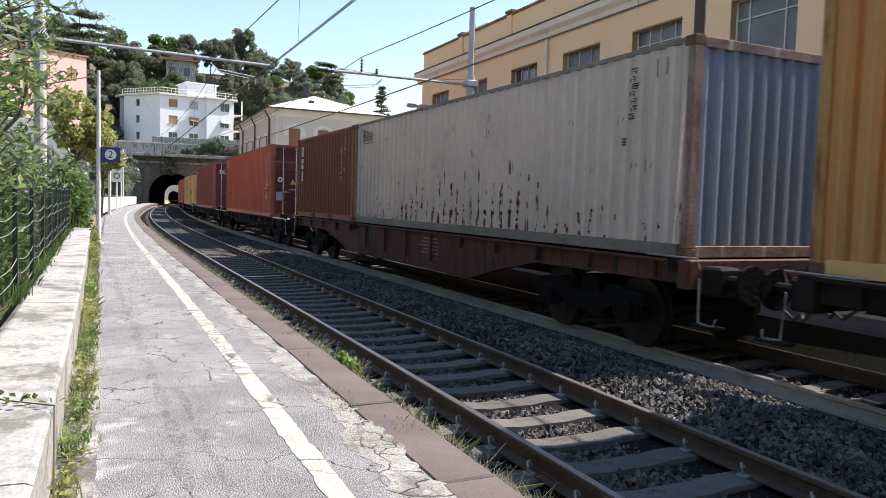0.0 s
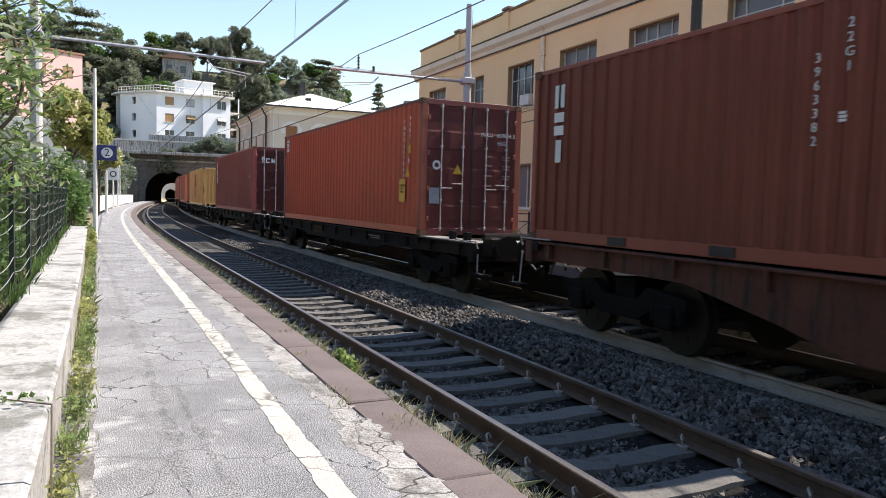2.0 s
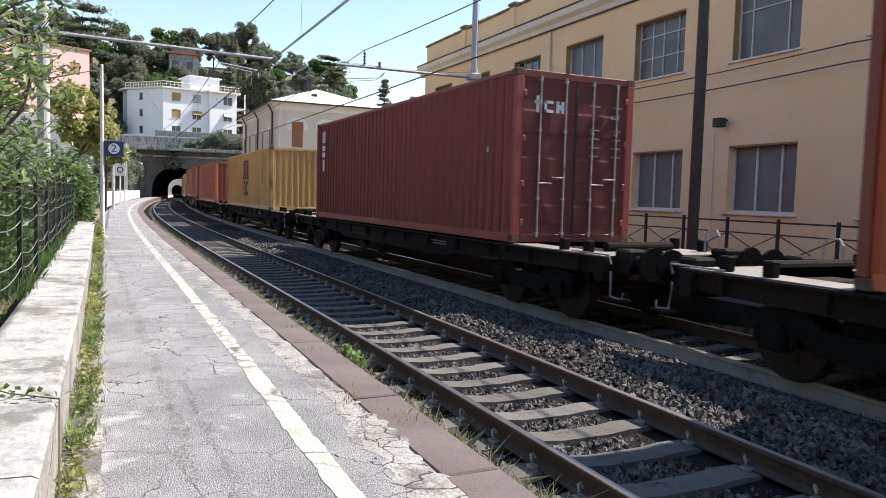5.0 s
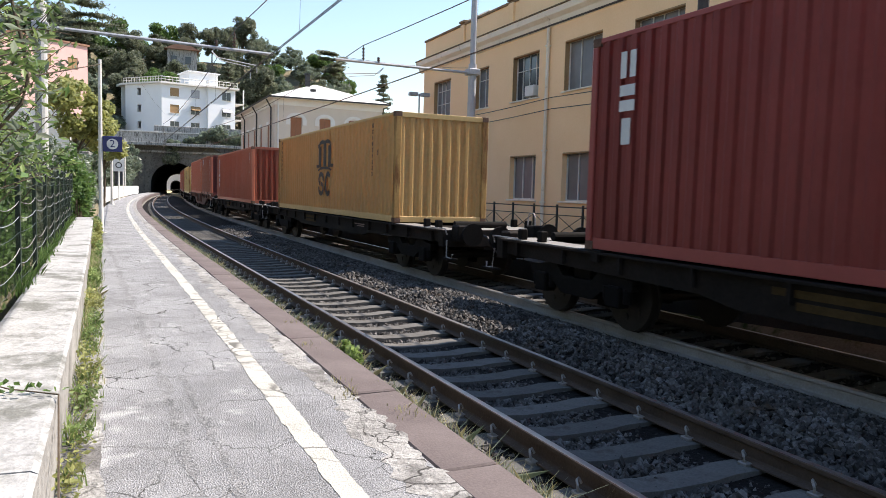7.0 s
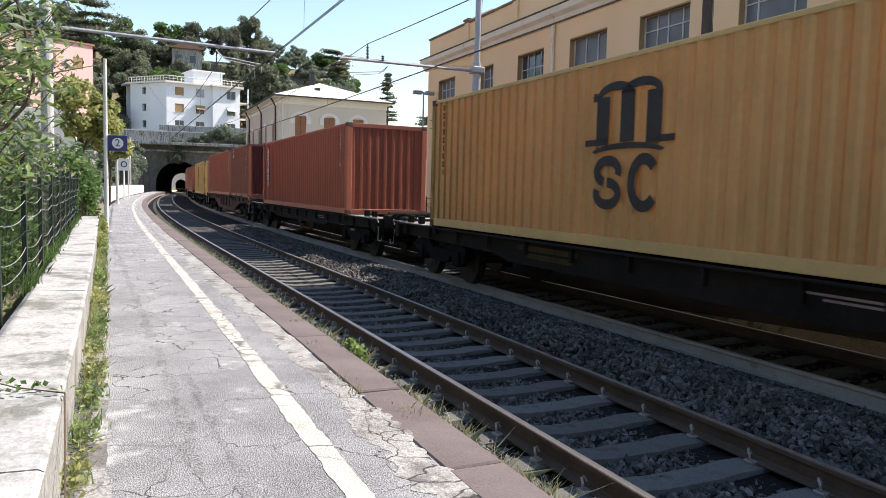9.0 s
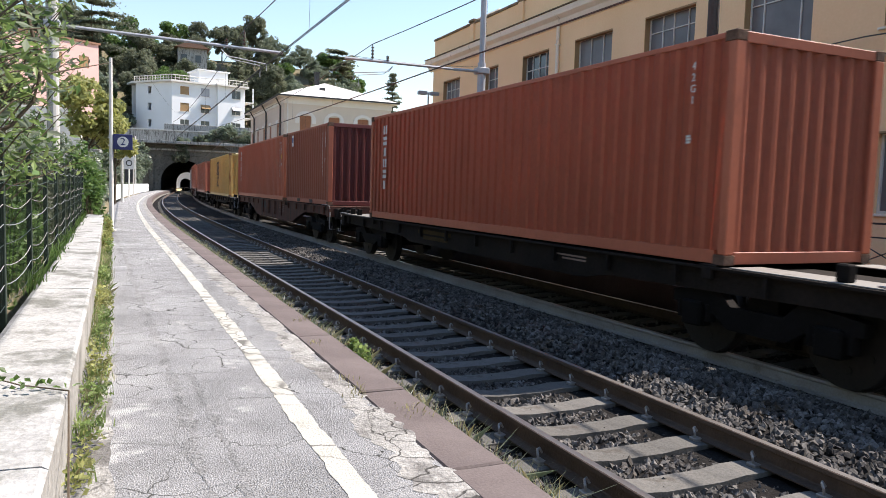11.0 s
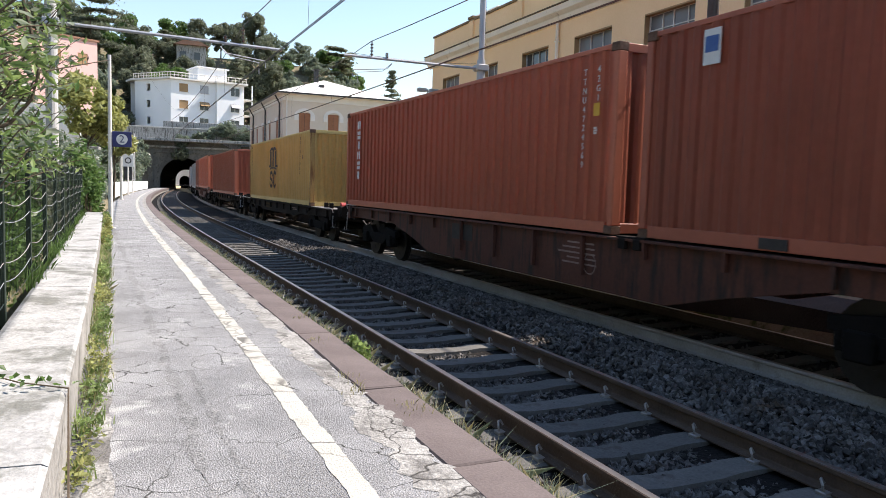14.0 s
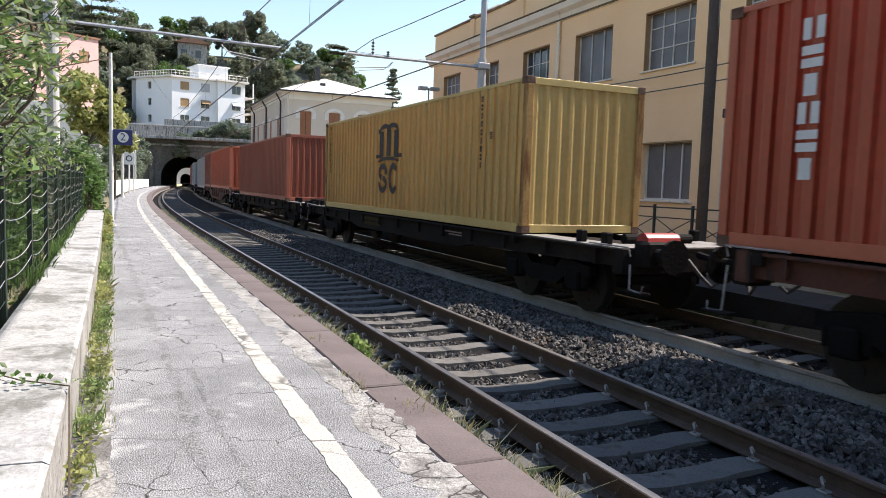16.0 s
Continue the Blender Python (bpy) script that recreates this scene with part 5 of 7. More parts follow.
def insulator(bm, p, h, n=4, r=0.055):
    p = Vector(p)
    tube(bm, [p, p + Vector((0, 0, h))], 0.018, 6)
    for i in range(n):
        z = h * (0.2 + 0.6 * i / (n - 1))
        tube(bm, [p + Vector((0, 0, z - 0.02)), p + Vector((0, 0, z + 0.02))], r, 8)


MY = 24.3
for mx, end, mess, cont, mat, lab, rr in ((-2.0, 4.65, 3.42, 3.35, M_CONC, "pale concrete catenary mast with a long steel arm", 0.17), (11.9, 6.75, 7.72, 7.05, M_STEEL, "grey tubular steel catenary mast with a long arm", 0.15)):
    t = mast(mx, MY, 9.0 if mx > 0 else 9.6, rr, lab, mat)
    z0, z1 = (6.28, 6.14) if mx < 0 else (6.24, 6.20)
    bm = tube(bmesh.new(), [(mx, MY, z0 if mx < 0 else 6.2), (end, MY, z1)], 0.05, 8)
    part("arm", bm, M_STEEL, t)
    part("arm_clamp", boxes((mx - 0.22, mx + 0.22, MY - 0.22, MY + 0.22, z0 - 0.12, z0 + 0.1), bevel=0.02), M_STEEL, t)
    bm = bmesh.new(); insulator(bm, (mess, MY, 6.2), 0.55)
    part("insulator", bm, M_INSUL, t, "dark ribbed insulator")
    s = 1 if mx < 0 else -1
    bm = bmesh.new()
    insulator(bm, (mess - s * 0.55, MY, 6.2), 0.22, 3)
    part("insulator", bm, M_INSUL, t, "dark ribbed insulator")
    bm = tube(bmesh.new(), [(mess - s * 0.7, MY - 0.1, 6.05), (mess - s * 0.55, MY - 0.1, 5.86), (mess + s * 0.7, MY - 0.1, 5.72), (mess + s * 0.7, MY - 0.1, 5.5)], 0.018, 6)
    tube(bm, [(mess - s * 0.7, MY - 0.05, 6.05), (mess - s * 0.4, MY - 0.05, 5.78), (mess + s * 0.5, MY - 0.05, 5.66), (mess + s * 0.5, MY - 0.05, 5.3)], 0.014, 6)
    part("registration_arm", bm, M_STEEL, t)
tall = mast(11.9, 12.75, 9.4, 0.125, "dark steel mast beside the platform", M_DARKMAST)
lampp = mast(15.2, 37.6, 7.2, 0.06, "slim lamp post by the ochre building", M_STEEL)
part("lamp_head", boxes((14.6, 15.1, 37.45, 37.75, 7.05, 7.25), (15.3, 15.8, 37.45, 37.75, 7.05, 7.25), bevel=0.03), M_STEEL, lampp)
part("lamp_bracket", tube(bmesh.new(), [(14.8, 37.6, 7.1), (15.6, 37.6, 7.1)], 0.03, 6), M_STEEL, lampp)


def span(name, pts, sag, r, label):
    """A wire hung from point to point."""
    bm = bmesh.new()
    line_pts = []
    for p, q in zip(pts, pts[1:]):
        p, q = Vector(p), Vector(q)
        for k in range(13):
            u = k / 12
            line_pts.append(p.lerp(q, u) - Vector((0, 0, sag * 4 * u * (1 - u))))
        line_pts.pop()
    line_pts.append(Vector(pts[-1]))
    return tagged(part(name, tube(bm, line_pts, r, 5), M_WIRE), label, "wire", group="overhead wires")


for off, mx_, lab in ((3.62, 3.42, "first"), (7.3, 7.72, "second")):
    p1 = at(62, off)
    p0 = (off + 0.35 if off < 5 else off + 0.9, -18.0)
    for dx in (-0.02, 0.02):
        span("contact_wire", [(p0[0] + dx, p0[1], 5.25), (mx_ + 0.15 + dx, MY, 5.22), (p1.x + dx, p1.y, 5.2), (*at(139, off).xy, 5.2)], 0.02, 0.011, "thin overhead contact wire above the track")
    span("messenger_wire", [(p0[0] + 0.25, p0[1], 6.9), (mx_, MY, 6.76), (p1.x, p1.y, 6.6), (*at(139, off).xy, 6.5)], 0.45, 0.014, "overhead messenger wire above the track")
    for y in (4, 10, 16, 30, 38):
        x = mx_ + (p0[0] - mx_) * max(0, (MY - y) / (MY + 18))
        span("dropper", [(x + 0.1, y, 5.22), (x + 0.12, y, 6.45)], 0, 0.004, "thin dropper between the overhead wires")
span("feeder_wire", [(-2.0, -10, 9.8), (-2.0, MY, 9.3), (6.5, 118, 12.5)], 0.5, 0.008, "thin dark feeder wire high overhead")
span("branch_wire", [(6.9, MY, 6.3), (15.9, 33, 8.0)], 0.1, 0.008, "thin stay wire to the ochre building")

white_poles = []
for s, o, z1, r in ((25.2, -0.06, 5.62, 0.075), (59.5, 0.0, 5.6, 0.09), (61.5, -0.1, 5.3, 0.09), (78, -0.15, 5.2, 0.09), (90, -0.28, 5.2, 0.09), (104, -0.76, 5.2, 0.09), (112, -1.24, 8.2, 0.10)):
    p = at(s, o)
    t = root("platform_pole", "slim off-white painted steel pole standing on the platform", "pole", group="poles on the platform")
    part("tube", tube(bmesh.new(), [(p.x, p.y, PLAT), (p.x, p.y, PLAT + 2.6), (p.x, p.y, z1)], r, 12, r * 0.7), M_POLE, t, smooth=False)
    part("foot_flange", tube(bmesh.new(), [(p.x, p.y, PLAT), (p.x, p.y, PLAT + 0.03)], r * 2, 12), M_POLE, t)
    white_poles.append((t, p))
t, p = white_poles[0]
sg = root("platform_sign", "dark blue square platform sign with a white numbered disc", "sign")
part("panel", boxes((p.x + 0.06, p.x + 0.62, p.y - 0.06, p.y, 2.80, 3.28), bevel=0.012), M_SIGN, sg)
part("bracket", boxes((p.x - 0.09, p.x + 0.06, p.y - 0.05, p.y - 0.01, 2.90, 2.94), (p.x - 0.09, p.x + 0.06, p.y - 0.05, p.y - 0.01, 3.14, 3.18)), M_POLE, sg)
disc = bmesh.new()
bmesh.ops.create_circle(disc, cap_ends=True, segments=28, radius=0.165)
part("disc", disc, M_WHITE, sg, m=Matrix.Translation((p.x + 0.34, p.y - 0.064, 3.04)) @ END_TEXT)
add("numeral", words("2", 0.33, M_SIGN), sg, Matrix.Translation((p.x + 0.34, p.y - 0.07, 3.04)) @ END_TEXT)
t, p = white_poles[3]
part("notice_board", boxes((p.x - 0.5, p.x + 0.5, p.y - 0.2, p.y - 0.12, 3.0, 4.2), bevel=0.02), M_FRAMEW, t)
part("notice_disc", ring_shape(bmesh.new(), 0, 0, 0.3, 0.3, 0.1), M_BLACK, t, m=Matrix.Translation((p.x, p.y - 0.21, 3.6)) @ END_TEXT)
t, p = white_poles[4]
part("signal_box", boxes((p.x - 0.9, p.x - 0.05, p.y - 0.3, p.y + 0.3, 1.7, 4.3), bevel=0.04), M_DARKSTEEL, t)
fence_f = root("far_wall", "low white wall along the far platform", "wall")
for i in range(9):
    s = 62 + i * 8
    m = on_line(s + 4, -0.75)
    part("panel", boxes((-0.12, 0.12, -3.95, 3.95, PLAT, PLAT + 1.25), bevel=0.02), M_WHITEH, fence_f, m=m)

# ---- fence on the parapet ----
fn = root("wire_fence", "dark green post and wire mesh fence, overgrown", "fence")
fs = [2.6 + 2.08 * i for i in range(12)]
for s in fs:
    p = at(s, -0.88)
    part("post", boxes((p.x - 0.025, p.x + 0.025, p.y - 0.03, p.y + 0.03, 0.1, 2.15 - 0.003 * s), bevel=0.006), M_FENCE, fn)
for k in range(9):
    z = 0.78 + k * 0.165
    pts = []
    for i, s in enumerate(fs):
        for q in range(6):
            if i == len(fs) - 1 and q:
                break
            u = q / 6
            pts.append(at(s + 2.08 * u, -0.865, z - 0.07 * 4 * u * (1 - u) * (0.4 + 0.6 * (k % 3) / 2) + 0.02 * noise.noise((s + u * 2, k, 0))))
    part("strand", tube(bmesh.new(), pts, 0.0034, 4), M_GALV if k % 3 == 1 else M_ROD if k % 3 else M_FENCE, fn)
bm = bmesh.new()
for i in range(1, 250):
    s = 2.6 + i * 0.09
    p = at(s, -0.868)
    tube(bm, [(p.x, p.y, 0.75), (p.x, p.y, 2.05)], 0.0018, 3)
tagged(part("wire_net", bm, M_FENCE, fn), kind="stuff")

# ---- villa ----
villa = root("villa", "beige stucco villa with pale hipped roof and red-brown shutters", "house")
VX0, VX1, VY0, VY1, VE = 14.0, 25.0, 72.0, 93.0, 9.9
front = Matrix.Translation((0, VY0, 0))
wins = [16.1, 19.0, 22.0]
part("front_wall", holed(VX0, VX1, 0.0, VE, [(x - 0.55, x + 0.55, 6.3, 8.8) for x in wins] + [(x - 0.55, x + 0.55, 1.2, 3.6) for x in wins], 0.4), M_VILLA, villa, m=front)
sidem = FACE_W(VX0)
sw = [75.2, 79.3, 83.4, 87.5, 91.3]
part("side_wall", holed(-VY1, -VY0 - 0.4, 0.0, VE, [(-y - 0.5, -y + 0.5, 5.6, 8.1) for y in sw] + [(-y - 0.5, -y + 0.5, 1.2, 3.6) for y in sw], 0.4), M_VILLA, villa, m=sidem)
part("back_wall", boxes((VX0, VX1, VY1 - 0.4, VY1, 0, VE)), M_VILLA, villa)
part("east_wall", boxes((VX1 - 0.4, VX1, VY0 + 0.4, VY1 - 0.4, 0, VE)), M_VILLA, villa)
part("frieze", boxes((VX0 - 0.06, VX1 + 0.06, VY0 - 0.06, VY1 + 0.06, VE, VE + 0.6)), M_VTRIM, villa)
part("string_course", boxes((VX0 - 0.08, VX1 + 0.08, VY0 - 0.08, VY0 - 0.002, 4.6, 4.95)), M_VTRIM, villa)
part("eave", boxes((VX0 - 0.65, VX1 + 0.65, VY0 - 0.65, VY1 + 0.65, VE + 0.602, VE + 0.76)), M_VTRIM, villa)
part("gutter", boxes((VX0 - 0.72, VX1 + 0.72, VY0 - 0.72, VY0 - 0.652, VE + 0.63, VE + 0.78), (VX0 - 0.72, VX0 - 0.652, VY0 - 0.652, VY1 + 0.65, VE + 0.63, VE + 0.78)), M_DARKSTEEL, villa)
bm = bmesh.new()
e, zt, zr = 0.66, VE + 0.765, VE + 3.1
xm = (VX0 + VX1) / 2
A = [bm.verts.new(p_) for p_ in ((VX0 - e, VY0 - e, zt), (VX1 + e, VY0 - e, zt), (VX1 + e, VY1 + e, zt), (VX0 - e, VY1 + e, zt), (xm, VY0 + 6.2, zr), (xm, VY1 - 6.2, zr))]
for f in ((0, 1, 4), (1, 2, 5, 4), (2, 3, 5), (3, 0, 4, 5), (3, 2, 1, 0)):
    bm.faces.new([A[i] for i in f])
part("roof", bm, M_ROOF, villa)
part("chimney", boxes((xm - 1.3, xm - 0.9, VY0 + 4.8, VY0 + 5.4, VE + 2.0, VE + 3.9), (xm - 1.4, xm - 0.8, VY0 + 4.7, VY0 + 5.5, VE + 3.9, VE + 4.0)), M_DARKSTEEL, villa)
part("roof_vent", boxes((xm - 1.35, xm - 0.85, VY0 + 2.4, VY0 + 2.9, VE + 1.3, VE + 2.1)), M_DARKSTEEL, villa)
for wx in wins:
    for c_, d_ in ((6.3, 8.8), (1.2, 3.6)):
        w = part("window", boxes((wx - 0.55, wx + 0.55, VY0 + 0.16, VY0 + 0.2, c_, d_)), M_GLASS, villa)
        for sx in (-1, 1):
            bm = bmesh.new()
            xa, xb = (wx - 0.54, wx - 0.015) if sx < 0 else (wx + 0.015, wx + 0.54)
            box(bm, xa, xb, VY0 + 0.04, VY0 + 0.085, c_ + 0.02, d_ - 0.02)
            for i in range(10):
                z = c_ + 0.1 + (d_ - c_ - 0.2) * (i + 0.5) / 10
                box(bm, xa + 0.06, xb - 0.06, VY0 + 0.02, VY0 + 0.039, z - 0.05, z + 0.05)
            part("shutter", bm, M_SHUTTER, w)
        bm = bmesh.new()
        n = 14
        for i in range(n):
            a0, a1 = math.pi * (0.12 + 0.76 * i / n), math.pi * (0.12 + 0.76 * (i + 1) / n)
            o = [(wx + math.cos(a) * r_ * 1.0, d_ - 0.45 + math.sin(a) * r_ * 0.85) for a, r_ in ((a0, 1.05), (a1, 1.05), (a1, 0.72), (a0, 0.72))]
            prism(bm, o[::-1], VY0 - 0.1, VY0 - 0.004, "y")
        box(bm, wx - 1.02, wx - 0.62, VY0 - 0.1, VY0 - 0.004, d_ - 0.75, d_ - 0.15)
        box(bm, wx + 0.62, wx + 1.02, VY0 - 0.1, VY0 - 0.004, d_ - 0.75, d_ - 0.15)
        part("hood_mould", bm, M_VTRIM, w)
for wy in sw:
    w = part("window", boxes((VX0 + 0.16, VX0 + 0.2, wy - 0.5, wy + 0.5, 5.6, 8.1)), M_GLASS, villa)
    part("shutter", boxes((VX0 + 0.03, VX0 + 0.08, wy - 0.49, wy - 0.01, 5.62, 8.08)), M_SHUTTER, w)
    part("shutter", boxes((VX0 + 0.03, VX0 + 0.08, wy + 0.01, wy + 0.49, 5.62, 8.08)), M_SHUTTER, w)
    part("hood_mould", boxes((VX0 - 0.1, VX0 - 0.003, wy - 0.7, wy + 0.7, 8.15, 8.45)), M_VTRIM, w)
for y in (73.2, 81.3, 89.5):
    part("downpipe", tube(bmesh.new(), [(VX0 - 0.6, y, VE + 0.6), (VX0 - 0.15, y, VE - 0.2), (VX0 - 0.15, y, 0.3)], 0.08, 8), M_DARKSTEEL, villa)
part("downpipe", tube(bmesh.new(), [(VX0 + 0.3, VY0 - 0.16, VE + 0.7), (VX0 + 0.3, VY0 - 0.16, 0.3)], 0.07, 8), M_POLE, villa)

# ---- white apartment house over the tunnel ----
flats = root("apartment_house", "white four-storey apartment house with flat roof and balustrade", "house", Matrix.Translation((0.6, 11.4, 0.2)) @ Matrix.Translation((7.75, 150, 0)) @ Matrix.Rotation(radians(13), 4, "Z") @ Matrix.Scale(1.07, 4) @ Matrix.Translation((-7.75, -150, 0)))
HY, HZ0, HZ1 = 150.0, 9.2, 20.9
rowz = (19.5, 16.3, 13.1)
cols = (10.2, 14.2)
part("front_wall", holed(7.75, 16.4, HZ0, HZ1, [(x - 0.85, x + 0.85, z - 0.85, z + 0.75) for x in cols for z in rowz], 0.4), M_WHITEH, flats, m=Matrix.Translation((0, HY, 0)))
part("bay_wall", holed(16.4, 21.9, HZ0, HZ1, [(19.2, 21.0, z - 0.85, z + 0.75) for z in rowz], 0.4), M_WHITEH, flats, m=Matrix.Translation((0, HY - 1.0, 0)))
part("bay_return", boxes((16.4, 16.8, HY - 0.6, HY, HZ0, HZ1)), M_WHITEH, flats)
part("slanted_wall", holed(0, 9.6, HZ0, HZ1, [(3.2, 4.2, z - 0.7, z + 0.7) for z in rowz], 0.4), M_WHITEH, flats, m=Matrix.Translation((7.75 - 9.6 * math.cos(radians(62)), HY + 9.6 * math.sin(radians(62)), 0)) @ Matrix.Rotation(radians(-62), 4, "Z"))
part("east_wall", boxes((21.5, 21.9, HY - 0.6, HY + 12, HZ0, HZ1)), M_WHITEH, flats)
part("back_wall", boxes((3.3, 21.9, HY + 11.6, HY + 12, HZ0, HZ1)), M_WHITEH, flats)
bm = bmesh.new()
prism(bm, [(2.5, HY + 9.0), (7.4, HY - 0.6), (16.0, HY - 0.6), (16.0, HY - 1.7), (22.5, HY - 1.7), (22.5, HY + 12.5), (2.5, HY + 12.5)], HZ1 + 0.005, HZ1 + 0.35, "x")
roof_m = Matrix(((0, 1, 0, 0), (0, 0, 1, 0), (1, 0, 0, 0), (0, 0, 0, 1)))
part("roof_slab", bm, M_VTRIM, flats, m=roof_m)
part("penthouse", boxes((13.6, 19.4, HY + 2.0, HY + 8, HZ1 + 0.355, HZ1 + 3.1), (13.2, 19.8, HY + 1.6, HY + 8.4, HZ1 + 3.1, HZ1 + 3.3)), M_WHITEH, flats)
bal = [(3.0, HY + 8.6), (7.6, HY - 0.3), (16.3, HY - 0.3), (16.3, HY - 1.4), (22.2, HY - 1.4)]
for (xa, ya), (xb, yb) in zip(bal, bal[1:]):
    n = max(1, int(math.hypot(xb - xa, yb - ya) / 0.7))
    bm = bmesh.new()
    for i in range(n + 1):
        x, y = xa + (xb - xa) * i / n, ya + (yb - ya) * i / n
        tube(bm, [(x, y, HZ1 + 0.35), (x, y, HZ1 + 1.3)], 0.045, 5)
    tube(bm, [(xa, ya, HZ1 + 1.3), (xb, yb, HZ1 + 1.3)], 0.07, 5)
    tube(bm, [(xa, ya, HZ1 + 0.8), (xb, yb, HZ1 + 0.8)], 0.04, 5)
    part("balustrade", bm, M_VTRIM, flats)
for z in rowz:
    for x, dy in ((cols[0], 0), (cols[1], 0), (20.1, -1.0)):
        w = part("window", boxes((x - 0.85, x + 0.85, HY + dy + 0.2, HY + dy + 0.24, z - 0.85, z + 0.75)), M_GLASS, flats)
        part("frame", boxes((x - 0.04, x + 0.04, HY + dy + 0.15, HY + dy + 0.19, z - 0.85, z + 0.75)), M_FRAMEW, w)
        part("sill", boxes((x - 1.0, x + 1.0, HY + dy - 0.1, HY + dy + 0.15, z - 0.93, z - 0.852)), M_VTRIM, w)
        if (x, z) in ((cols[0], rowz[0]), (cols[0], rowz[1]), (cols[1], rowz[0])):
            part("roller_blind", boxes((x - 0.84, x + 0.84, HY + dy + 0.08, HY + dy + 0.14, z - 0.8, z + 0.74)), M_REVEAL if x == cols[0] else M_STEEL, w)
        if (x, z) in ((cols[1], rowz[1]), (20.1, rowz[1])):
            bm = prism(bmesh.new(), [(HY + dy - 0.002, z + 0.7), (HY + dy - 0.9, z - 0.05), (HY + dy - 0.9, z - 0.12), (HY + dy - 0.002, z + 0.6)], x - 0.95, x + 0.95)
            part("awning", bm, M_REVEAL if x < 18 else M_STEEL, w)
for i in range(3):
    z = rowz[i] - 1.35
    b_ = part("balcony", boxes((21.9, 24.0, HY - 0.4, HY + 5, z, z + 0.2)), M_VTRIM, flats)
    part("balcony_post", boxes((23.8, 24.0, HY - 0.4, HY - 0.2, z + 0.2, z + 3.0)), M_WHITEH, b_)

# pink house on the slope
pink = root("pink_house", "pink stucco house with shuttered windows among the trees", "house", Matrix.Translation((-3.5, 108, 0.4)) @ Matrix.Rotation(radians(30), 4, "Z") @ Matrix.Translation((2.6, -108, 0)))
part("front_wall", holed(-14.0, -2.6, 8.0, 19.2, [(-5.2, -3.9, 16.0, 17.5), (-8.6, -7.3, 16.0, 17.5), (-5.2, -3.9, 12.6, 14.2)], 0.4), M_PINK, pink, m=Matrix.Translation((0, 108, 0)))
part("side_wall", boxes((-3.0, -2.6, 108.4, 118, 8.0, 19.2)), M_PINK, pink)
part("roof", boxes((-14.2, -2.4, 107.8, 118.2, 19.205, 19.45)), M_BRICKT, pink)
for x, z in ((-4.55, 16.75), (-7.95, 16.75), (-4.55, 13.4)):
    w = part("window", boxes((x - 0.65, x + 0.65, 108.15, 108.2, z - 0.75, z + 0.8)), M_GLASS, pink)
    for sx in (-1, 1):
        part("shutter", boxes((min(x + sx * 0.03, x + sx * 0.62), max(x + sx * 0.03, x + sx * 0.62), 108.05, 108.1, z - 0.7, z + 0.7)), M_REVEAL, w)
pinkroof = root("hill_house", "grey house with brown tiled roof half hidden among trees", "house")
part("wall", boxes((11.5, 18.5, 196, 204, 26.0, 35.6)), M_STAINED, pinkroof)
bm = prism(bmesh.new(), [(10.8, 35.6), (19.2, 35.6), (15.0, 37.6)], 195.2, 204.8, "y")
part("roof", bm, M_BRICKT, pinkroof)
for x in (13.0, 16.4):
    part("window", boxes((x - 0.7, x + 0.7, 195.9, 195.99, 32.2, 34.0)), M_GLASS, pinkroof)
wallh = root("garden_wall", "pale retaining wall on the slope", "wall")
part("wall", boxes((-12, -3.2, 62, 62.6, 0.5, 7.2), bevel=0.03), M_VTRIM, wallh)

# ---- tunnel ----
tun = root("tunnel_portal", "dark stone tunnel portal with arched mouth and string course", "tunnel", kind="structure")
tc = at(TUNNEL, MOUTH)
TR, SPRING = 4.5, 1.9
arch = [(-TR, -0.5), (-TR, SPRING)] + [(TR * math.cos(math.pi * (1 - i / 18)), SPRING + TR * math.sin(math.pi * (1 - i / 18)) * 0.98) for i in range(1, 18)] + [(TR, SPRING), (TR, -0.5)]
outer = [(-11, -0.5), (-11, SPRING)] + [(-11 + 22 * i / 18, 9.4) if 2 < i < 16 else ((-11, SPRING + 7.0 * min(1, i / 2.5)) if i <= 2 else (11, SPRING + 7.0 * min(1, (18 - i) / 2.5))) for i in range(1, 18)] + [(11, SPRING), (11, -0.5)]
tm = Matrix.Translation((tc.x, tc.y, 0)) @ Matrix.Rotation(-heading(TUNNEL), 4, "Z")
bm = bmesh.new()
a0 = [bm.verts.new((x, 0, z)) for x, z in arch]; o0 = [bm.verts.new((x, 0, z)) for x, z in outer]
a1 = [bm.verts.new((x, 1.2, z)) for x, z in arch]; o1 = [bm.verts.new((x, 1.2, z)) for x, z in outer]
for i in range(len(arch) - 1):
    bm.faces.new((a0[i], o0[i], o0[i + 1], a0[i + 1])); bm.faces.new((a0[i], a0[i + 1], a1[i + 1], a1[i])); bm.faces.new((o0[i], o1[i], o1[i + 1], o0[i + 1]))
bmesh.ops.recalc_face_normals(bm, faces=bm.faces)
part("portal_wall", bm, M_ROCK, tun, m=tm)
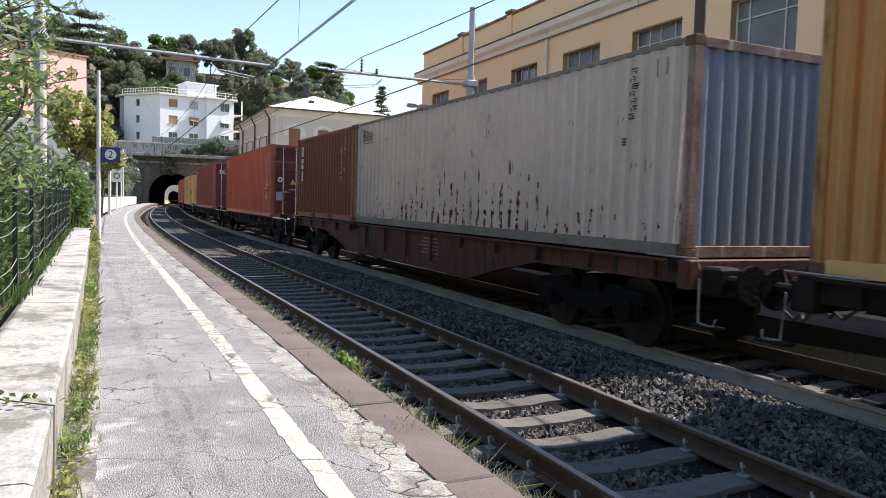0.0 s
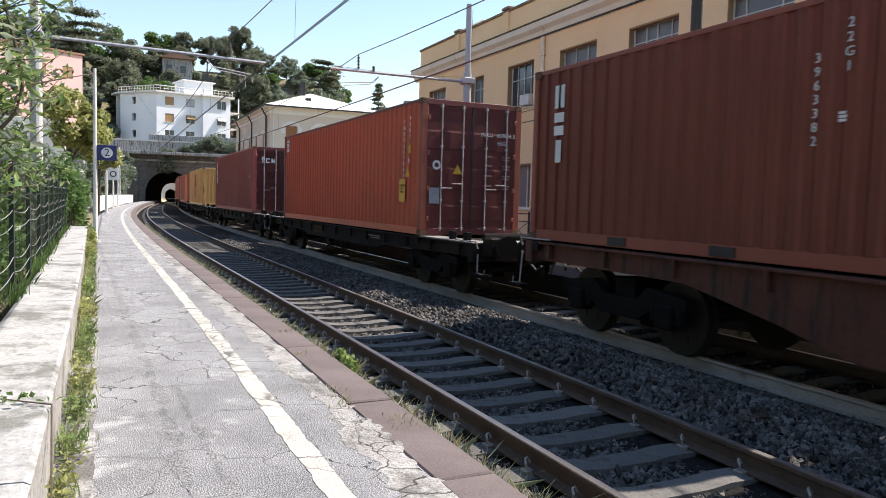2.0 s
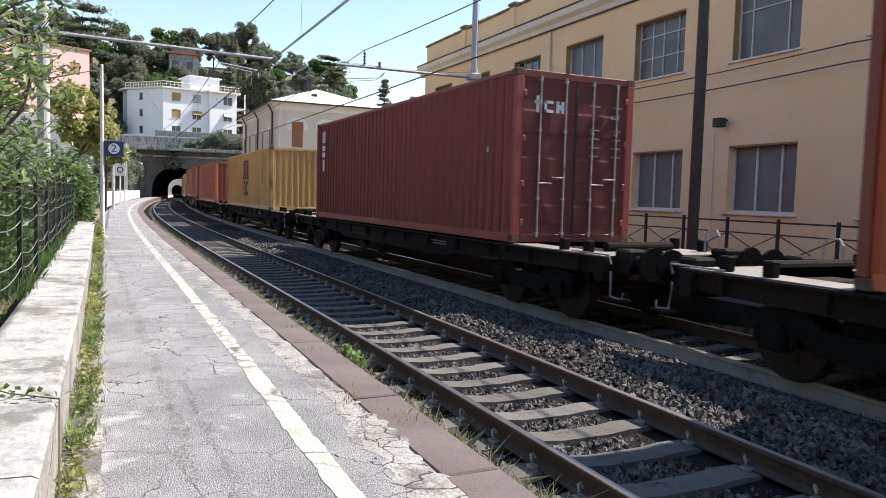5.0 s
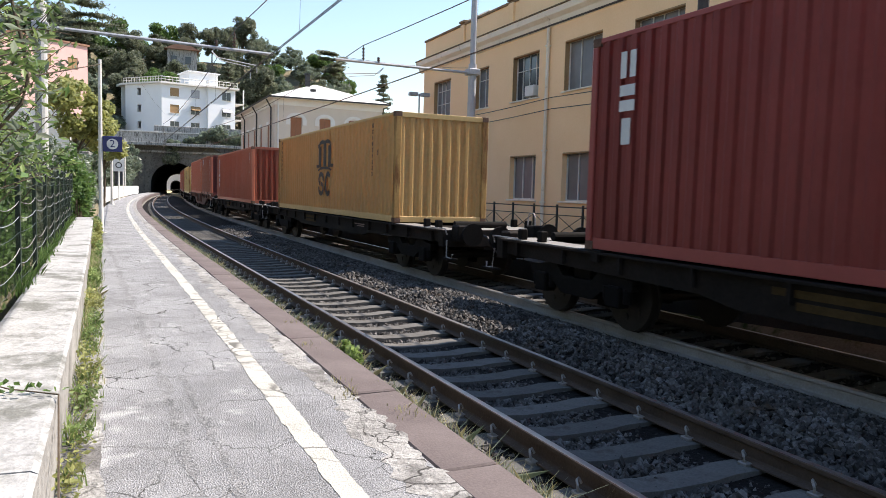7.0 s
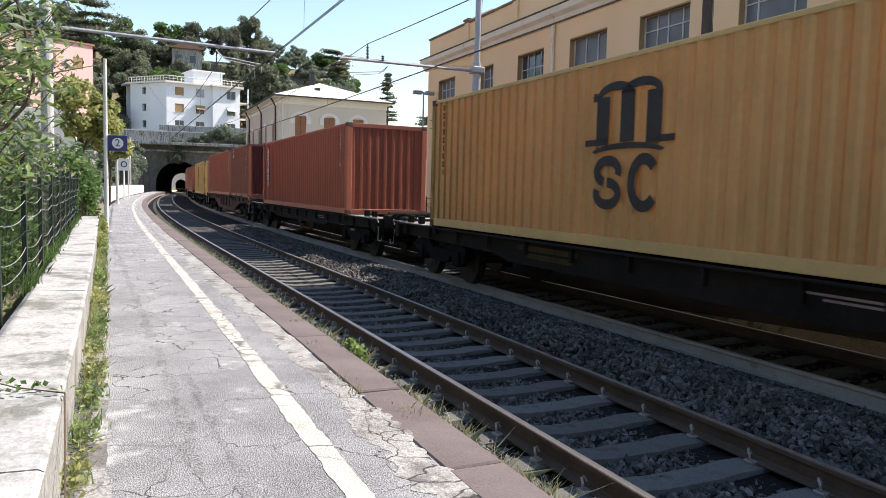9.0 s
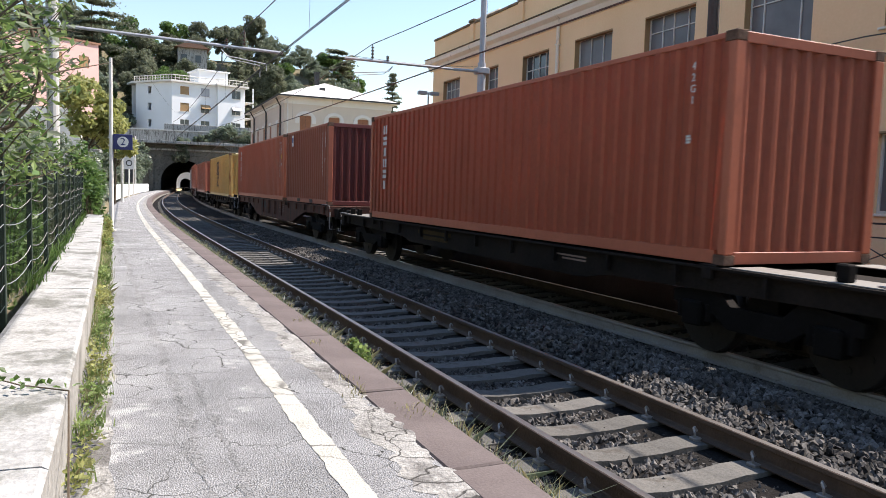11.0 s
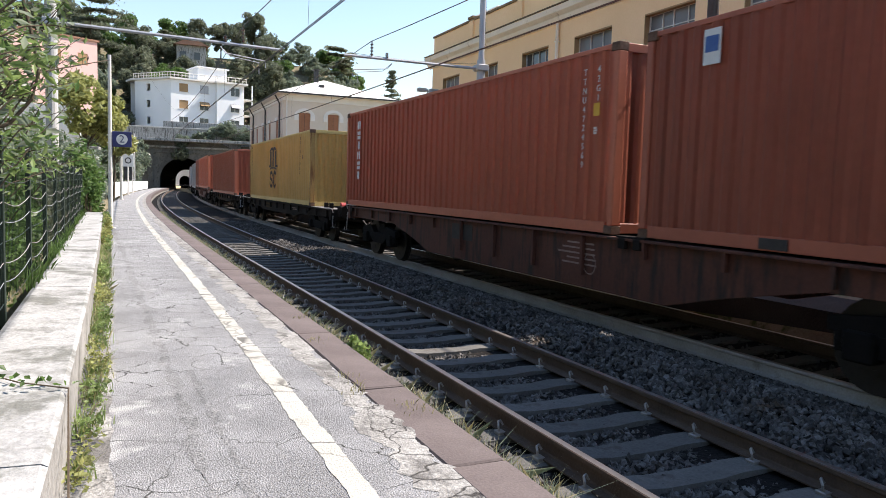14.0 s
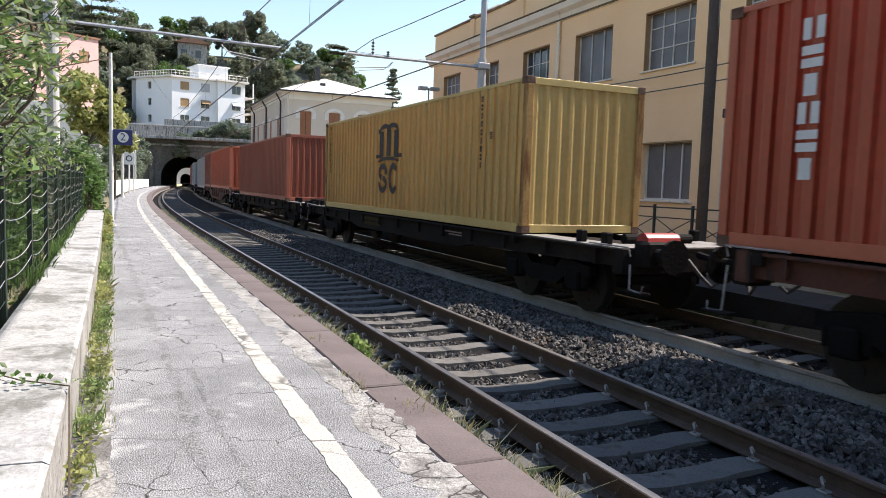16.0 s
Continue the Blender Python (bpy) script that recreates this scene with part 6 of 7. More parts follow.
for i in range(1, len(arch) - 2):
    (xa, za), (xb, zb) = arch[i], arch[i + 1]
    mid = Vector(((xa + xb) / 2, 0, (za + zb) / 2))
    d = Vector((mid.x, 0, mid.z - SPRING)).normalized() if za >= SPRING else Vector((1 if mid.x > 0 else -1, 0, 0))
    k = 0.97
    q = [Vector((xa, 0, za)), Vector((xb, 0, zb)), Vector((xb, 0, zb)) + d * 0.75, Vector((xa, 0, za)) + d * 0.75]
    c_ = sum(q, Vector()) / 4
    bm = prism(bmesh.new(), [((c_ + (v - c_) * k).x, (c_ + (v - c_) * k).z) for v in q], -0.12, 0.0, "y")
    bmesh.ops.recalc_face_normals(bm, faces=bm.faces)
    part("arch_stone", bm, M_ROCK, tun, m=tm)
part("string_course", boxes((-12, 14, -2.6, 1.2, 9.4, 9.95), bevel=0.04), M_STAINED, tun, m=tm)
part("parapet", boxes((-12, 14, 0.1, 0.6, 9.9, 12.0), bevel=0.04), M_STAINED, tun, m=tm)
part("parapet_cap", boxes((-12, 14, -0.05, 0.75, 12.0, 12.25), bevel=0.03), M_CONC, tun, m=tm)
part("wing_wall", boxes((-12.4, -11.0, -34, 0.9, -0.5, 6.5), bevel=0.05), M_STAINED, tun, m=tm)
part("wing_wall", boxes((11.0, 40, 0.0, 0.9, -0.5, 9.0), bevel=0.05), M_ROCK, tun, m=tm)
part("ledge", boxes((-11, 13, -0.55, -0.002, 8.15, 8.5), bevel=0.03), M_STAINED, tun, m=tm)
part("ledge", boxes((-11, 13, -0.3, -0.002, 7.2, 7.42), bevel=0.03), M_ROCK, tun, m=tm)
for x in (-9.4, -6.2, 6.2, 9.4):
    part("buttress", boxes((x - 0.5, x + 0.5, -0.45, -0.004, -0.5, 7.19), bevel=0.03), M_ROCK, tun, m=tm)
part("retaining_wall", boxes((-4, 40, 2.5, 3.2, 8.5, 13.6), bevel=0.05), M_STAINED, tun, m=tm)
V, F, k = [], [], len(arch)
ts = list(np.arange(TUNNEL + 1.2, TUNNEL + BORE + 3, 4))
for s in ts:
    V += [tuple(at(s, MOUTH + x, z)) for x, z in arch]
for i in range(len(ts) - 1):
    F += [(i * k + j, i * k + j + 1, (i + 1) * k + j + 1, (i + 1) * k + j) for j in range(k - 1)]
add("lining", tri_mesh("lining", V, F, M_SOOTY), tun)
# pale portal of the next tunnel, seen through the bore
nxt = root("tunnel_portal", "pale stone portal of the next tunnel, seen through the first", "tunnel", kind="structure")
nm = on_line(TUNNEL + BORE + 24, MOUTH)
bm = bmesh.new()
rr_ = [(math.cos(math.pi * (1 - i / 16)), math.sin(math.pi * (1 - i / 16))) for i in range(17)]
inner_ = [(-2.3, -0.5)] + [(2.3 * c_, 1.6 + 2.3 * s_) for c_, s_ in rr_] + [(2.3, -0.5)]
outer_ = [(-14, -0.5)] + [(14 * c_, 1.6 + 10 * s_) for c_, s_ in rr_] + [(14, -0.5)]
va = [[bm.verts.new((x, y, z)) for x, z in o_] for o_ in (inner_, outer_) for y in (0.0, 1.0)]
for i in range(len(inner_) - 1):
    bm.faces.new((va[0][i], va[2][i], va[2][i + 1], va[0][i + 1]))
    bm.faces.new((va[0][i], va[0][i + 1], va[1][i + 1], va[1][i]))
    bm.faces.new((va[2][i], va[3][i], va[3][i + 1], va[2][i + 1]))
part("portal_wall", bm, M_WHITEH, nxt, m=nm)
bm = bmesh.new()
va = [[bm.verts.new((x, y, z)) for x, z in inner_] for y in (1.0, 40.0)]
for i in range(len(inner_) - 1):
    bm.faces.new((va[0][i], va[0][i + 1], va[1][i + 1], va[1][i]))
bm.faces.new(va[1])
part("lining", bm, M_SOOTY, nxt, m=nm)
part("apron", boxes((-14, 14, -24, -0.01, -0.41, -0.30)), M_CONC, nxt, m=nm)

# ---- growth ----
def leaf_mesh(centres, size, seed, long=1.7, up=0.3, name="crown"):
    """Many small folded leaves at the centres."""
    rng = np.random.default_rng(seed)
    n = len(centres)
    d = rng.normal(size=(n, 3)); d[:, 2] *= 0.7; d /= np.linalg.norm(d, axis=1)[:, None]
    e = rng.normal(size=(n, 3)) + np.array((0, 0, up)); e -= (e * d).sum(1)[:, None] * d; e /= np.linalg.norm(e, axis=1)[:, None]
    w = np.cross(d, e)
    s = size * (0.55 + 0.9 * rng.random((n, 1)))
    q = np.stack([centres - d * s * long * 0.5, centres + w * s * 0.5 + e * s * 0.12, centres + d * s * long * 0.5, centres - w * s * 0.5 + e * s * 0.12], 1)
    me = bpy.data.meshes.new(name)
    me.from_pydata(q.reshape(-1, 3).tolist(), [], (np.arange(n)[:, None] * 4 + np.arange(4)).tolist())
    return me


def cloud(blobs, count, seed, inner=0.3, gap=-0.08, freq=1.0):
    """Places for leaves in and on a cluster of blobs, with gaps."""
    rng = np.random.default_rng(seed)
    b = np.array(blobs, float)
    wgt = (b[:, 3] * b[:, 4] * b[:, 5]) ** 0.67
    pick = rng.choice(len(b), count * 2, p=wgt / wgt.sum())
    d = rng.normal(size=(count * 2, 3)); d /= np.linalg.norm(d, axis=1)[:, None]
    r = inner + (1.08 - inner) * rng.random((count * 2, 1)) ** 0.6
    p = b[pick, :3] + d * r * b[pick, 3:6]
    keep = [noise.noise(Vector(v) * freq) > gap for v in p[:int(count * 1.5)]]
    return p[:int(count * 1.5)][keep][:count]


def blob_crown(seed, h, r, n, flat=1.0):
    rng = random.Random(seed)
    out = []
    for _ in range(n):
        a, q = rng.uniform(0, 6.28), rng.random() ** 0.5
        z = rng.uniform(-0.75, 0.9)
        k = max(0.25, 1 - 0.55 * z * z)
        s = r * rng.uniform(0.28, 0.5)
        out.append((math.cos(a) * q * r * 0.75 * k, math.sin(a) * q * r * 0.75 * k, h + z * r * flat, s, s, s * 0.8 * flat))
    return out


def tree(name, label, h, r, seed, material, count, size, flat=1.0, n=11, trunk=0.22, m=None, group=""):
    t = root(name, label, "tree", m, group)
    bl = blob_crown(seed, h, r, n, flat)
    bm = tube(bmesh.new(), [(0, 0, -1.0), (0.1, 0.05, h * 0.4), (0, 0, h * 0.95)], trunk, 8, trunk * 0.35)
    for b in bl[:7]:
        z0 = h * 0.5
        tube(bm, [(0.05, 0.03, z0), (b[0] * 0.5, b[1] * 0.5, (z0 + b[2]) / 2 - 0.2), (b[0], b[1], b[2])], trunk * 0.42, 5, trunk * 0.10)
    part("trunk", bm, M_BARK, t)
    me = leaf_mesh(cloud(bl, count, seed, freq=1.2 / max(0.6, r * 0.35)), size, seed)
    me.materials.append(material)
    add("crown", me, t)
    return t


G = "trees on the hillside"
kinds = [tree("tree", "dark evergreen broadleaf tree with uneven crown", 6.0, 4.2, 1, M_LEAF_DK, 8500, 0.27, 0.95, m=pose(2, 176, 17), group=G),
         tree("tree", "olive-green broadleaf tree with gaps in its crown", 5.5, 3.8, 2, M_LEAF, 8500, 0.26, 0.9, m=pose(9, 180, 19), group=G),
         tree("tree", "grey-green tree with rounded crown", 5.0, 4.0, 3, M_LEAF_OL, 8500, 0.25, 0.85, m=pose(-5, 172, 16), group=G),
         tree("tree", "tall dark holm oak with dense crown", 7.5, 4.8, 4, M_LEAF_DK, 10500, 0.28, 1.05, 14, m=pose(30, 176, 17), group=G)]
random.seed(21)
for row, (y, x0, x1, step) in enumerate(((168, -18, 2, 5.0), (172, 27, 46, 5.0), (178, -28, 52, 6.0), (185, -34, 56, 6.0), (193, -40, 60, 6.4), (202, -46, 62, 7.0), (211, -50, 64, 7.4), (220, -55, 68, 8.0))):
    x = x0
    while x < x1:
        px, py = x + random.uniform(-1.8, 1.8), y + random.uniform(-2.5, 2.5)
        if not (185 < y < 200 and 9 < px < 22):
            k = kinds[random.randrange(4)]
            top = random.uniform(0.75, 1.12)
            ob = copy_thing(k, pose(px, py, terrain_z(px, py) - 0.3, 0, 0, random.uniform(0, 360)))
            ob.scale = (top, top, top * random.uniform(0.9, 1.12))
        x += step * random.uniform(0.8, 1.2)
# slope left of the line
for px, py, k, sc in ((-7, 118, 0, 0.8), (-3.6, 124, 1, 0.8), (-10, 128, 3, 0.9), (-1.5, 131, 2, 0.7), (-6, 134, 0, 0.9), (-14, 122, 1, 1.0), (-3, 96, 2, 0.55), (-7.5, 92, 1, 0.7), (-12, 96, 0, 0.8), (-4.2, 84, 1, 0.5), (-9.5, 80, 2, 0.6),
                       (-6.0, 70, 0, 0.5), (-3.6, 74, 2, 0.42), (-18, 100, 3, 1.1), (-22, 112, 0, 1.2), (-15, 76, 3, 0.8), (-17, 60, 1, 0.8), (-12, 48, 2, 0.7), (-16, 38, 0, 0.8), (-20, 28, 3, 0.8), (-18, 14, 1, 0.8), (-14, 2, 2, 0.7), (-16, -8, 0, 0.8)):
    ob = copy_thing(kinds[k], pose(px, py, terrain_z(px, py) - 0.5, 0, 0, px * 40))
    ob.scale = (sc, sc, sc)
# unseen trees, added to block western sky light from track and train
for px, py, k, sc in ((-6.2, -22, 3, 0.78), (-5.8, -15.5, 0, 0.82), (-6.2, -9, 1, 0.88), (-5.6, -3, 3, 0.72), (-6.0, 3.5, 0, 0.82), (-6.6, 10, 1, 0.88), (-7.2, 16.5, 3, 0.72), (-8.2, 23, 0, 0.82)):
    ob = copy_thing(kinds[k], pose(px, py, terrain_z(px, py) - 0.5, 0, 0, py * 40))
    ob.scale = (sc, sc, sc)
for px, py, sc in ((30, 112, 0.7), (36, 118, 0.8), (44, 124, 0.75), (52, 126, 0.8), (60, 120, 0.7), (40, 132, 0.9), (33, 128, 0.85), (27.5, 120, 0.7)):
    ob = copy_thing(kinds[int(px) % 4], pose(px, py, terrain_z(px, py) - 0.5, 0, 0, px * 40))
    ob.scale = (sc, sc, sc)


def layered(name, label, h, levels, spread, material, seed, m, size=0.3, per=420, clear=0.35, droop=0.0, cone=False):
    """A conifer with level boughs."""
    t = root(name, label, "tree", m)
    rng = random.Random(seed)
    bm = tube(bmesh.new(), [(0, 0, -1), (0.1, 0, h * 0.5), (0, 0, h)], 0.30, 8, 0.05)
    pts = []
    nr = np.random.default_rng(seed)
    for i in range(levels):
        u = i / (levels - 1)
        z = h * (clear + (1 - clear) * u)
        reach = spread * ((1 - u) * 0.95 + 0.12 if cone else (0.55 + 0.45 * math.sin(math.pi * (0.25 + 0.65 * u))))
        for k in range(5 if cone else 4):
            a = rng.uniform(0, 6.28)
            ln = reach * rng.uniform(0.7, 1.1)
            ex, ey, ez = math.cos(a) * ln, math.sin(a) * ln, z + rng.uniform(-0.2, 0.5) - droop * ln
            tube(bm, [(0, 0, z - 0.3), (ex * 0.5, ey * 0.5, (z + ez) / 2 + 0.1), (ex, ey, ez)], 0.09, 5, 0.02)
            w = nr.random((per // 4, 1))
            c = np.array((0, 0, z)) * (1 - w) + np.array((ex, ey, ez)) * w
            pts.append(c + nr.normal(size=(per // 4, 3)) * np.array((0.46, 0.46, 0.09)) * (0.35 + 0.65 * w) * spread * 0.32)
    part("trunk", bm, M_BARK, t)
    me = leaf_mesh(np.concatenate(pts), size, seed, 2.0, 0.8)
    me.materials.append(material)
    add("crown", me, t)
    return t


layered("cedar_tree", "dark cedar with level boughs on the hilltop", 16.0, 6, 8.0, M_LEAF_DK, 5, pose(-7.6, 190, 26.6), 0.30, 1500)
layered("cedar_tree", "dark cedar with level boughs on the hilltop", 12.5, 6, 5.4, M_LEAF_DK, 15, pose(-16.5, 192, 25.0), 0.30, 1200)
layered("fir_tree", "slim dark conifer behind the villa", 13.5, 11, 2.6, M_LEAF_DK, 6, pose(52.3, 150, 12.6), 0.26, 500, 0.3, 0.1, True)
layered("fir_tree", "dark conifer among the hill trees", 15, 11, 3.2, M_LEAF_DK, 7, pose(23.5, 176, 17), 0.28, 500, 0.3, 0.1, True)
layered("fir_tree", "dark conifer among the hill trees", 13, 10, 3.0, M_LEAF_DK, 8, pose(9.0, 205, 27), 0.28, 500, 0.3, 0.1, True)
layered("pine_tree", "umbrella pine with bare trunk on the skyline", 17.0, 5, 5.0, M_LEAF_DK, 9, pose(53.5, 195, 21.5), 0.30, 2200, 0.60)
layered("pine_tree", "dark pine beside the lamp post", 8.5, 7, 2.6, M_LEAF_DK, 10, pose(43.5, 104, 4.2), 0.24, 600, 0.45)
tree("tree", "yellow-green loquat tree with rounded crown", 5.3, 2.3, 12, M_LEAF_YL, 5200, 0.20, 0.95, 12, 0.12, pose(-2.35, 50, 1.0))
tree("tree", "yellow-green young tree beside the wall", 4.2, 1.6, 13, M_LEAF_YL, 2600, 0.18, 1.0, 9, 0.09, pose(-0.9, 57, 0.6))


def bush(name, label, blobs, count, size, seed, material, twigs=0, inner=0.35, gap=-0.1, freq=1.3, category="bush"):
    t = root(name, label, category)
    me = leaf_mesh(cloud(blobs, count, seed, inner, gap, freq), size, seed)
    me.materials.append(material)
    tagged(add("foliage", me, t), kind="stuff")
    rng = random.Random(seed)
    bm = bmesh.new()
    for b in blobs:
        for _ in range(twigs):
            x, y = b[0] + rng.uniform(-0.3, 0.3) * b[3], b[1] + rng.uniform(-0.3, 0.3) * b[4]
            e = (b[0] + rng.uniform(-0.9, 0.9) * b[3], b[1] + rng.uniform(-0.9, 0.9) * b[4], b[2] + rng.uniform(0.1, 0.9) * b[5])
            z0 = max(terrain_z(x, y) - 0.1, 0.2)
            tube(bm, [(x, y, z0), ((x + e[0]) / 2, (y + e[1]) / 2, (z0 + e[2]) / 2 + 0.15), e], 0.014 + 0.004 * b[3], 5, 0.004)
    if twigs:
        part("branchwork", bm, M_BARK, t)
    else:
        bm.free()
    return t


# shrubs behind the fence
for i, (x, y, z, rx, ry, rz, cnt, mt) in enumerate(((-1.7, 5.2, 1.7, 0.75, 1.3, 1.3, 2600, M_LEAF), (-2.0, 8.2, 1.7, 0.95, 1.6, 1.5, 3400, M_LEAF_OL), (-1.9, 11.5, 1.6, 0.9, 1.8, 1.3, 3400, M_LEAF), (-2.1, 15.0, 1.7, 1.0, 1.9, 1.5, 3200, M_LEAF_OL),
                                                     (-2.0, 19.0, 1.8, 0.9, 2.0, 1.5, 3000, M_LEAF), (-3.6, 10.0, 2.6, 1.4, 3.5, 2.0, 4200, M_LEAF_OL), (-3.8, 17.0, 2.6, 1.5, 4.0, 1.9, 4200, M_LEAF), (-5.5, 25, 3.0, 2.2, 4.5, 2.4, 4200, M_LEAF_OL), (-6.0, 36, 3.6, 2.2, 5, 2.6, 4200, M_LEAF))):
    bl = [(x + random.uniform(-0.4, 0.4) * rx, y + random.uniform(-0.6, 0.6) * ry, z + random.uniform(-0.7, 0.6) * rz, rx * 0.55, ry * 0.5, rz * 0.45) for _ in range(7)]
    bush("shrub", "overgrown green shrub tangled behind the fence", bl, cnt, 0.055 + 0.004 * y / 3, 40 + i, mt, 3)
for i, (y0_, y1_, cnt, mt) in enumerate(((3.2, 8.0, 7000, M_LEAF_DK), (8.0, 14.0, 7000, M_LEAF), (14.0, 20.0, 6000, M_LEAF_DK), (20.0, 26.0, 5000, M_LEAF))):
    bl = [(-1.32 + random.uniform(-0.12, 0.06) - 0.012 * y0_, y0_ + (y1_ - y0_) * (k + 0.5) / 12, 1.15 + random.uniform(-0.2, 0.25), 0.26, (y1_ - y0_) / 15, 0.72) for k in range(12)]
    bush("hedge", "dense dark hedge growing close behind the wire fence", bl, cnt, 0.05 + 0.002 * y0_, 150 + i, mt, 2, gap=-0.3, category="hedge")
for i, (x, y, z, rx, ry, rz, cnt, mt) in enumerate(((-1.35, 28.5, 1.4, 0.6, 1.5, 1.1, 3200, M_LEAF), (-1.6, 32.0, 1.8, 0.8, 1.8, 1.5, 3600, M_LEAF), (-1.7, 37.0, 1.9, 0.8, 2.4, 1.6, 3600, M_LEAF_OL), (-1.7, 43.0, 1.9, 0.7, 2.6, 1.5, 3200, M_LEAF_OL), (-2.9, 30, 2.6, 0.9, 3.0, 1.4, 3600, M_LEAF_OL))):
    bl = [(x + random.uniform(-0.5, 0.5) * rx, y + random.uniform(-0.6, 0.6) * ry, z + random.uniform(-0.8, 0.6) * rz, rx * 0.6, ry * 0.5, rz * 0.5) for _ in range(8)]
    bush("shrub", "dark leafy shrub beside the platform", bl, cnt, 0.10, 60 + i, mt, 3)
for i, (x, y, z, r) in enumerate(((9.6, 152.6, 6.6, 1.5), (10.2, 153.2, 9.6, 1.3), (15.2, 153.6, 11.0, 1.7), (18.5, 153.0, 11.6, 2.4), (22.0, 152.6, 11.2, 2.4), (13.2, 153.8, 10.6, 1.2))):
    bl = [(x + random.uniform(-0.6, 0.6) * r, y + random.uniform(-0.3, 0.3) * r, z + random.uniform(-0.5, 0.5) * r, r * 0.6, r * 0.5, r * 0.55) for _ in range(7)]
    bush("shrub", "grey-green shrub hanging over the tunnel portal", bl, 2200, 0.26, 70 + i, M_LEAF_OL if i else M_LEAF_DK, 0)
for i, (s, o, z, r) in enumerate(((112, -3.2, 2.0, 1.6), (120, -3.0, 3.2, 1.9), (128, -3.6, 4.6, 2.3), (137, -3.4, 3.6, 2.3), (146, -3.6, 5.6, 2.5), (105, -3.4, 2.4, 1.8), (97, -3.0, 1.8, 1.5))):
    p = at(s, o)
    bl = [(p.x + random.uniform(-0.6, 0.6) * r, p.y + random.uniform(-0.6, 0.6) * r, z + random.uniform(-0.6, 0.6) * r, r * 0.6, r * 0.6, r * 0.6) for _ in range(7)]
    bush("shrub", "grey-green shrub on the bank beside the tunnel", bl, 2200, 0.22, 80 + i, M_LEAF_OL, 0)

for i, (s, o, z, r) in enumerate(((118, -3.9, 4.6, 1.0), (125, -4.1, 2.2, 1.1), (133, -4.3, 6.4, 1.2), (141, -4.6, 2.6, 1.2), (149, -4.8, 7.4, 1.3), (152, -2.6, 8.4, 1.0))):
    p = at(s, o)
    bl = [(p.x + random.uniform(-0.5, 0.5) * r, p.y + random.uniform(-1.2, 1.2) * r, z + random.uniform(-0.7, 0.7) * r, r * 0.5, r * 0.7, r * 0.55) for _ in range(6)]
    bush("bramble", "grey-green bramble hanging down the stained wall", bl, 1300, 0.17, 170 + i, M_LEAF_OL if i % 2 else M_LEAF_DK, 0)

# overhanging branches near the eye
spray = root("overhanging_branch", "arching leafy branches leaning over the fence", "branch")
rng = random.Random(3)
ends, bm = [], bmesh.new()
for k in range(165):
    y = rng.uniform(4.8, 9.5)
    az = -9.0 + 6.8 * rng.random() ** 1.9
    el = rng.uniform(0.5, 16.0)
    tip = Vector((y * math.tan(radians(az)), y, 1.81 + y * math.tan(radians(el))))
    lo = Vector((tip.x - rng.uniform(0.5, 1.1) - 0.03 * y, y + rng.uniform(-0.6, 0.6), max(0.8, tip.z - rng.uniform(0.4, 1.6))))
    mid = lo.lerp(tip, 0.6) + Vector((0, 0, rng.uniform(0.05, 0.25)))
    pts = [lo, lo.lerp(mid, 0.5) + Vector((0, 0, 0.06)), mid, mid.lerp(tip, 0.5) + Vector((0, 0, 0.02)), tip]
    tube(bm, pts, 0.008, 5, 0.002)
    for q in range(rng.randrange(20, 42)):
        u = rng.random()
        b = mid.lerp(tip, u) if rng.random() < 0.7 else lo.lerp(mid, u)
        ends.append(b + Vector((rng.gauss(0, 0.05), rng.gauss(0, 0.06), rng.gauss(0, 0.05))))
part("branchwork", bm, M_BARK, spray)
c = np.array([tuple(v) for v in ends])
for i, mt in enumerate((M_LEAF_OL, M_LEAF_LT, M_LEAF_LT, M_LEAF)):
    me = leaf_mesh(c[i::4], 0.031, 90 + i, 3.0)
    me.materials.append(mt)
    tagged(add("leaf_spray", me, spray), kind="stuff")
bow = root("bent_branch", "thick bare branch bending over the fence", "branch")
part("stem", tube(bmesh.new(), [(-1.3, 6, 0.7), (-1.25, 6, 1.85), (-1.0, 6, 2.05), (-0.76, 6, 2.18), (-0.62, 6, 2.36), (-0.575, 6, 2.55), (-0.61, 6, 2.8), (-0.72, 6, 3.3), (-0.78, 6, 3.7)], 0.016, 8, 0.010), M_BARK, bow)
part("twig", tube(bmesh.new(), [(-0.575, 6, 2.55), (-0.3, 6.2, 2.66), (-0.12, 6.4, 2.74)], 0.007, 6, 0.003), M_BARK, bow)


def blades(name, label, spots, material, seed, h0, h1, per, spread, width=0.006):
    """Tufts of grass blades and small weeds."""
    rng = np.random.default_rng(seed)
    sp = np.repeat(np.array([tuple(p) for p in spots]), per, 0)
    n = len(sp)
    base = sp + np.concatenate([rng.normal(size=(n, 2)) * spread, np.zeros((n, 1))], 1)
    h = h0 + (h1 - h0) * rng.random((n, 1))
    lean = rng.normal(size=(n, 2)) * 0.42
    a = rng.random(n) * 6.28
    w = np.stack([np.cos(a), np.sin(a), np.zeros(n)], 1) * width * (0.6 + rng.random((n, 1)))
    mid = base + np.concatenate([lean * h * 0.35, h * 0.6], 1)
    tip = base + np.concatenate([lean * h, h * 0.95], 1)
    q = np.stack([base - w, base + w, mid + w * 0.8, tip, mid - w * 0.8], 1)
    me = bpy.data.meshes.new(name)
    me.from_pydata(q.reshape(-1, 3).tolist(), [], (np.arange(n)[:, None] * 5 + np.arange(5)).tolist())
    me.materials.append(material)
    return tagged(add(name, me), label, "weeds", kind="stuff")


rng = random.Random(8)
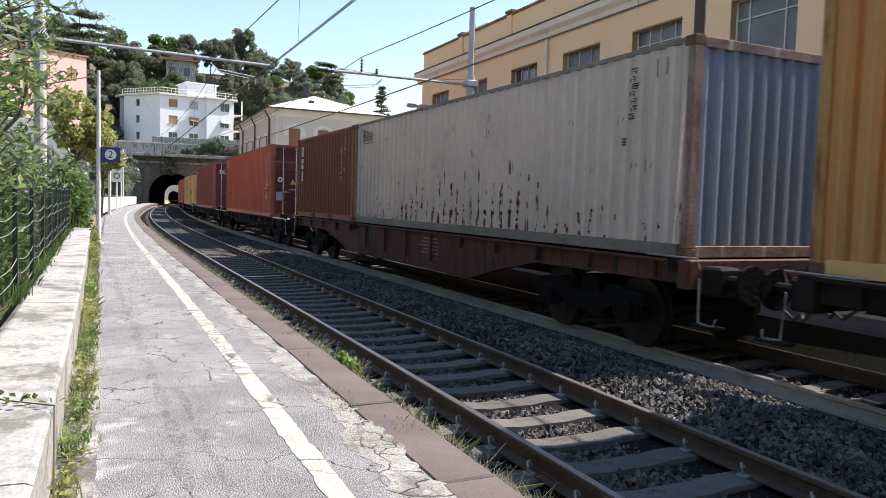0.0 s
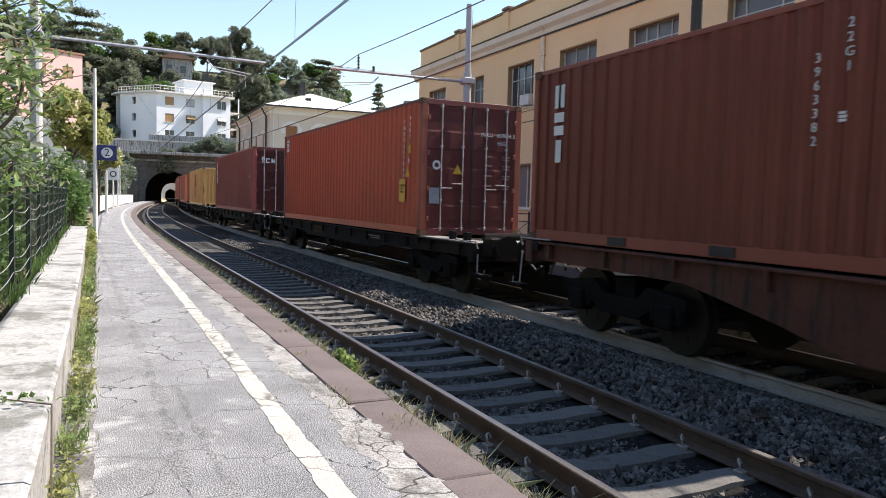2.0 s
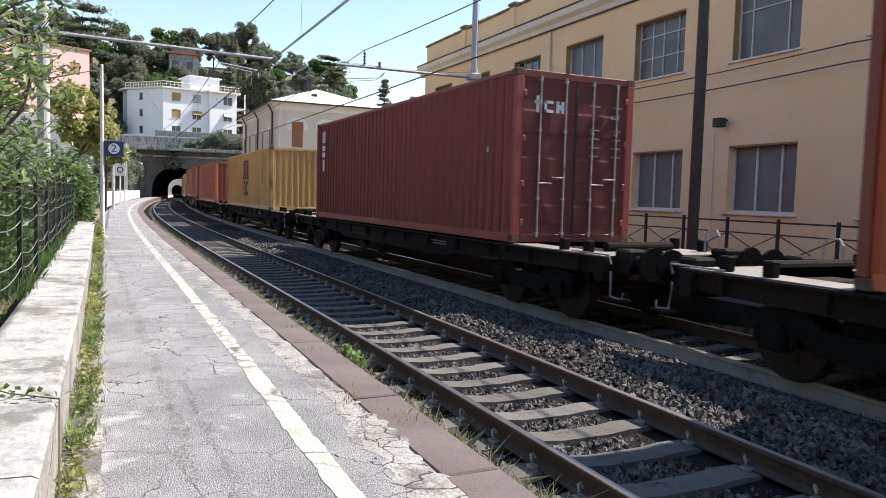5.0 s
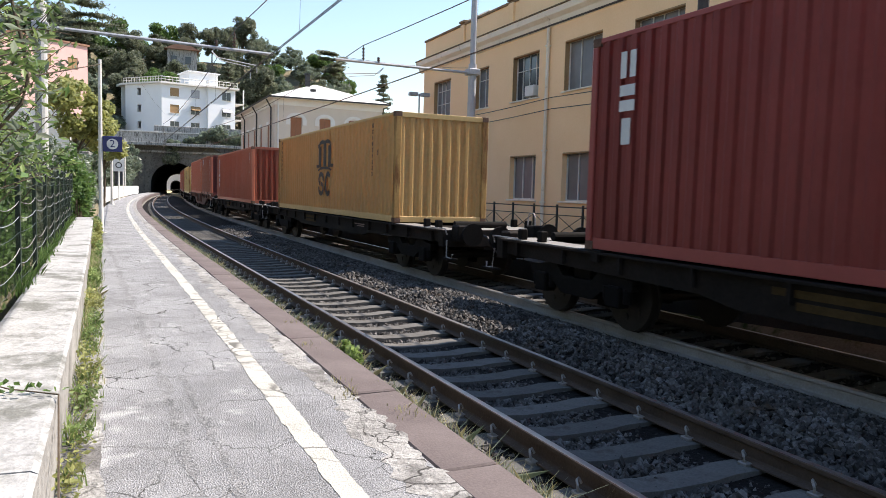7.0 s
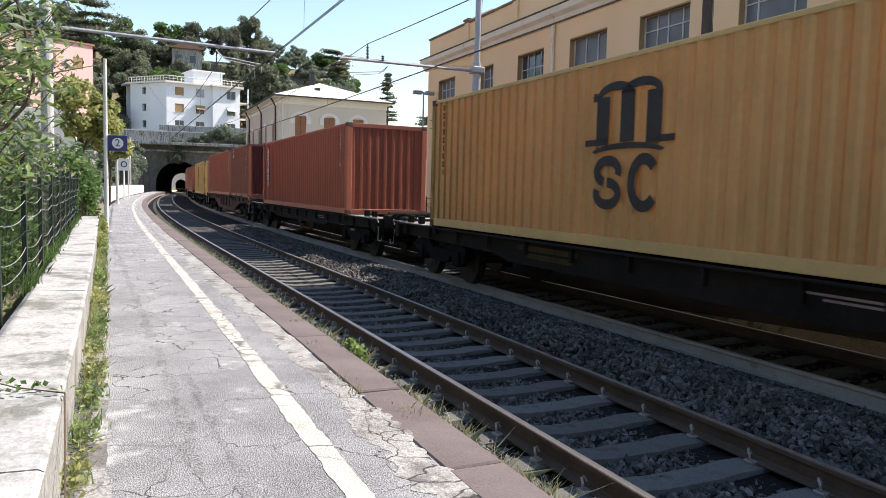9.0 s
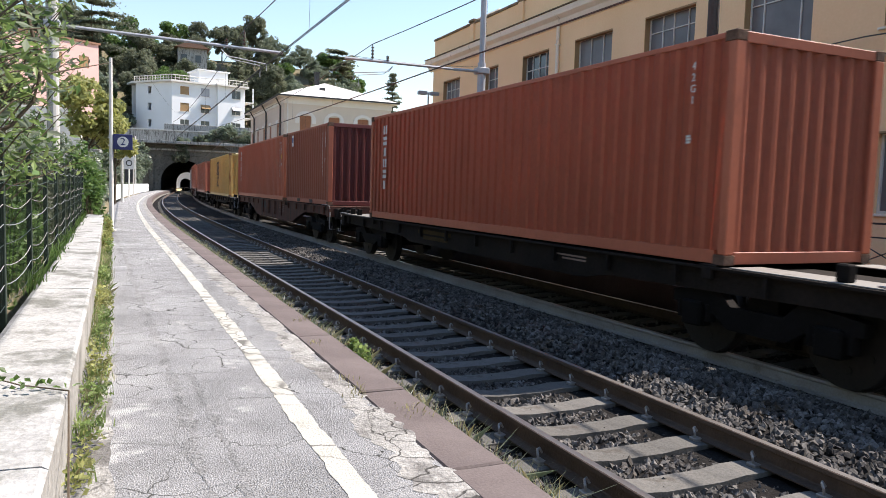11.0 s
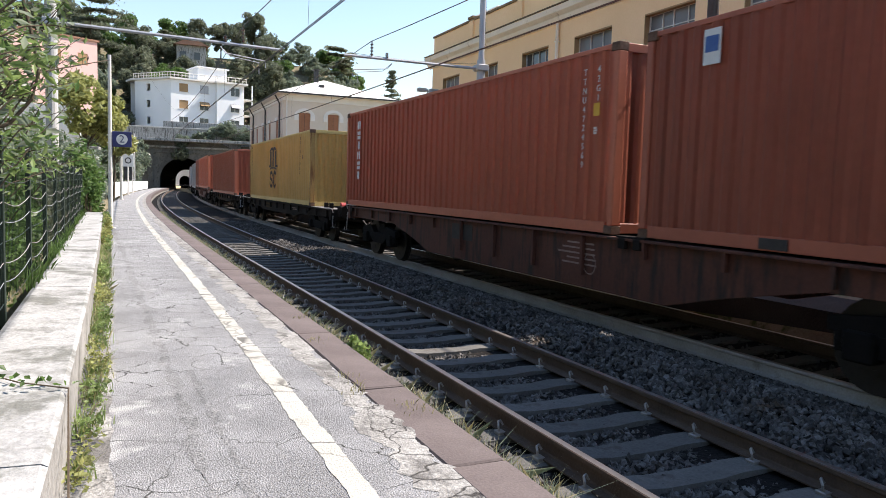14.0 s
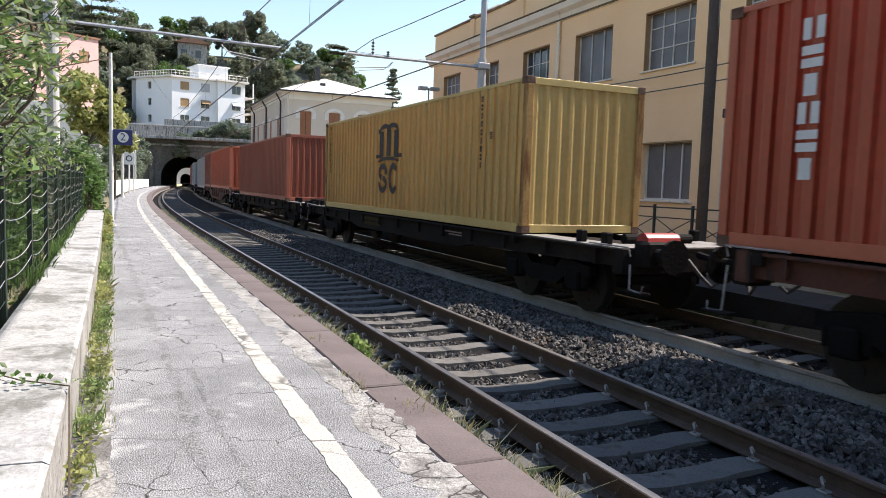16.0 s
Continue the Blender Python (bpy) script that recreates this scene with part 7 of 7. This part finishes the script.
foot = [at(s, rng.uniform(-0.27, -0.13), PLAT) for s in np.arange(2.6, 27, 0.045) if noise.noise((s * 1.5, 3, 0)) > (0.05 if s < 7 else -0.2)]
blades("weeds", "green grass and weeds growing along the foot of the wall", foot, M_LEAF_LT, 1, 0.04, 0.15, 8, 0.035, 0.004)
blades("weeds", "dry straw-coloured grass along the foot of the wall", foot[::2], M_DRY, 2, 0.04, 0.18, 9, 0.04, 0.003)
blades("weeds", "grass rooted behind the parapet wall", [at(s, -0.83, 0.66) for s in np.arange(3.5, 24, 0.16) if noise.noise((s, 8, 0)) > 0.05], M_LEAF, 3, 0.08, 0.32, 12, 0.05)
edge_w = [at(s, rng.uniform(2.04, 2.16), -0.02) for s in np.arange(2.2, 40, 0.05) if noise.noise((s * 1.3, 5, 0)) > -0.22]
blades("weeds", "low weeds between the platform edge and the rail", edge_w, M_LEAF_OL, 4, 0.20, 0.30, 7, 0.03, 0.004)
blades("weeds", "dry weeds between the platform edge and the rail", edge_w[::2], M_DRY, 5, 0.20, 0.32, 14, 0.035, 0.003)
blades("weeds", "dry tufts in the cracks of the platform", [at(s, o, PLAT) for s, o in ((5.15, 1.62), (5.3, 1.66), (5.6, 1.70), (4.6, 1.9), (4.75, 1.86), (7.0, 1.75), (8.3, 1.9))], M_DRY, 6, 0.02, 0.07, 16, 0.05, 0.003)
for i, (s, h) in enumerate(((4.2, 0.10), (5.1, 0.12), (6.4, 0.16), (8.0, 0.14), (10.0, 0.18), (12.5, 0.18), (14.5, 0.26), (16.5, 0.28), (18.5, 0.30), (20.5, 0.34), (22.5, 0.36), (24.3, 0.36))):
    p = at(s, -0.19, PLAT)
    bl = [(p.x + random.uniform(-0.04, 0.04), p.y + random.uniform(-0.5, 0.5), PLAT + h * random.uniform(0.5, 0.9), 0.05 + h * 0.24, 0.26, h * 0.75) for _ in range(5)]
    bush("weed_clump", "leafy green weeds at the foot of the wall", bl, 90 + int(20 * s), 0.016 + 0.022 * s / 20, 110 + i, M_LEAF_LT if i % 2 else M_LEAF_YL, 0, category="weeds")
for i, s in enumerate((6.55, 6.75, 9.4)):
    p = at(s, 2.1, 0.1)
    bl = [(p.x, p.y + random.uniform(-0.08, 0.08), 0.22, 0.06, 0.08, 0.12) for _ in range(3)]
    bush("weed_clump", "leafy weed standing at the platform edge", bl, 200, 0.03, 130 + i, M_LEAF_LT, 0, category="weeds")
# vine on the wall's top
vine = root("vine", "thin trailing vine lying over the wall", "vine")
vp = [at(3.0, -0.12, PLAT + 0.02), at(3.3, -0.22, 0.45), at(4.15, -0.265, 0.72), at(4.3, -0.5, 0.73), at(4.6, -0.75, 0.74), at(5.0, -0.85, 0.9)]
part("stem", tube(bmesh.new(), vp, 0.006, 5, 0.003), M_BARK, vine)
cl = np.array([tuple(v.lerp(w, u) + Vector((rng.gauss(0, 0.04), rng.gauss(0, 0.04), 0.02))) for v, w in zip(vp[2:], vp[3:]) for u in (0.1, 0.3, 0.5, 0.7, 0.9) for _ in range(3)])
me = leaf_mesh(cl, 0.028, 140)
me.materials.append(M_LEAF)
add("leaves", me, vine)


motions()
